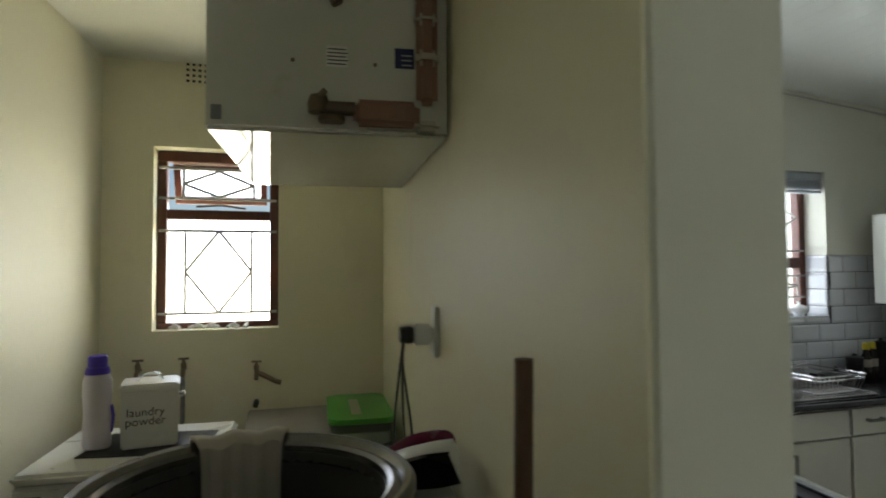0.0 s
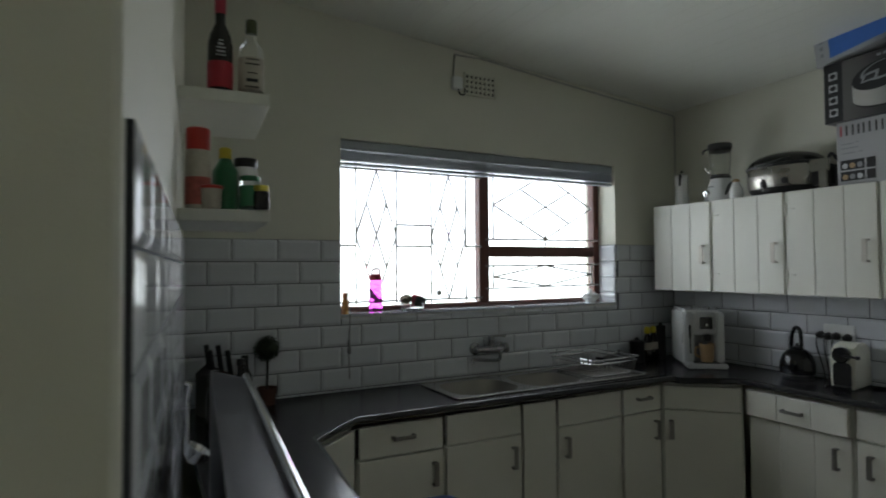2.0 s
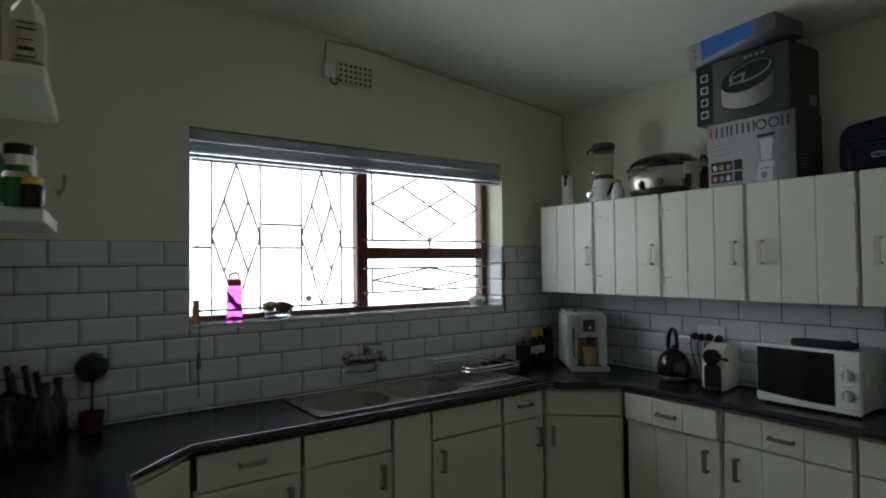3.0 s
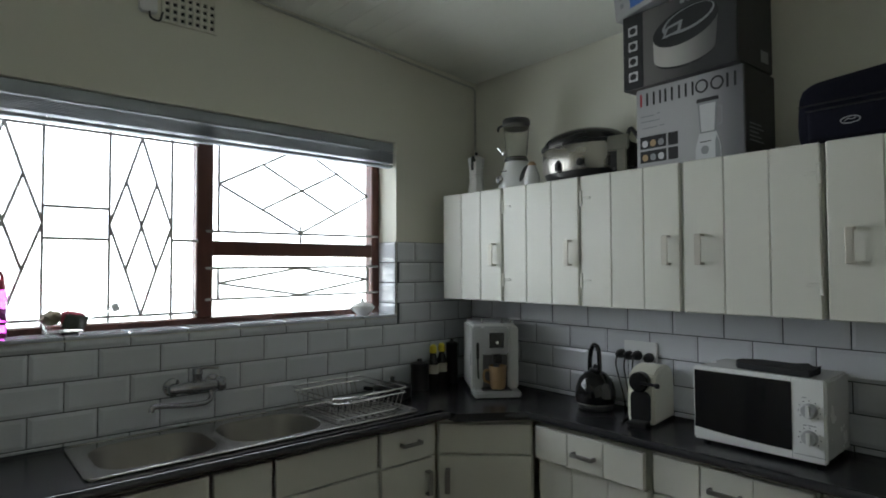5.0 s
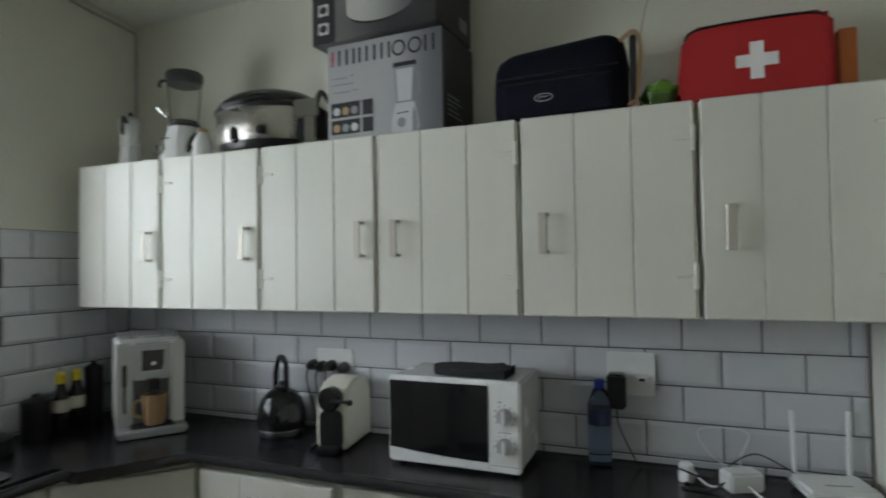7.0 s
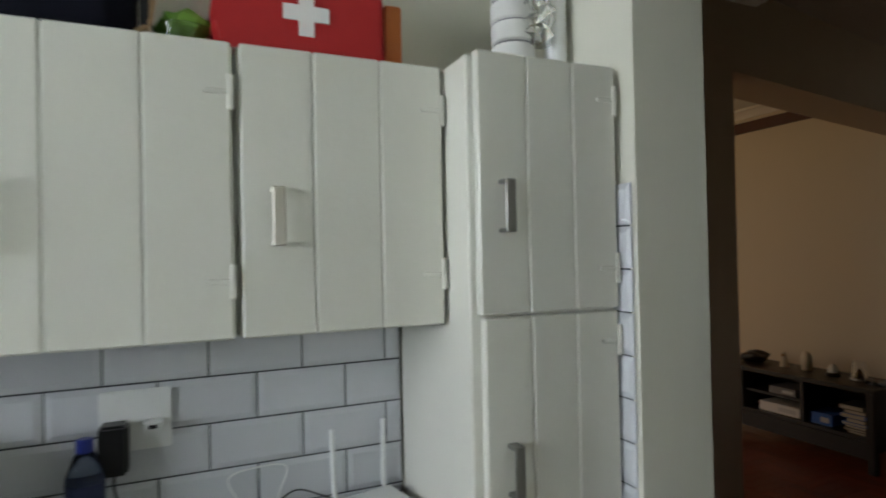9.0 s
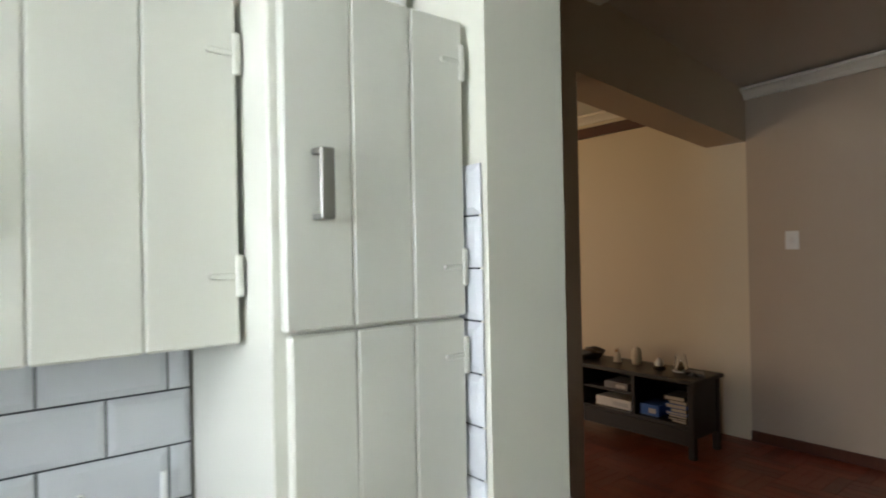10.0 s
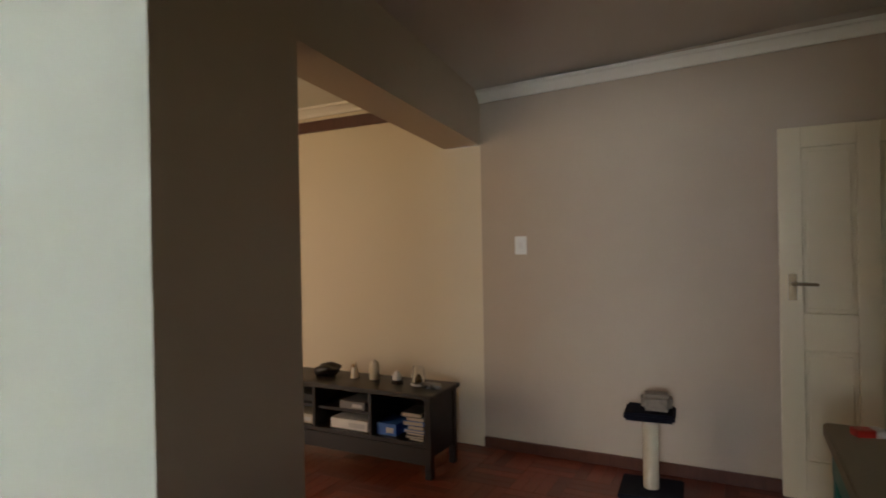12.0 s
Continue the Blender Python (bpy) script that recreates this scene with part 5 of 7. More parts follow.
soft_box("bag_body", 0.0, 0.24, -0.180, 0.180, ((0.014, 0.0), (0.003, 0.012), (0.0, 0.04), (0.0, 0.08), (0.001, 0.12), (0.003, 0.16), (0.010, 0.19), (0.024, 0.207), (0.048, 0.215)), 0.05)
soft_box("front_pocket", -0.006, 0.05, -0.150, 0.150, ((0.004, 0.014), (0.0, 0.02), (0.0, 0.06), (0.001, 0.095), (0.004, 0.105)), 0.02)
for z, y0, y1 in ((0.125, -0.165, 0.165), (0.106, -0.145, 0.145)):
    tube_part("piping", [bag_shape(Vector((-0.002 if z > 0.11 else -0.005, y0 + (y1 - y0) * i / 16, z))) for i in range(17)], 0.0028, M_BLACK, cb, 6)
tube_part("badge_ring", [bag_shape(Vector((-0.0105, 0.035 + 0.024 * math.cos(a), 0.060 + 0.010 * math.sin(a)))) for a in [2 * math.pi * i / 20 for i in range(21)]], 0.0014, M_INKPALE, cb, 5)
tube_part("badge_wing", [bag_shape(Vector((-0.0105, 0.035 + y, 0.060 + z))) for y, z in ((0.015, -0.003), (0.004, 0.004), (-0.002, 0.0), (-0.014, 0.004))], 0.0012, M_INKPALE, cb, 5)
box_part("strap_loop", (0.02, 0.045, -0.205, -0.188, 0.03, 0.205), M_GLOVE, cb, 0.004)
tube_part("carry_strap", hung([(0.03, -0.165, 0.195), (0.03, -0.20, 0.215), (0.035, -0.215, 0.17), (0.03, -0.205, 0.05), (0.02, -0.185, 0.02)], 30), 0.006, M_TAN, cb, 8)
wire = bmesh.new()
bm_tube(wire, hung([(4.35, 1.33, TZ), (4.36, 1.325, TZ + 0.14), (4.37, 1.30, TZ + 0.285), (4.39, 1.27, TZ + 0.30)]), 0.0013, 6)
solid("loose_wire", wire, M_TAN, "thin bent wire sticking up behind the bag", "wire", smooth=True)
gp_ = thing("glass_dish", pose(4.42, 1.275, TZ), "clear glass dish with bright green contents", "dish")
lathe_part("dish_body", [(0.035, 0), (0.045, 0.005), (0.055, 0.05), (0.052, 0.05), (0.04, 0.008)], M_JARGLASS, gp_)
bm = bmesh.new()
bmesh.ops.create_icosphere(bm, subdivisions=3, radius=0.042)
for v in bm.verts:
    v.co *= 1 + 0.4 * noise.noise(v.co * 45)
    v.co.z = v.co.z * 0.8 + 0.055
part("green_sponge", bm, material("lime_mesh", (0.16, 0.36, 0.04), 0.7, vary=0.3, grain=200, bump=0.6), gp_, "bright green scrunched mesh", smooth=True)
fa = thing("first_aid_case", pose(4.365, 1.055, TZ), "red fabric first aid case with a white cross", "first aid kit")
bm = bmesh.new()
bm_prism(bm, [(-0.165, 0), (0.165, 0), (0.178, 0.06), (0.165, 0.17), (0.14, 0.20), (-0.14, 0.20), (-0.16, 0.185)], 0, 0.2, pose(0, 0, 0, 90, 0, 90).to_3x3())
bmesh.ops.bevel(bm, geom=bm.edges[:], offset=0.012, segments=2, affect="EDGES", clamp_overlap=True)
part("case_body", bm, M_RED, fa, smooth=True)
M_CROSS = material("white_vinyl", (0.80, 0.80, 0.79), 0.45, vary=0.03)
cr = bmesh.new()
bm_box(cr, -0.003, 0.0, -0.015, 0.015, 0.05, 0.14)
bm_box(cr, -0.003, 0.0, -0.045, -0.015, 0.08, 0.11)
bm_box(cr, -0.003, 0.0, 0.015, 0.045, 0.08, 0.11)
part("white_cross", cr, M_CROSS, fa, "white vinyl cross")
tube_part("zip", hung([(0.004, 0.16, 0.165), (-0.002, 0.12, 0.19), (-0.001, -0.1, 0.192), (0.004, -0.15, 0.17)]), 0.003, M_BLACK, fa, 6)
box_part("tab_handle", (0.05, 0.15, -0.03, 0.03, 0.198, 0.215), M_RED, fa, 0.006)
fo = thing("orange_folder", pose(4.40, 0.862, TZ), "thin orange folder standing beside the red case", "folder")
box_part("folder_cover", (0, 0.2, -0.018, 0.018, 0, 0.155), material("orange_card", (0.62, 0.17, 0.03), 0.5, vary=0.15, scale=10), fo, 0.002)
box_part("folder_pages", (0.006, 0.198, -0.013, 0.013, 0.155, 0.157), M_CHINA, fo, 0.0)
rl = thing("wrapped_rolls", pose(4.33, 0.55, 1.768), "clear plastic wrapped pack of white rolls", "paper rolls")
M_FILM = clear("clear_film", (0.99, 0.99, 0.99), 0.04)
M_PAPER = material("white_paper", (0.72, 0.72, 0.70), 0.75, vary=0.05, scale=14, grain=180, bump=0.15)
for k in range(6):
    roll = lathe_part("roll", [(0.047, 0.0), (0.051, 0.004), (0.0515, 0.040), (0.048, 0.046)], M_PAPER, rl, (0.06 + 0.002 * (k % 2), 0.02, 0.001 + k * 0.0505), 28)
    lathe_part("dark_band", [(0.0470, 0.046), (0.0480, 0.0465), (0.0480, 0.0495), (0.0470, 0.0500)], M_GREY, roll, (0.06, 0.02, 0.001 + k * 0.0505), 28)
bm = bmesh.new()
bm_lathe(bm, [(0.030 + 0.010 * (i % 2), i * 0.016) for i in range(12)], 14, (0.022, -0.022, 0.10))
for v in bm.verts:
    v.co += Vector((noise.noise(v.co * 45), noise.noise(v.co * 45 + Vector((3, 3, 3))), noise.noise(v.co * 45 + Vector((9, 0, 3))))) * 0.02
part("film_wrap", bm, M_FILM, rl, "crinkled clear plastic film")
hs = thing("ribbed_hose", pose(4.34, 0.472, 1.768), "white ribbed hose standing on the tall cupboard", "hose")
bm = bmesh.new()
bm_lathe(bm, [(0.024 + 0.003 * (i % 2), i * 0.009) for i in range(46)], 16, (0.02, 0, 0.0))
part("hose_tube", bm, M_WHITE, hs, smooth=True)

# ---- west side of the kitchen ----
SHELF_LOW, SHELF_HIGH = 1.570, 1.914
M_GREENB = material("green_plastic", (0.02, 0.16, 0.06), 0.3, vary=0.1)
M_REDCAN = material("red_paint", (0.48, 0.03, 0.02), 0.3, vary=0.08)
for z, y0, y1 in ((SHELF_LOW, 1.262, 1.75), (SHELF_HIGH, 1.262, 1.75)):
    sh = solid("wall_shelf", boxes((0.003, 0.25, y0, y1, z - 0.036, z), bevel=0.003), M_CAB, "white painted floating shelf holding bottles", "shelf", WEST, group="wall shelves")


def bottle(name, lx, ly, z, prof, mat, capprof, capmat, label, band=None, bandmat=None):
    b = thing(name, WEST @ pose(lx, ly, z), label, "bottle", "bottles on the shelves")
    lathe_part("bottle_body", prof, mat, b)
    lathe_part("cap", capprof, capmat, b)
    if band:
        lathe_part("label_band", band, bandmat, b)
    return b


spirit_dark = bottle("spirit_bottle", 0.115, 1.36, SHELF_HIGH, [(0.034, 0), (0.036, 0.008), (0.036, 0.16), (0.030, 0.19), (0.015, 0.225), (0.0145, 0.27)], M_DARKGLASS, [(0.0155, 0.255), (0.0165, 0.258), (0.0165, 0.305), (0.014, 0.31)], M_PINKCAP, "dark spirit bottle with a red label and cap", [(0.0365, 0.025), (0.0368, 0.03), (0.0368, 0.10), (0.0365, 0.104)], M_INKRED)
spirit_clear = bottle("spirit_bottle", 0.205, 1.37, SHELF_HIGH, [(0.034, 0), (0.037, 0.008), (0.037, 0.14), (0.034, 0.165), (0.016, 0.19), (0.015, 0.215)], M_JARGLASS, [(0.0165, 0.21), (0.0175, 0.213), (0.0175, 0.25), (0.015, 0.254)], material("olive_cap", (0.06, 0.07, 0.02), 0.4), "clear square-shouldered spirit bottle with a label", [(0.0378, 0.03), (0.0381, 0.034), (0.0381, 0.125), (0.0378, 0.13)], M_LABEL)
bottle("spray_can", 0.055, 1.285, SHELF_LOW, [(0.032, 0), (0.034, 0.006), (0.034, 0.15), (0.03, 0.168)], M_LABEL, [(0.031, 0.166), (0.032, 0.17), (0.032, 0.225), (0.028, 0.229)], M_REDCAN, "aerosol can with a bright red cap", [(0.0345, 0.01), (0.0348, 0.014), (0.0348, 0.085), (0.0345, 0.088)], material("faded_red_print", (0.40, 0.09, 0.07), 0.45, vary=0.5, scale=70))
bottle("squeeze_bottle", 0.13, 1.35, SHELF_LOW, [(0.034, 0), (0.037, 0.01), (0.036, 0.12), (0.02, 0.15), (0.015, 0.16)], M_GREENB, [(0.018, 0.158), (0.019, 0.16), (0.018, 0.188), (0.012, 0.192)], M_YELLOW, "green bottle with a yellow cap")
bottle("supplement_tub", 0.19, 1.37, SHELF_LOW, [(0.034, 0), (0.036, 0.006), (0.036, 0.125), (0.03, 0.14)], M_CHINA, [(0.033, 0.138), (0.034, 0.141), (0.034, 0.163), (0.03, 0.166)], M_BLACK, "white tub with a black lid")
bottle("glass_jar", 0.195, 1.285, SHELF_LOW, [(0.028, 0), (0.03, 0.006), (0.03, 0.075), (0.027, 0.085)], M_JARGLASS, [(0.029, 0.084), (0.03, 0.086), (0.03, 0.098), (0.027, 0.1)], M_GREENB, "small glass jar with a green label", [(0.0305, 0.01), (0.0308, 0.013), (0.0305, 0.07)], M_GREENB)
bottle("glass_jar", 0.225, 1.265, SHELF_LOW, [(0.02, 0), (0.024, 0.006), (0.024, 0.045), (0.02, 0.055)], M_DARKGLASS, [(0.021, 0.054), (0.022, 0.056), (0.022, 0.07), (0.019, 0.072)], M_YELLOW, "tiny dark jar with a yellow lid")
bottle("plastic_pot", 0.09, 1.255, SHELF_LOW, [(0.024, 0), (0.026, 0.004), (0.028, 0.05), (0.029, 0.055)], M_LABEL, [(0.031, 0.054), (0.031, 0.062), (0.028, 0.064)], M_REDCAN, "low white pot with a red lid")
DARK_PRINT = ((0.118, 0.030, 0.003), (0.128, 0.022, 0.005), (0.140, 0.026, 0.004), (0.150, 0.016, 0.006), (0.162, 0.012, 0.004))
PALE_PRINT = ((0.035, 0.040, 0.004), (0.052, 0.034, 0.010), (0.078, 0.030, 0.003), (0.105, 0.040, 0.004), (0.120, 0.036, 0.003))
for holder, rows, ink in ((spirit_dark, DARK_PRINT, M_INKPALE), (spirit_clear, PALE_PRINT, M_INK)):
    for h, w, t in rows:
        box_part("print_bar", (-w / 2, w / 2, -0.0395, -0.0365, h, h + t), ink, holder, 0.0)
hk = thing("wall_hook", WEST @ pose(0.20, 2.17, 1.70), "dark metal hook high on the wall", "hook")
tube_part("hook_stem", hung([(0.05, 0.035, 0.08), (0.045, 0.03, 0.03), (0.035, 0.0, 0.0), (0.03, -0.02, 0.015)]), 0.006, M_GREY, hk)

st = thing("electric_stove", WEST @ pose(0.06, 0.07, 0), "black freestanding stove with a tall control panel at its back", "stove")
box_part("stove_body", (0.12, 0.60, 0.0, 0.76, 0.0, 0.76), M_BLACK, st, 0.006)
box_part("stove_top", (0.12, 0.61, 0.0, 0.76, 0.76, 0.785), M_GLOSSBLACK, st, 0.004)
bm = bmesh.new()
bm_prism(bm, [(0.02, 0.70), (0.12, 0.70), (0.12, 0.79), (0.088, 1.165), (0.02, 1.185)], 0.0, 0.76, pose(0, 0, 0, 90, 0, 0).to_3x3())
bg = part("control_panel", bm, material("stove_enamel", (0.010, 0.010, 0.014), 0.42, vary=0.15, bump=0.01, spec=0.12, rvar=0.03), st)
bg.matrix_local = pose(0, 0.76, 0)
tube_part("panel_top_trim", [(0.092, 0.0, 1.168), (0.092, 0.76, 1.168)], 0.0075, M_CHROME, st, 14, "bright chrome trim")
for k in range(6):
    kn = lathe_part("knob", [(0.021, 0), (0.022, 0.006), (0.017, 0.024), (0.014, 0.028)], M_BLACK, st, (0.096, 0.10 + k * 0.105, 1.06), 16, turn=pose(0, 0, 0, 0, 85, 0).to_3x3())
    box_part("knob_mark", (0.1225, 0.1245, 0.0985 + k * 0.105, 0.1015 + k * 0.105, 1.066, 1.080), M_CHROME, kn, 0.0008)
lathe_part("knob", [(0.020, 0), (0.021, 0.006), (0.016, 0.024), (0.013, 0.028)], M_PINKCAP, st, (0.096, 0.715, 1.075), 16, "red timer knob", turn=pose(0, 0, 0, 0, 85, 0).to_3x3())
ut = thing("hanging_ladle", WEST @ pose(0.028, 1.10, 0.90), "shiny steel ladle hanging against the tiled wall", "ladle")
tube_part("ladle_handle", hung([(0.0, 0.0, 0.215), (0.012, 0.0, 0.205), (0.006, 0.0, 0.17), (0.004, 0.0, 0.05)]), 0.005, M_CHROME, ut)
lathe_part("ladle_bowl", [(0.008, -0.03), (0.026, -0.018), (0.036, 0.01), (0.034, 0.01), (0.022, -0.014)], M_CHROME, ut, (0.03, 0, 0.04), 20, turn=pose(0, 0, 0, 0, 35, 0).to_3x3())
gd = thing("glass_dish_tray", WEST @ pose(0.50, 0.62, 0.785), "blue-rimmed clear glass oven dish on the stove top", "oven dish")
M_RIM = material("blue_rim", (0.10, 0.14, 0.30), 0.2)
bm = bmesh.new()
rings = []
for g, z in ((0.02, 0.0), (0.0, 0.075), (0.006, 0.075), (0.026, 0.006)):
    rings.append([bm.verts.new((x, y, z)) for x, y in rounded(-0.11 + g, 0.11 - g, -0.15 + g, 0.15 - g, 0.03)])
for a, b in zip(rings, rings[1:]):
    for i in range(len(a)):
        bm.faces.new((a[i], a[(i + 1) % len(a)], b[(i + 1) % len(b)], b[i]))
bm.faces.new(rings[0][::-1])
bm.faces.new(rings[-1])
part("dish_body", bm, M_JARGLASS, gd, smooth=True)
tube_part("dish_rim", [(x, y, 0.076) for x, y in rounded(-0.11, 0.11, -0.15, 0.15, 0.03)] + [(0.11, 0.12, 0.076)], 0.005, M_RIM, gd)

tp = thing("topiary_plant", pose(1.912, 3.36, CT), "small round topiary plant in a dark pot", "plant")
lathe_part("pot", [(0.035, 0), (0.036, 0.005), (0.045, 0.075), (0.041, 0.075), (0.038, 0.06)], material("dark_terracotta", (0.08, 0.03, 0.02), 0.7), tp)
tube_part("stem", [(0, 0, 0.055), (0.002, 0, 0.20)], 0.006, M_DARKWOOD, tp)
bm = bmesh.new()
for i in range(420):
    z = 1 - 2 * (i + 0.5) / 420
    a = i * 2.39996
    n = Vector((math.sqrt(1 - z * z) * math.cos(a), math.sqrt(1 - z * z) * math.sin(a), z))
    p = n * (0.052 + random.uniform(-0.006, 0.006)) + Vector((0, 0, 0.245))
    t1 = n.orthogonal().normalized()
    t1.rotate(Matrix.Rotation(random.uniform(0, 6.28), 3, n))
    t2 = n.cross(t1)
    q = [p + t1 * 0.009 + n * 0.004, p + t2 * 0.004, p - t1 * 0.009 - n * 0.002, p - t2 * 0.004]
    bm.faces.new([bm.verts.new(v) for v in q])
bmesh.ops.create_icosphere(bm, subdivisions=2, radius=0.045, matrix=Matrix.Translation((0, 0, 0.245)))
part("foliage_ball", bm, material("topiary_leaf", (0.02, 0.034, 0.014), 0.7, vary=0.4, scale=60), tp)
kb = thing("knife_block", pose(1.70, 3.30, CT, 0, 0, 20), "dark wooden knife block with black handles", "knife block")
bm = bmesh.new()
bm_prism(bm, [(-0.07, 0), (0.08, 0), (0.08, 0.14), (-0.03, 0.20), (-0.07, 0.17)], -0.05, 0.05, pose(0, 0, 0, 90).to_3x3())
part("block", bm, M_DARKWOOD, kb)
for x, y, l in ((-0.03, -0.03, 0.09), (-0.03, 0.0, 0.11), (0.03, 0.02, 0.10), (0.05, -0.02, 0.08)):
    tube_part("knife_handle", [(x, y, 0.15), (x - 0.02, y, 0.18 + l)], 0.011, M_BLACK, kb)
for x, y, h in ((1.80, 3.25, 0.24), (1.66, 3.05, 0.22), (1.76, 3.10, 0.25)):
    b = thing("oil_bottle", pose(x, y, CT), "dark glass oil bottle on the worktop", "bottle", "bottles beside the stove")
    lathe_part("bottle_body", [(0.03, 0), (0.033, 0.008), (0.032, h * 0.6), (0.014, h * 0.78), (0.0135, h * 0.92)], M_DARKGLASS, b)
    lathe_part("cap", [(0.0155, h * 0.9), (0.016, h * 0.92), (0.015, h)], M_BLACK, b)

# ---- laundry ----
gz = thing("water_heater_box", WEST @ pose(0, 0, 0), "white enamel water heater box hung high on the wall", "water heater")
M_ENAMEL = material("aged_enamel", (0.60, 0.60, 0.54), 0.22, vary=0.06, scale=4, bump=0.03, stain=(0.45, 0.42, 0.34), stain_at=0.66)
M_COPPER = material("copper_pipe_lagging", (0.26, 0.14, 0.10), 0.6, vary=0.2, scale=20)
M_BRASS = material("dull_brass", (0.16, 0.12, 0.08), 0.4, 0.8, vary=0.2)
GX0, GX1, GY0, GY1, GZ = -0.738, -0.168, 0.89, 1.76, 1.785
bm = bmesh.new()
bm_box(bm, GX0, GX1, GY0, GY1, GZ, 2.492, bevel=0.006, seg=2)
part("casing", bm, M_ENAMEL, gz)
box_part("front_lip", (GX0 + 0.002, GX1 - 0.002, GY0 - 0.003, GY0, GZ + 0.001, GZ + 0.008), M_STEEL, gz, 0.001)
M_SHEET = material("polished_enamel_sheet", (0.56, 0.56, 0.50), 0.05, vary=0.05, scale=4, grain=7, bump=0.02, spec=0.13, rvar=0.02)
box_part("bottom_sheet", (GX0 + 0.004, GX1 - 0.004, GY0 + 0.004, GY1 - 0.004, GZ - 0.003, GZ - 0.0005), M_SHEET, gz, 0.0, "polished enamel bottom sheet")
part("lagged_pipe", bm_box(bmesh.new(), GX1 - 0.235, GX1 - 0.075, GY0 - 0.045, GY0 - 0.004, GZ + 0.012, GZ + 0.075, bevel=0.014, seg=3), M_COPPER, gz, "brown lagged pipe")
part("riser_pipe", bm_box(bmesh.new(), GX1 - 0.082, GX1 - 0.03, GY0 - 0.04, GY0 - 0.003, GZ + 0.07, 2.48, bevel=0.014, seg=3), M_COPPER, gz, "brown taped riser pipe")
for z0, z1, mt in ((GZ + 0.165, GZ + 0.205, M_LABEL), (GZ + 0.265, GZ + 0.295, M_LABEL), (GZ + 0.005, GZ + 0.03, M_LABEL)):
    box_part("tape_wrap", (GX1 - 0.086, GX1 - 0.026, GY0 - 0.044, GY0 - 0.002, z0, z1), mt, gz, 0.012)
bm = bmesh.new()
bm_tube(bm, [(GX1 - 0.23, GY0 - 0.025, GZ + 0.052), (GX1 - 0.31, GY0 - 0.025, GZ + 0.052)], 0.017, 10)
bm_lathe(bm, [(0.024, -0.02), (0.026, 0.0), (0.02, 0.02)], 12, (GX1 - 0.315, GY0 - 0.025, GZ + 0.06))
bm_lathe(bm, [(0.03, 0), (0.032, 0.01), (0.02, 0.02)], 14, (GX1 - 0.285, GY0 - 0.02, GZ + 0.02))
part("stop_valve", bm, M_BRASS, gz, "dark brass stop valve", smooth=True)
tube_part("valve_lever", [(GX1 - 0.32, GY0 - 0.03, GZ + 0.07), (GX1 - 0.30, GY0 - 0.05, GZ + 0.085)], 0.008, M_BRASS, gz)
tube_part("flue_stub", hung([(GX1 - 0.27, GY0 - 0.004, GZ + 0.34), (GX1 - 0.28, GY0 - 0.03, GZ + 0.32), (GX1 - 0.27, GY0 - 0.03, GZ + 0.30)]), 0.014, M_BRASS, gz)
for x, z, w, h, mt in ((-0.272, 0.185, 0.05, 0.05, M_CHINA), (-0.108, 0.19, 0.048, 0.05, material("navy_sticker", (0.015, 0.02, 0.10), 0.4, bump=0.0))):
    box_part("sticker", (GX1 + x - w / 2, GX1 + x + w / 2, GY0 - 0.0016, GY0 - 0.0002, GZ + z - h / 2, GZ + z + h / 2), mt, gz, 0.0)
for k in range(5):
    box_part("print_bar", (GX1 - 0.295, GX1 - 0.25 + 0.004 * (k % 2), GY0 - 0.0024, GY0 - 0.0018, GZ + 0.165 + k * 0.009, GZ + 0.168 + k * 0.009), M_INK, gz, 0.0)
for k in range(3):
    box_part("print_bar", (GX1 - 0.115, GX1 - 0.09, GY0 - 0.0024, GY0 - 0.0018, GZ + 0.172 + k * 0.012, GZ + 0.175 + k * 0.012), M_INKPALE, gz, 0.0)
for x in (-0.375, -0.18):
    lathe_part("screw", [(0.005, 0), (0.005, 0.003)], M_BRASS, gz, (GX1 + x, GY0, GZ + 0.17), 10, turn=pose(0, 0, 0, 90).to_3x3())
box_part("corner_patch", (GX0 + 0.012, GX0 + 0.036, GY0 - 0.002, GY0, GZ + 0.02, GZ + 0.055), M_GREY, gz, 0.003)

air_brick("air_vent", pose(0.452, LY, 2.395), 4, 4, "cream plaster air vent high on the wall", M_WALL_L)
WM = pose(0.085, 2.90, 0, 0, 0, -4)
wm = thing("washing_machine", WM, "white front-loading washing machine", "washing machine")
box_part("cabinet_body", (0, 0.61, 0.012, 0.56, 0.01, 0.775), M_WHITE_ENAMEL, wm, 0.008)
box_part("lid_top", (-0.003, 0.613, 0.0, 0.565, 0.782, 0.815), M_WHITE, wm, 0.012)
box_part("control_fascia", (0.004, 0.606, 0.0, 0.014, 0.64, 0.772), M_WHITE, wm, 0.006)
for k in range(4):
    box_part("print_bar", (0.02, 0.09 - 0.015 * k, -0.0008, 0.0004, 0.745 - k * 0.014, 0.7485 - k * 0.014), M_INK if k == 0 else M_INKGREY, wm, 0.0)
lathe_part("door_ring", [(0.17, 0), (0.175, 0.01), (0.15, 0.03), (0.13, 0.02)], M_SILVER, wm, (0.305, 0.012, 0.37), 30, turn=pose(0, 0, 0, 90).to_3x3())
mat_ = thing("ribbed_mat", WM @ pose(0.13, 0.15, 0.816, 0, 0, -6), "black ribbed rubber mat on the washing machine", "mat")
box_part("mat_base", (0.0, 0.40, 0.0, 0.295, 0.0, 0.003), M_BLACK, mat_, 0.0)
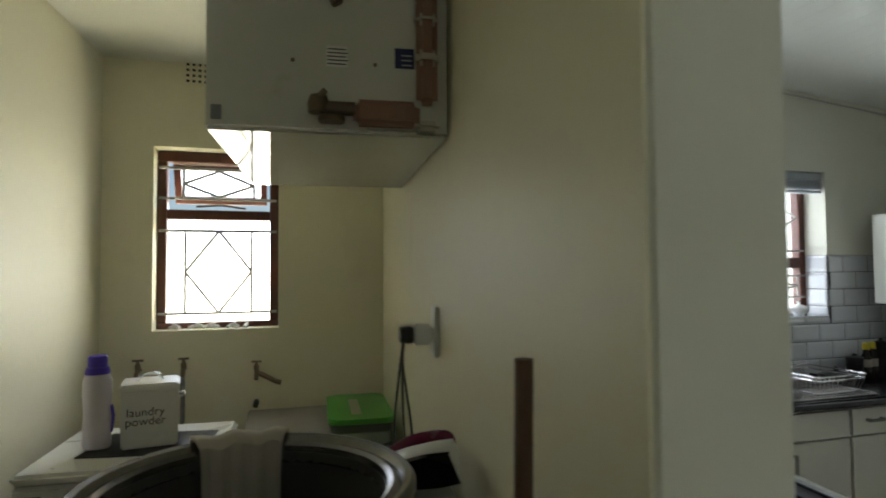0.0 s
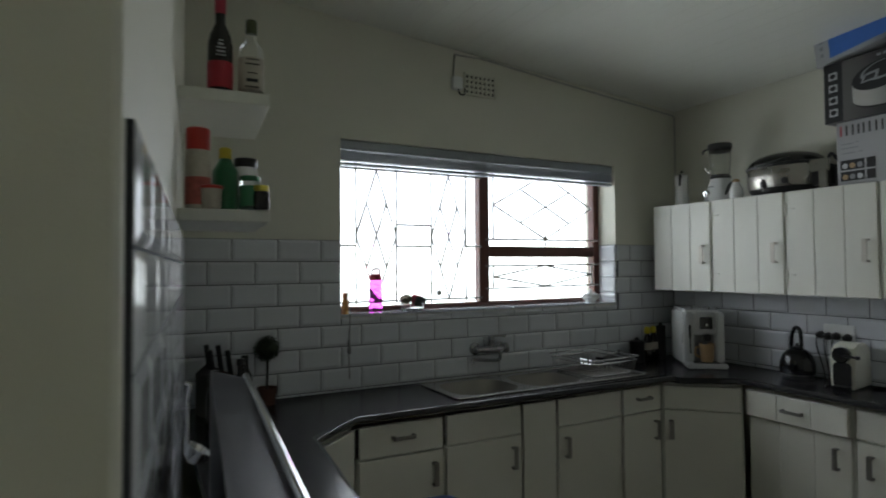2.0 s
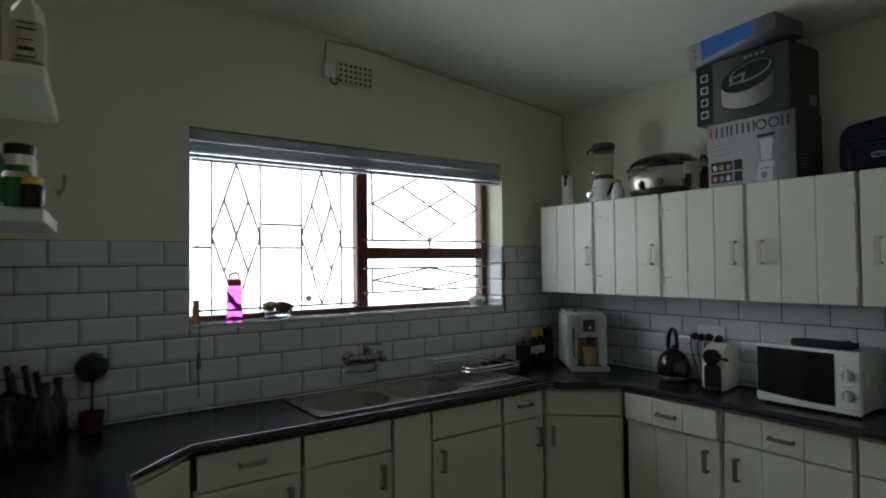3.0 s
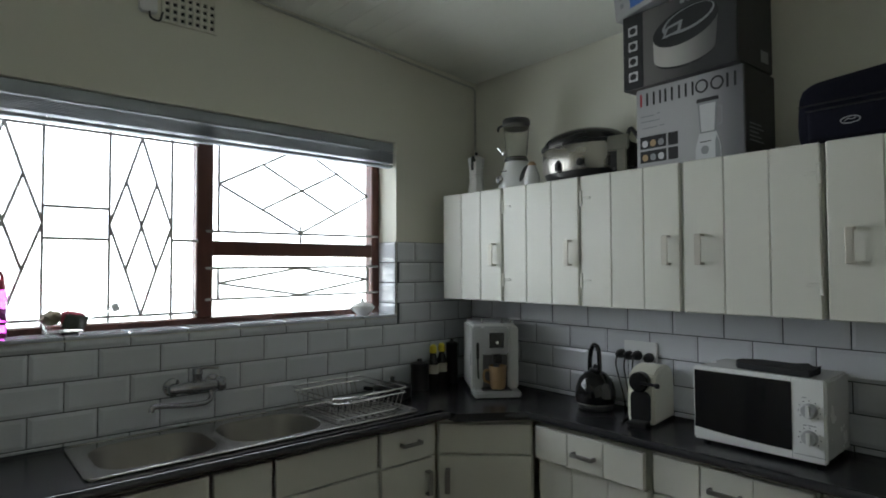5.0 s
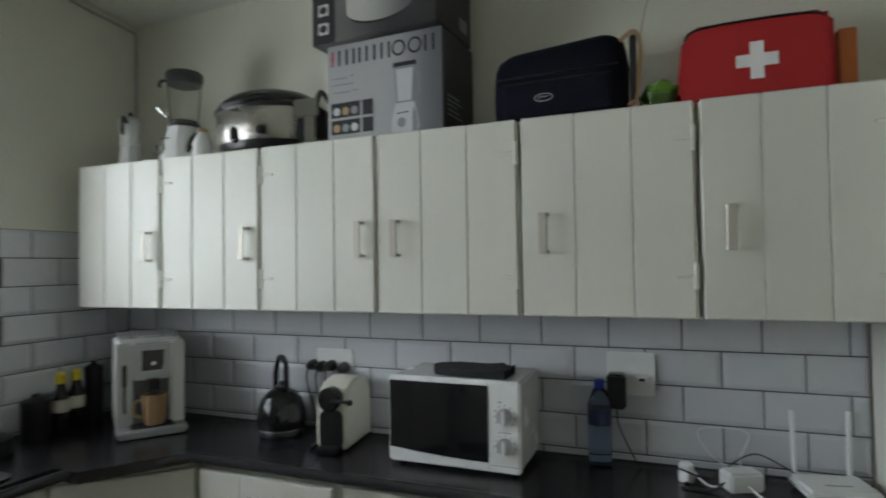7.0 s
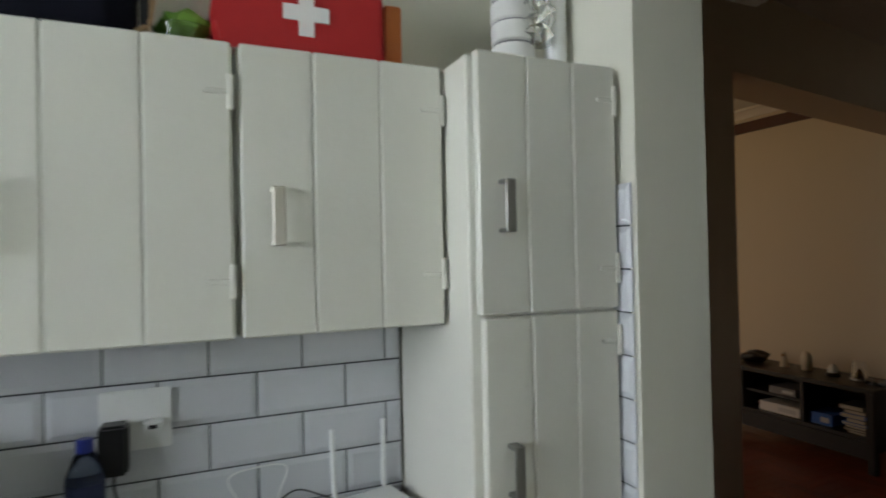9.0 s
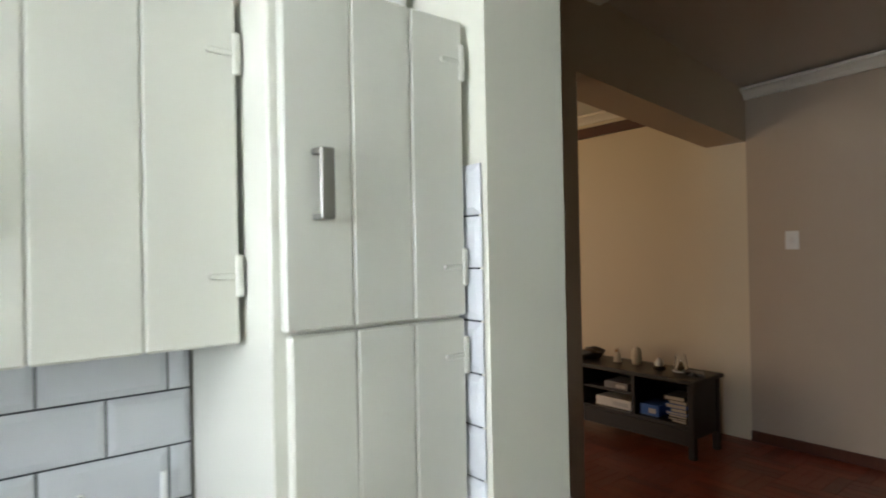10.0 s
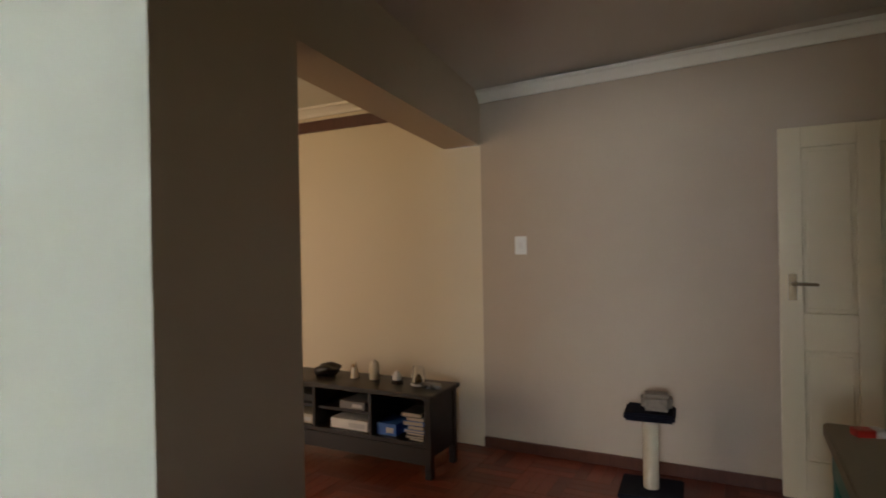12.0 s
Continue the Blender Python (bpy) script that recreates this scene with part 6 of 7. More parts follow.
for k in range(22):
    box_part("rib", (0.002, 0.398, k * 0.0135, k * 0.0135 + 0.009, 0.003, 0.006), M_BLACK, mat_, 0.0)
tn = thing("laundry_tin", WM @ pose(0.335, 0.285, 0.823, 0, 0, 12) @ Matrix.Scale(1.1, 4), "cream enamel laundry powder tin with a lid handle", "tin")
box_part("tin_body", (-0.085, 0.085, -0.075, 0.075, 0.0, 0.19), M_WHITE_ENAMEL, tn, 0.006)
lid = box_part("tin_lid", (-0.089, 0.089, -0.079, 0.079, 0.185, 0.207), M_WHITE_ENAMEL, tn, 0.006)
tube_part("lid_handle", hung([(-0.035, 0, 0.207), (-0.02, 0, 0.228), (0.02, 0, 0.228), (0.035, 0, 0.207)]), 0.005, M_CHROME, lid)
tube_part("side_handle", hung([(0.086, -0.03, 0.15), (0.105, -0.02, 0.155), (0.105, 0.02, 0.155), (0.086, 0.03, 0.15)]), 0.004, M_CHROME, tn)
for word, z in (("laundry", 0.105), ("powder", 0.075)):
    cu = bpy.data.curves.new("lettering", "FONT")
    cu.body, cu.size, cu.extrude, cu.align_x = word, 0.038, 0.0006, "CENTER"
    tmp = new("lettering", cu)
    me = bpy.data.meshes.new_from_object(tmp.evaluated_get(bpy.context.evaluated_depsgraph_get()))
    bpy.data.objects.remove(tmp)
    me.materials.append(M_INK)
    ob = new("lettering", me)
    ob.parent = tn
    ob.matrix_local = pose(-0.012, -0.0762, z, 90)
db = thing("detergent_bottle", WM @ pose(0.165, 0.25, 0.823) @ Matrix.Scale(1.08, 4), "white detergent bottle with a purple cap", "bottle")
M_LILAC = material("milky_plastic", (0.66, 0.62, 0.70), 0.35, vary=0.04)
M_VIOLET = material("violet_cap", (0.06, 0.02, 0.42), 0.35, vary=0.05)
bm = bmesh.new()
bm_lathe(bm, [(0.040, 0), (0.044, 0.01), (0.043, 0.08), (0.040, 0.12), (0.045, 0.17), (0.044, 0.225), (0.034, 0.248), (0.033, 0.25)], 24)
for v in bm.verts:
    v.co.y *= 0.72
part("bottle_body", bm, M_LILAC, db, smooth=True)
lathe_part("collar", [(0.037, 0.245), (0.039, 0.25), (0.034, 0.268)], M_VIOLET, db)
lathe_part("cap", [(0.030, 0.268), (0.030, 0.30), (0.027, 0.306)], M_VIOLET, db)
tube_part("grip_moulding", hung([(0.042, 0.0, 0.14), (0.048, 0.004, 0.10), (0.042, 0.0, 0.05)]), 0.006, M_VIOLET, db)


def garden_tap(m, label):
    t = thing("wall_tap", m, label, "tap")
    bmt = bmesh.new()
    bm_tube(bmt, [(0, 0, 0), (0, -0.06, 0), (0, -0.085, -0.03)], 0.011, 10)
    bm_lathe(bmt, [(0.012, 0), (0.014, 0.02), (0.008, 0.035), (0.006, 0.045)], 10, (0, -0.045, 0.005))
    part("tap_body", bmt, M_BRASS, t, smooth=True)
    tube_part("tee_handle", [(-0.024, -0.045, 0.052), (0.024, -0.045, 0.052)], 0.0055, M_BRASS, t)
    return t


t1 = garden_tap(pose(0.265, LY, 0.985), "dull brass garden tap on the laundry wall")
t2 = garden_tap(pose(0.465, LY, 0.985), "dull brass garden tap with a hose on the laundry wall")
tube_part("inlet_hose", hung([(0, -0.085, -0.03), (0.002, -0.086, -0.10), (0.0, -0.08, -0.25), (-0.02, -0.05, -0.5)]), 0.011, M_GREY, t2)
t3 = garden_tap(pose(0.80, LY, 0.955, 0, 0, 0), "dull brass swivel tap over the wash trough")
tube_part("swivel_spout", [(0, -0.05, 0.0), (0.05, -0.075, -0.022), (0.095, -0.09, -0.045), (0.118, -0.095, -0.05)], 0.0125, M_BRASS, t3)
tr = thing("wash_trough", pose(0.76, 3.05, 0), "grey concrete wash trough against the laundry wall", "trough")
M_CONC = material("grey_concrete", (0.30, 0.29, 0.27), 0.7, vary=0.15, scale=8, grain=120, bump=0.3)
for b in ((0, 0.58, 0, 0.03, 0.45, 0.735), (0, 0.58, 0.75, 0.79, 0.45, 0.735), (0, 0.04, 0.03, 0.75, 0.45, 0.735), (0.54, 0.58, 0.03, 0.75, 0.45, 0.735), (0.04, 0.54, 0.03, 0.75, 0.45, 0.50)):
    box_part("trough_wall", b, M_CONC, tr, 0.004)
box_part("trough_cover", (0.0, 0.585, 0.0, 0.79, 0.736, 0.76), M_CONC, tr, 0.006)
for x in (0.06, 0.50):
    box_part("pedestal", (x, x + 0.06, 0.1, 0.7, 0.0, 0.449), M_CONC, tr, 0.006)
pb = bmesh.new()
bm_tube(pb, [(0.80, LY, 0.80), (0.80, LY - 0.03, 0.80), (0.795, LY - 0.045, 0.785)], 0.014, 10)
solid("pipe_stub", pb, M_BLACK, "short black pipe stub in the laundry wall", "pipe", smooth=True)
gb = thing("storage_box", pose(1.085, 3.06, 0.761, 0, 0, -4), "clear plastic storage box with a bright green lid", "storage box")
M_GREENLID = material("green_lid", (0.07, 0.32, 0.04), 0.35, vary=0.06)
M_TUB = clear("cloudy_plastic", (0.75, 0.88, 0.70), 0.25)
bm = bmesh.new()
bm_prism(bm, rounded(0.012, 0.252, 0.012, 0.47, 0.03), 0.002, 0.088)
part("box_tub", bm, M_TUB, gb)
bm = bmesh.new()
bm_prism(bm, rounded(0.0, 0.264, 0.0, 0.482, 0.035), 0.088, 0.110)
bmesh.ops.bevel(bm, geom=[e for e in bm.edges if abs(e.verts[0].co.z - e.verts[1].co.z) < 1e-5], offset=0.006, segments=2, affect="EDGES")
lidg = part("box_lid", bm, M_GREENLID, gb, "bright green lid")
box_part("paper_label", (0.095, 0.135, 0.08, 0.36, 0.1105, 0.1115), M_LABEL, lidg, 0.0)
bm = bmesh.new()
bm_prism(bm, rounded(0.025, 0.24, 0.025, 0.45, 0.02), 0.004, 0.05)
part("folded_contents", bm, M_CHINA, gb)

M_GREYSTEEL = material("dark_steel", (0.22, 0.22, 0.23), 0.25, 1.0, vary=0.1)
drum = thing("black_tub", pose(0.838, 1.71, 0), "large round black tub with a bright metal rim", "tub")
lathe_part("tub_wall", [(0.20, 0.0), (0.21, 0.02), (0.249, 1.11), (0.210, 1.11), (0.18, 0.10), (0.05, 0.06)], material("matt_black_rubber", (0.045, 0.045, 0.043), 0.6, vary=0.2), drum, n=48)
lathe_part("metal_rim", [(0.251, 1.10), (0.258, 1.112), (0.258, 1.126), (0.250, 1.135), (0.240, 1.132), (0.234, 1.122), (0.222, 1.126), (0.213, 1.121), (0.209, 1.09)], M_GREYSTEEL, drum, n=56, label="bright rolled metal rim", capped=False)
# towel folded over the rim
bm = bmesh.new()
cols = 16
grid = []
prof = [(0.175, 0.72), (0.188, 0.95), (0.196, 1.08), (0.207, 1.130), (0.232, 1.143), (0.258, 1.143), (0.268, 1.118), (0.270, 0.90), (0.262, 0.70)]
for i in range(len(prof) * 3 - 2):
    k, f = divmod(i, 3)
    a = prof[k]
    b = prof[min(k + 1, len(prof) - 1)]
    r, z = a[0] + (b[0] - a[0]) * f / 3, a[1] + (b[1] - a[1]) * f / 3
    line = []
    for j in range(cols + 1):
        ang = radians(75 + 41 * j / cols)
        wob = 0.004 * math.sin(j * 1.7 + z * 9) + 0.003 * noise.noise(Vector((j * 0.4, z * 8, 0)))
        line.append(bm.verts.new(((r + wob) * math.cos(ang), (r + wob) * math.sin(ang), z + 0.004 * math.sin(j * 0.9))))
    grid.append(line)
for a, b in zip(grid, grid[1:]):
    for j in range(cols):
        bm.faces.new((a[j], a[j + 1], b[j + 1], b[j]))
bmesh.ops.recalc_face_normals(bm, faces=bm.faces[:])
bmesh.ops.solidify(bm, geom=bm.faces[:], thickness=0.005)
M_TOWEL = material("taupe_towelling", (0.46, 0.425, 0.37), 0.95, vary=0.15, scale=10, grain=350, bump=0.8)
solid("hand_towel", bm, M_TOWEL, "taupe towel hung over the tub rim", "towel", pose(0.838, 1.71, 0), smooth=True)

crate = thing("laundry_crate", pose(1.155, 2.06, 0, 0, 0, -5), "dark plastic crate under the iron", "crate")
box_part("crate_wall", (-0.10, 0.10, -0.16, 0.16, 0.0, 0.955), M_BLACK, crate, 0.01)
box_part("crate_rim", (-0.108, 0.108, -0.168, 0.168, 0.955, 0.97), M_BLACK, crate, 0.005)
up_, tip_ = Vector((0.30, 0.78, 0.52)).normalized(), Vector((-0.66, 0.60, -0.05))
tip_ = (tip_ - up_ * tip_.dot(up_)).normalized()
lie = Matrix((up_.cross(tip_), up_, tip_)).transposed().to_4x4()
lie = lie @ Matrix.Scale(0.80, 4)
lie.translation = Vector((1.232, 1.90, 1.045))
ir = thing("steam_iron", lie, "white and plum steam iron lying tilted on the crate", "iron")
M_PLUM = material("plum_plastic", (0.16, 0.015, 0.06), 0.25, vary=0.08)
bm = bmesh.new()
bm_prism(bm, [(-0.055, 0.0), (0.055, 0.0), (0.06, 0.06), (0.05, 0.15), (0.025, 0.22), (0.0, 0.255), (-0.025, 0.22), (-0.05, 0.15), (-0.06, 0.06)], -0.012, 0.0, pose(0, 0, 0, 90).to_3x3())
part("soleplate", bm, M_GLOSSBLACK, ir, "dark soleplate")
bm = bmesh.new()
rings = []
for w, y in ((1.0, 0.0), (0.96, 0.03), (0.80, 0.06), (0.55, 0.075)):
    rings.append([bm.verts.new((x * w, y + 0.001, z * (0.6 + 0.4 * w))) for x, z in [(-0.055, 0.0), (0.055, 0.0), (0.06, 0.06), (0.05, 0.15), (0.025, 0.22), (0.0, 0.252), (-0.025, 0.22), (-0.05, 0.15), (-0.06, 0.06)]])
for a, b in zip(rings, rings[1:]):
    for i in range(9):
        bm.faces.new((a[i], a[(i + 1) % 9], b[(i + 1) % 9], b[i]))
bm.faces.new(rings[0][::-1])
bm.faces.new(rings[-1])
part("iron_shell", bm, M_WHITE, ir, smooth=True)
tube_part("grip", hung([(0, 0.06, 0.02), (0, 0.115, 0.03), (0, 0.122, 0.12), (0, 0.09, 0.19), (0, 0.05, 0.21)]), 0.017, M_PLUM, ir, 12)
lathe_part("spray_knob", [(0.012, 0), (0.012, 0.012), (0.006, 0.016)], M_REDCAN, ir, (0, 0.06, 0.225), 12)

ls = thing("wall_socket", WEST @ pose(-0.1625, 1.08, 1.285), "white wall socket with stacked plugs in the laundry", "socket")
box_part("plate", (-0.012, 0.0, -0.04, 0.04, -0.07, 0.07), M_WHITE, ls, 0.004)
adp = thing("plug_adapter", WEST @ pose(-0.175, 1.10, 1.275), "grey plug adapter with two cords hanging", "adapter")
box_part("adapter_body", (-0.055, 0.0, -0.024, 0.024, -0.028, 0.028), M_WHITE, adp, 0.008)
for k, s in enumerate((-1, 1)):
    lathe_part("plug_body", [(0.022, 0), (0.024, 0.01), (0.02, 0.035)], M_NICKEL if k else M_BLACK, adp, (-0.055, s * 0.013, 0.0), 14, turn=pose(0, 0, 0, 0, -90, 0).to_3x3())
    for lean in ((-0.024,) if k else (0.030, 0.004)):
        tube_part("flex", hung([(-0.08, s * 0.013, -0.012), (-0.084 - lean * 0.3, s * 0.02, -0.10), (-0.078 - lean, s * 0.03, -0.26), (-0.066 - lean * 0.8, -0.03 + s * 0.04, -0.40), (-0.03, -0.05 + s * 0.045, -0.47)]), 0.0034, M_DARKGREY, adp, 8)
brm = thing("broom", pose(1.163, 1.405, 0), "brown wooden broom standing against the partition", "broom")
M_STICK = wood("brown_stick", (0.05, 0.025, 0.014), (0.13, 0.07, 0.04), 0.5, island=0)
tube_part("broom_stick", [(-0.02, 0.005, 0.10), (-0.01, 0.002, 0.7), (0.0, 0.0, 1.33), (0.0, 0.0, 1.345)], 0.0115, M_STICK, brm, 14)
box_part("broom_head", (-0.15, 0.11, -0.02, 0.03, 0.06, 0.11), M_STICK, brm, 0.008)
box_part("bristles", (-0.145, 0.105, -0.015, 0.025, 0.0, 0.06), M_TAN, brm, 0.002)
for k in range(5):
    pgp = thing("clothes_peg", pose(0.41 + 0.085 * k + 0.02 * (k % 2), 3.90, LZ0, 0, 0, 35 * k - 50), "white plastic clip lying on the window sill", "clip", "clips on the laundry sill")
    tube_part("clip_arm", hung([(-0.045, 0, 0.008), (-0.01, 0.008, 0.016), (0.04, 0.0, 0.010)]), 0.008, M_WHITE, pgp)
    tube_part("clip_arm", hung([(-0.03, 0.014, 0.008), (0.0, -0.004, 0.026), (0.03, 0.012, 0.012)]), 0.006, M_WHITE, pgp)


# ---- dining room ----
def cornice(name, m, length, label):
    bmc = bmesh.new()
    bm_prism(bmc, [(0, 0), (0.02, 0), (0.03, 0.022), (0.062, 0.05), (0.08, 0.055), (0.08, 0.075), (0, 0.075)], 0, length, pose(0, 0, 0, 90).to_3x3())
    return setting(name, bmc, M_CORNICE, label, "cornice", m)


# the profile's depth lies along local x and its run along local -y
co = cornice("cornice_dining", Matrix.Identity(4), 5.0, "white plaster cornice along the dining room wall")
co.matrix_world = Matrix.Translation((5.30, DY, 2.425)) @ Matrix(((0, 1, 0, 0), (1, 0, 0, 0), (0, -0.06, 1, 0), (0, 0, 0, 1)))
cornice("cornice_living", Matrix.Translation((9.0, DY - 0.07, 2.525)) @ Matrix(((0, 1, 0, 0), (1, 0, 0, 0), (0, 0, 1, 0), (0, 0, 0, 1))), 3.4, "white plaster cornice in the living room")
setting("timber_band", boxes((5.60, 8.8, DY - 0.07, DY - 0.04, 2.40, 2.49), bevel=0.004), M_SKIRT, "dark timber band under the living room cornice", "trim")
setting("baseboard", boxes((-2.2, 5.30, DY, DY + 0.018, 0, 0.075), bevel=0.004), M_SKIRT, "dark stained timber skirting board", "skirting")
dr = thing("door_1", pose(0, 0, 0), "cream painted panelled door standing open against the wall", "door")
tagged(dr, kind="structure")
d0, d1, dy = 2.675, 3.487, DY + 0.045
for b in ((d0, d0 + 0.11, 0.01, 2.03), (d1 - 0.11, d1, 0.01, 2.03), (3.03, 3.13, 0.01, 2.03), (d0 + 0.11, 3.03, 1.92, 2.03), (3.13, d1 - 0.11, 1.92, 2.03), (d0 + 0.11, 3.03, 0.82, 1.02), (3.13, d1 - 0.11, 0.82, 1.02), (d0 + 0.11, 3.03, 0.01, 0.22), (3.13, d1 - 0.11, 0.01, 0.22)):
    part("door_rail", boxes((b[0], b[1], dy, dy + 0.04, b[2], b[3]), bevel=0.003), M_DOOR, dr)
for x0, x1 in ((d0 + 0.11, 3.03), (3.13, d1 - 0.11)):
    for z0, z1 in ((0.22, 0.82), (1.02, 1.92)):
        part("door_panel", boxes((x0, x1, dy + 0.010, dy + 0.026, z0, z1), (x0 + 0.025, x1 - 0.025, dy + 0.026, dy + 0.034, z0 + 0.025, z1 - 0.025), bevel=0.005), M_DOOR, dr)
M_OLDBRASS = material("old_brass", (0.22, 0.16, 0.09), 0.35, 0.9, vary=0.1)
hd = box_part("door_handle", (3.405, 3.445, dy + 0.04, dy + 0.046, 1.09, 1.235), M_OLDBRASS, dr, 0.003, "old brass lever handle and plate")
tube_part("lever", hung([(3.425, dy + 0.045, 1.182), (3.425, dy + 0.085, 1.182), (3.395, dy + 0.09, 1.182), (3.31, dy + 0.085, 1.178)]), 0.009, M_OLDBRASS, hd)
sw = thing("light_switch", pose(5.01, DY, 1.418), "white light switch plate on the dining wall", "switch")
box_part("plate", (-0.042, 0.042, 0.0, 0.010, -0.062, 0.062), M_WHITE, sw, 0.003)
box_part("rocker", (-0.014, 0.014, 0.010, 0.015, -0.022, 0.022), M_CHINA, sw, 0.002)

ct = thing("cat_scratching_post", pose(4.145, -2.86, 0, 0, 0, 4), "cream sisal cat post with a dark platform", "cat post")
box_part("base_board", (-0.17, 0.17, -0.16, 0.16, 0.0, 0.03), M_NAVY, ct, 0.008)
lathe_part("sisal_post", [(0.042 + 0.0015 * (i % 2), 0.03 + i * 0.0095) for i in range(42)], material("cream_sisal", (0.55, 0.47, 0.34), 0.85, vary=0.1, grain=200, bump=0.5), ct, n=20)
box_part("platform", (-0.135, 0.135, -0.125, 0.125, 0.43, 0.475), M_NAVY, ct, 0.012)
bm = bmesh.new()
bm_box(bm, -0.085, 0.085, -0.07, 0.07, 0, 0.095, bevel=0.025, seg=3)
bmesh.ops.subdivide_edges(bm, edges=bm.edges[:], cuts=2, use_grid_fill=True)
for v in bm.verts:
    v.co += Vector((noise.noise(v.co * 14), noise.noise(v.co * 14 + Vector((4, 0, 0))), noise.noise(v.co * 14 + Vector((0, 4, 0))) if v.co.z > 0.02 else 0)) * 0.008
solid("folded_blanket", bm, material("patterned_taupe_cloth", (0.24, 0.20, 0.16), 0.9, vary=0.45, scale=30, grain=200, bump=0.5), "folded patterned blanket on the cat platform", "blanket", pose(4.11, -2.86, 0.475, 0, 0, 6), smooth=True)

tv = thing("tv_stand", pose(5.355, -2.83, 0), "low dark wooden stand with open shelves", "tv stand")
W, Dp, H = 1.35, 0.36, 0.52
box_part("stand_top", (-0.02, W + 0.02, -0.015, Dp + 0.02, H - 0.028, H), M_DARKWOOD, tv, 0.005)
box_part("lower_shelf", (0.03, W - 0.03, 0.01, Dp - 0.01, 0.19, 0.215), M_DARKWOOD, tv, 0.003)
box_part("middle_shelf", (0.47, W - 0.03, 0.01, Dp - 0.04, 0.335, 0.353), M_DARKWOOD, tv, 0.003)
box_part("apron", (0.03, W - 0.03, Dp - 0.02, Dp, 0.085, 0.19), M_DARKWOOD, tv, 0.003)
for x in (0.0, W - 0.045):
    for y in (0.0, Dp - 0.045):
        box_part("leg", (x, x + 0.045, y, y + 0.045, 0.0, H - 0.029), M_DARKWOOD, tv, 0.004)
for x in (0.44, 0.90):
    box_part("divider", (x, x + 0.025, 0.01, Dp - 0.01, 0.216, H - 0.029), M_DARKWOOD, tv, 0.003)
box_part("side_panel", (0.008, 0.028, 0.045, Dp - 0.045, 0.13, H - 0.029), M_DARKWOOD, tv, 0.002)
box_part("back_panel", (0.04, W - 0.04, 0.0, 0.01, 0.14, H - 0.03), M_BLACK, tv, 0.0)
# cover and page colours kept dull to hold the shade inside the stand
BOOK_TONES = [M_DARKGREY, M_LABEL, M_INKBLUE, M_TAN, M_INKGREY, M_CARD_DARK, M_INKRED]
random.seed(4)
for sx, n0, z0 in ((0.06, 8, 0.216),):
    z = z0
    for k in range(n0):
        t = random.uniform(0.014, 0.028)
        w = random.uniform(0.10, 0.15)
        bk = thing("book", pose(5.355 + sx + random.uniform(0, 0.02), -2.83 + Dp - 0.03, z, 0, 0, random.uniform(-4, 4)), "book lying in a stack on the stand shelf", "book", "books in the stand")
        box_part("book_cover", (0, w, -0.18, 0, 0, t), random.choice(BOOK_TONES), bk, 0.001)
        box_part("page_block", (0.003, w - 0.003, -0.178, 0.0006, 0.003, t - 0.003), M_LABEL, bk, 0.0)
        z += t + 0.0005
for x, w, h, mt in ((0.28, 0.15, 0.075, M_INKBLUE), (0.50, 0.30, 0.065, M_CHINA), (0.52, 0.2, 0.05, M_GREY), (0.95, 0.30, 0.06, M_LABEL)):
    zz = 0.216 if h > 0.055 else 0.354
    gm = thing("game_box", pose(5.355 + x, -2.83 + Dp - 0.05, zz), "flat cardboard box lying in the stand", "box", "boxes in the stand")
    box_part("box_body", (0, min(w, 0.42), -0.2, 0, 0, h), mt, gm, 0.002)
    box_part("box_label", (0.02, w * 0.5, -0.0005, 0.0008, h * 0.25, h * 0.7), M_INKPALE, gm, 0.0)
spk = thing("set_top_box", pose(5.355 + 0.95, -2.83 + 0.08, 0.354), "black set-top box on the stand shelf", "set-top box")
box_part("casing", (0, 0.26, 0, 0.18, 0, 0.045), M_BLACK, spk, 0.004)
M_ORN = material("cream_porcelain", (0.66, 0.60, 0.48), 0.2, vary=0.05)
def ornament(x, y, kind, label):
    o = thing("ornament", pose(5.355 + x, -2.83 + y, H), label, "ornament", "ornaments on the stand")
    return o
o = ornament(0.72, 0.14, 0, "small white bell-shaped ornament")
lathe_part("bell", [(0.032, 0), (0.030, 0.01), (0.022, 0.06), (0.014, 0.075), (0.016, 0.09), (0.006, 0.105)], M_ORN, o)
lathe_part("bow", [(0.012, 0), (0.014, 0.01), (0.008, 0.02)], M_TAN, o, (0, 0.012, 0.075), 10)
o = ornament(0.56, 0.13, 0, "white lidded porcelain jar")
lathe_part("jar", [(0.032, 0), (0.036, 0.01), (0.037, 0.09), (0.028, 0.108)], M_ORN, o)
lathe_part("lid", [(0.03, 0.108), (0.026, 0.12), (0.008, 0.13), (0.006, 0.135)], M_ORN, o)
o = ornament(0.36, 0.16, 0, "small white round ornament on a dark base")
lathe_part("base", [(0.042, 0), (0.044, 0.01), (0.036, 0.022)], M_DARKWOOD, o)
lathe_part("dome", [(0.03, 0.022), (0.032, 0.035), (0.024, 0.06), (0.010, 0.078)], M_CHINA, o)
o = ornament(0.20, 0.15, 0, "clear glass dome with a golden figure")
lathe_part("saucer", [(0.05, 0), (0.056, 0.008), (0.05, 0.012)], M_CHINA, o)
lathe_part("gold_figure", [(0.02, 0.012), (0.026, 0.03), (0.016, 0.055), (0.008, 0.07)], M_OLDBRASS, o)
lathe_part("glass", [(0.044, 0.012), (0.046, 0.02), (0.04, 0.085), (0.034, 0.12), (0.031, 0.12), (0.036, 0.08), (0.042, 0.02)], M_JARGLASS, o)
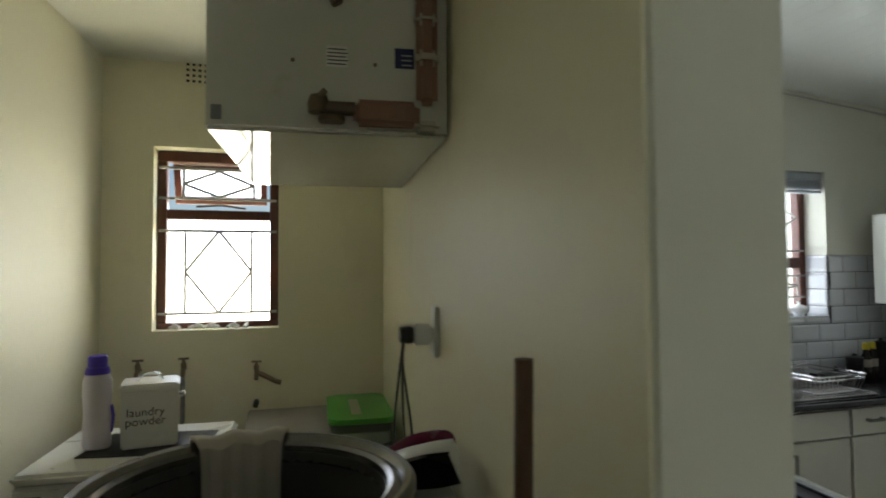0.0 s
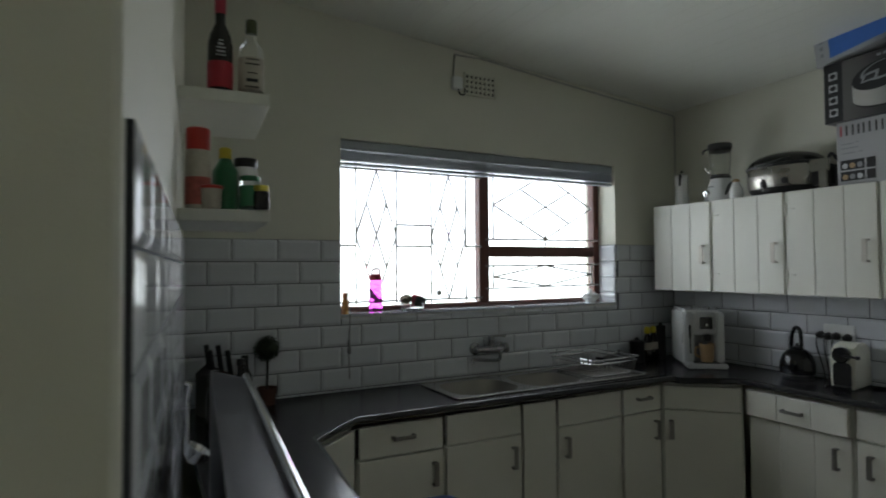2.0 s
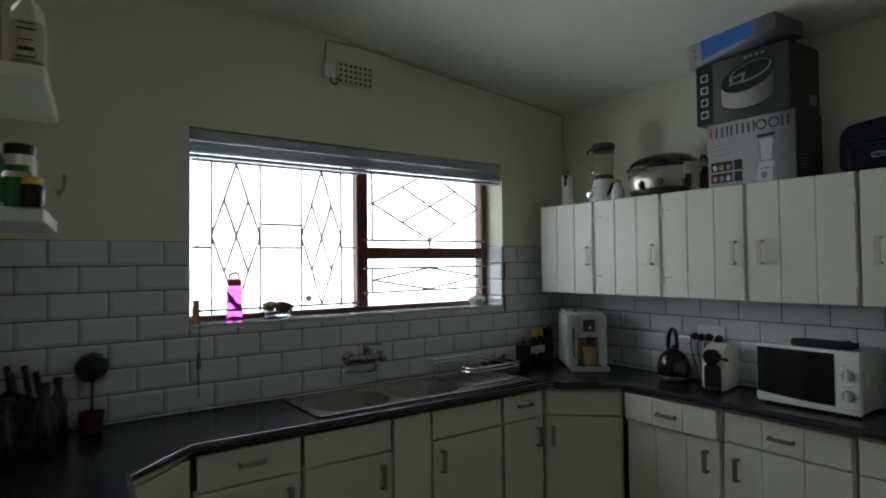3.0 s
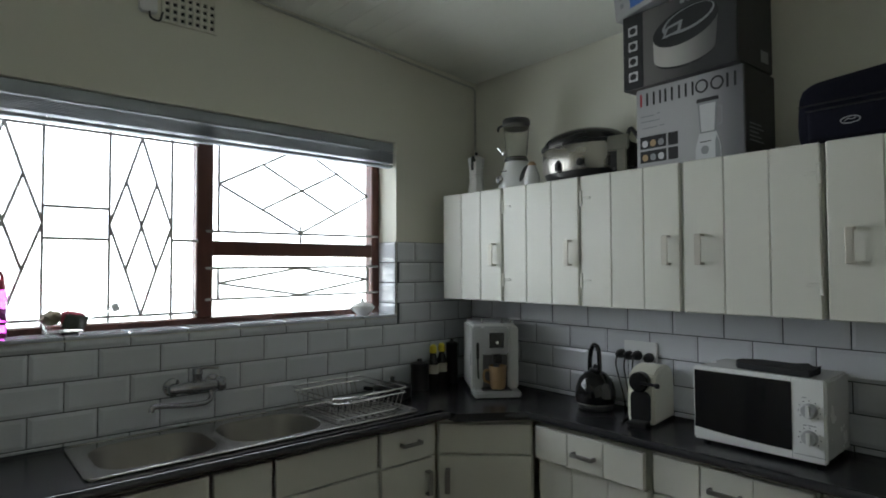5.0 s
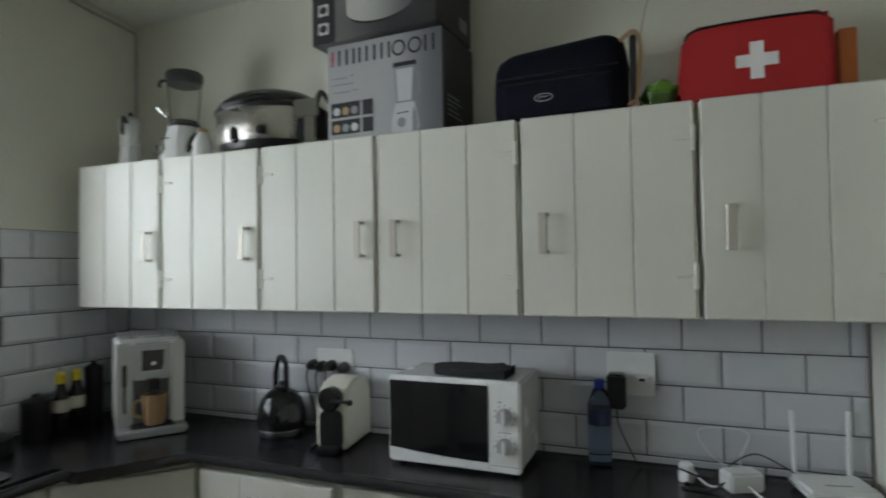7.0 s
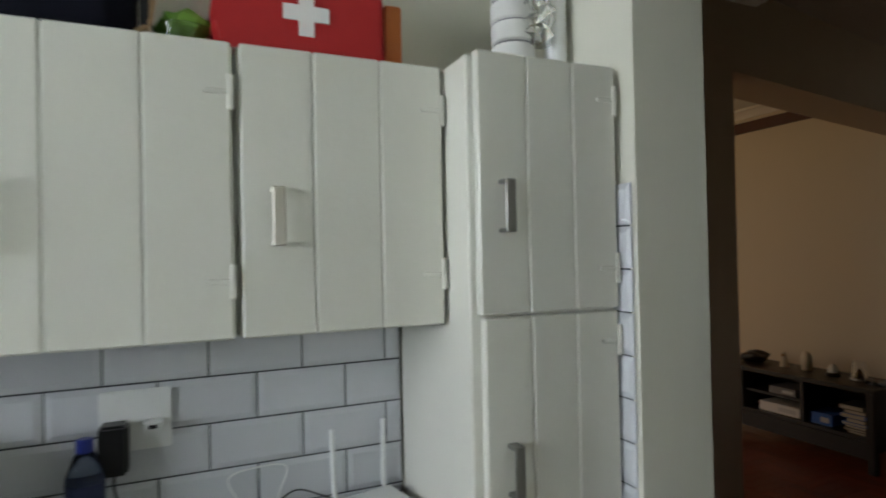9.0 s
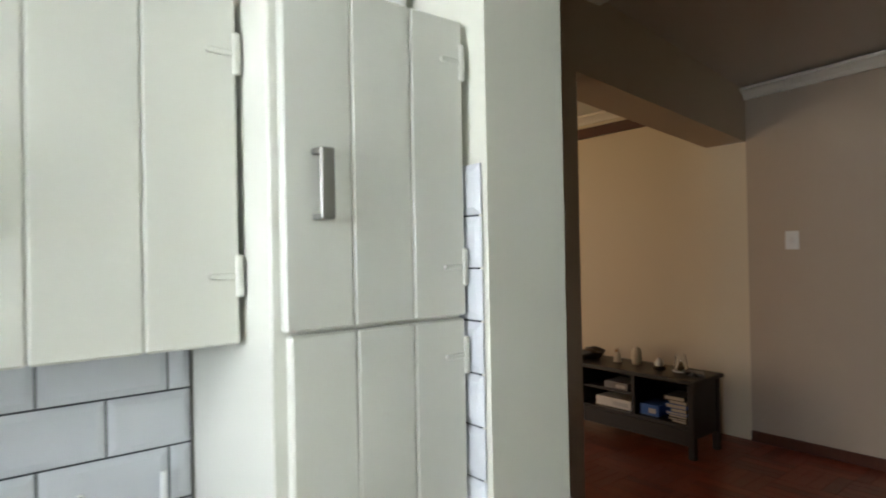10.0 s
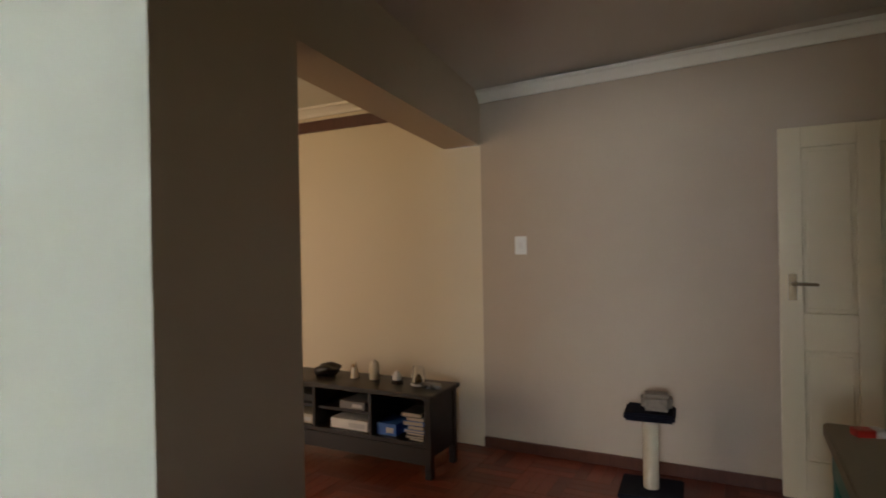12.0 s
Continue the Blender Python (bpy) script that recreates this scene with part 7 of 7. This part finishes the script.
dk = thing("dark_sculpture", pose(5.355 + 0.95, -2.83 + 0.15, H), "dark carved ornament on the stand", "ornament")
bm = bmesh.new()
bmesh.ops.create_icosphere(bm, subdivisions=3, radius=0.07)
for v in bm.verts:
    v.co *= 1 + 0.5 * noise.noise(v.co * 18)
    v.co.z = max(0, v.co.z * 0.7 + 0.04)
    v.co.x *= 1.4
part("carving", bm, M_DARKWOOD, dk, smooth=True)
for k in range(7):
    rm = thing("remote_control", pose(5.355 + 0.045 + 0.018 * k, -2.83 + 0.17 + 0.012 * (k % 3), H + 0.0005 + 0.004 * (k % 2), 0, 0, 30 + 12 * (k % 4)), "grey remote control lying on the stand", "remote", "remotes on the stand")
    box_part("remote_body", (-0.02, 0.02, -0.06, 0.06, 0, 0.018), (M_GREY, M_INKGREY, M_BLACK)[k % 3], rm, 0.006)

tb = thing("dining_table", pose(2.45, -1.92, 0), "table with a beige top and teal painted frame", "table")
M_TEAL = material("teal_paint", (0.01, 0.16, 0.12), 0.4, vary=0.1)
M_BEIGE = material("beige_cloth_top", (0.30, 0.25, 0.17), 0.7, vary=0.1, grain=200, bump=0.3)
box_part("tabletop", (0.0, 0.965, 0.0, 1.5, 0.70, 0.75), M_BEIGE, tb, 0.006)
box_part("apron", (0.03, 0.94, 0.03, 0.05, 0.58, 0.699), M_TEAL, tb, 0.003)
box_part("apron", (0.925, 0.945, 0.05, 1.46, 0.58, 0.699), M_TEAL, tb, 0.003)
for x in (0.03, 0.88):
    for y in (0.03, 1.41):
        box_part("leg", (x, x + 0.06, y, y + 0.06, 0, 0.699), M_TEAL, tb, 0.005)
pk2 = thing("cigarette_sized_carton", pose(3.30, -1.80, 0.75, 0, 0, 20), "small red and white carton on the table", "carton")
box_part("carton_body", (-0.045, 0.045, -0.025, 0.025, 0, 0.025), M_REDCAN, pk2, 0.002)
box_part("white_end", (-0.0452, -0.012, -0.0254, 0.0254, -0.0, 0.0254), M_CHINA, pk2, 0.0)

# ---- parquet, laid in basket squares ----
parq = setting("floor_parquet_bed", boxes((2.2, 8.8, DY, -0.6, -0.0115, -0.004)), M_SKIRT, "red-brown parquet floor in basket squares", "floor")
blocks = {}
def block_mesh(w, d):
    key = (round(w, 4), round(d, 4))
    if key not in blocks:
        b2 = bmesh.new()
        bm_box(b2, -w / 2, w / 2, -d / 2, d / 2, -0.004, 0.0, bevel=0.0012)
        blocks[key] = mesh_of("parquet_block", b2, M_PARQ)
    return blocks[key]


S, K = 0.30, 4
count = 0
rest = bmesh.new()
for ix in range(22):
    for iy in range(9):
        x0, y0 = 2.2 + ix * S, DY + 0.0 + iy * S
        if y0 > -0.75:
            continue
        near = 3.1 <= x0 < 6.3 and y0 < -1.95 and count < 280
        for k in range(K):
            w = S / K
            if (ix + iy) % 2:
                cx, cy, bw, bd = x0 + w * (k + 0.5), y0 + S / 2, w - 0.0012, S - 0.0012
            else:
                cx, cy, bw, bd = x0 + S / 2, y0 + w * (k + 0.5), S - 0.0012, w - 0.0012
            if near:
                ob = new("parquet_block", block_mesh(bw, bd))
                ob.parent = parq
                ob.location = (cx, cy, 0)
                count += 1
            else:
                v = [rest.verts.new(p) for p in ((cx - bw / 2, cy - bd / 2, -0.001), (cx + bw / 2, cy - bd / 2, -0.001), (cx + bw / 2, cy + bd / 2, -0.001), (cx - bw / 2, cy + bd / 2, -0.001))]
                rest.faces.new(v)
rp = part("parquet_rest", rest, M_PARQ, parq)
tagged(rp, kind="stuff")


# ---- wall tiles, each proud of a dark grout bed ----
def tile_mesh(w, h):
    """A glazed tile with a bevelled rim, face towards -y, centred on x and z."""
    bm = bmesh.new()
    a, b, d = w / 2, h / 2, 0.007
    i = 0.0125 if min(w, h) > 0.03 else 0.002
    back = [bm.verts.new(p) for p in ((-a, 0, -b), (a, 0, -b), (a, 0, b), (-a, 0, b))]
    mid = [bm.verts.new(p) for p in ((-a, -0.003, -b), (a, -0.003, -b), (a, -0.003, b), (-a, -0.003, b))]
    face = [bm.verts.new(p) for p in ((-a + i, -d, -b + i), (a - i, -d, -b + i), (a - i, -d, b - i), (-a + i, -d, b - i))]
    for p, q in ((back, mid), (mid, face)):
        for k in range(4):
            bm.faces.new((p[k], p[(k + 1) % 4], q[(k + 1) % 4], q[k]))
    bm.faces.new(face)
    return mesh_of("tile", bm, M_TILE)


TILES = {}


def tile_at(parent, m, w, h):
    key = (round(w, 3), round(h, 3))
    if key not in TILES:
        TILES[key] = tile_mesh(*key)
    ob = new("tile", TILES[key])
    ob.parent = parent
    ob.matrix_local = m
    return ob


def tile_field(bed, u0, u1, top, bottom, joint, first, holes=(), pitch=ROW, place=None):
    """Rows of tiles from the top down in half bond; place maps (u, v) to the pose of a tile."""
    row, z1 = 0, top
    while z1 > bottom + 0.012:
        z0 = max(z1 - pitch, bottom)
        start = joint + (0 if (row + first) % 2 == 0 else TILE / 2)
        start -= math.ceil((start - u0) / TILE) * TILE
        x = start
        while x < u1:
            a, b = max(x, u0), min(x + TILE, u1)
            cuts = [(a, b, z0, z1)]
            for hx0, hx1, hz0, hz1 in holes:
                left = []
                for p, q, r, s in cuts:
                    if q <= hx0 or p >= hx1 or s <= hz0 or r >= hz1:
                        left.append((p, q, r, s))
                        continue
                    if p < hx0:
                        left.append((p, hx0, r, s))
                    if q > hx1:
                        left.append((hx1, q, r, s))
                    if r < hz0:
                        left.append((max(p, hx0), min(q, hx1), r, hz0))
                    if s > hz1:
                        left.append((max(p, hx0), min(q, hx1), hz1, s))
                cuts = left
            for p, q, r, s in cuts:
                if q - p > 0.012 and s - r > 0.012:
                    tile_at(bed, place((p + q) / 2, (r + s) / 2), q - p - 0.004, s - r - 0.004)
            x += TILE
        row += 1
        z1 -= pitch


north_bed = setting("splashback_north", boxes((1.575, WX0 - 0.004, YW - 0.006, YW, CT - 0.03, 1.532), (WX1 + 0.004, 4.658, YW - 0.006, YW, CT - 0.03, 1.532), (WX0 - 0.004, WX1 + 0.004, YW - 0.006, YW, CT - 0.03, 1.150)), M_GROUT, "white bevelled brick tiles with dark grout under the window", "splashback")
tile_field(north_bed, 1.575, 4.656, 1.532, CT, 2.38, 0, [(WX0 - 0.002, WX1 + 0.002, 1.155, 2.2)], place=lambda u, v: pose(u, YW - 0.004, v))
# reveal of the window is tiled too
rb = setting("window_reveal_tiles", boxes((WX1 - 0.004, WX1, 3.44, 3.585, WZ0, 1.532)), M_GROUT, "white tiles in the window reveal", "splashback")
z = 1.532
while z > WZ0 + 0.02:
    h = min(ROW, z - WZ0)
    tile_at(rb, pose(WX1 - 0.003, 3.512, z - h / 2, 0, 0, -90), 0.142, h - 0.004)
    z -= ROW
east_bed = setting("splashback_east", boxes((XE - 0.006, XE_CORNER + 0.01, 0.79, 3.432, CT - 0.03, 1.334)), M_GROUT, "white bevelled brick tiles with dark grout above the worktop", "splashback")
tile_field(east_bed, -3.425, -0.79, 1.334, CT, -2.15, 0, place=lambda u, v: pose(XE - 0.004, -u, v, 0, 0, -90))
west_bed = setting("splashback_west", boxes((0.0, 0.006, 0.03, 2.20, 0.6, 1.522)), M_GROUT, "white bevelled brick tiles beside the stove", "splashback", WEST)
tile_field(west_bed, 0.03, 2.20, 1.522, 0.6, 2.2, 0, place=lambda u, v: pose(0.004, u, v, 0, 0, 90))
strip = setting("tile_strip", boxes((4.172, 4.60, 0.43, 0.436, 0.1, 1.526)), M_GROUT, "narrow strip of white tiles beside the tall cupboard", "splashback")
z = 1.528
while z > 0.15:
    tile_at(strip, pose(4.26, 0.434, z - 0.045, 0, 0, 180), 0.20, 0.087)
    z -= 0.0905
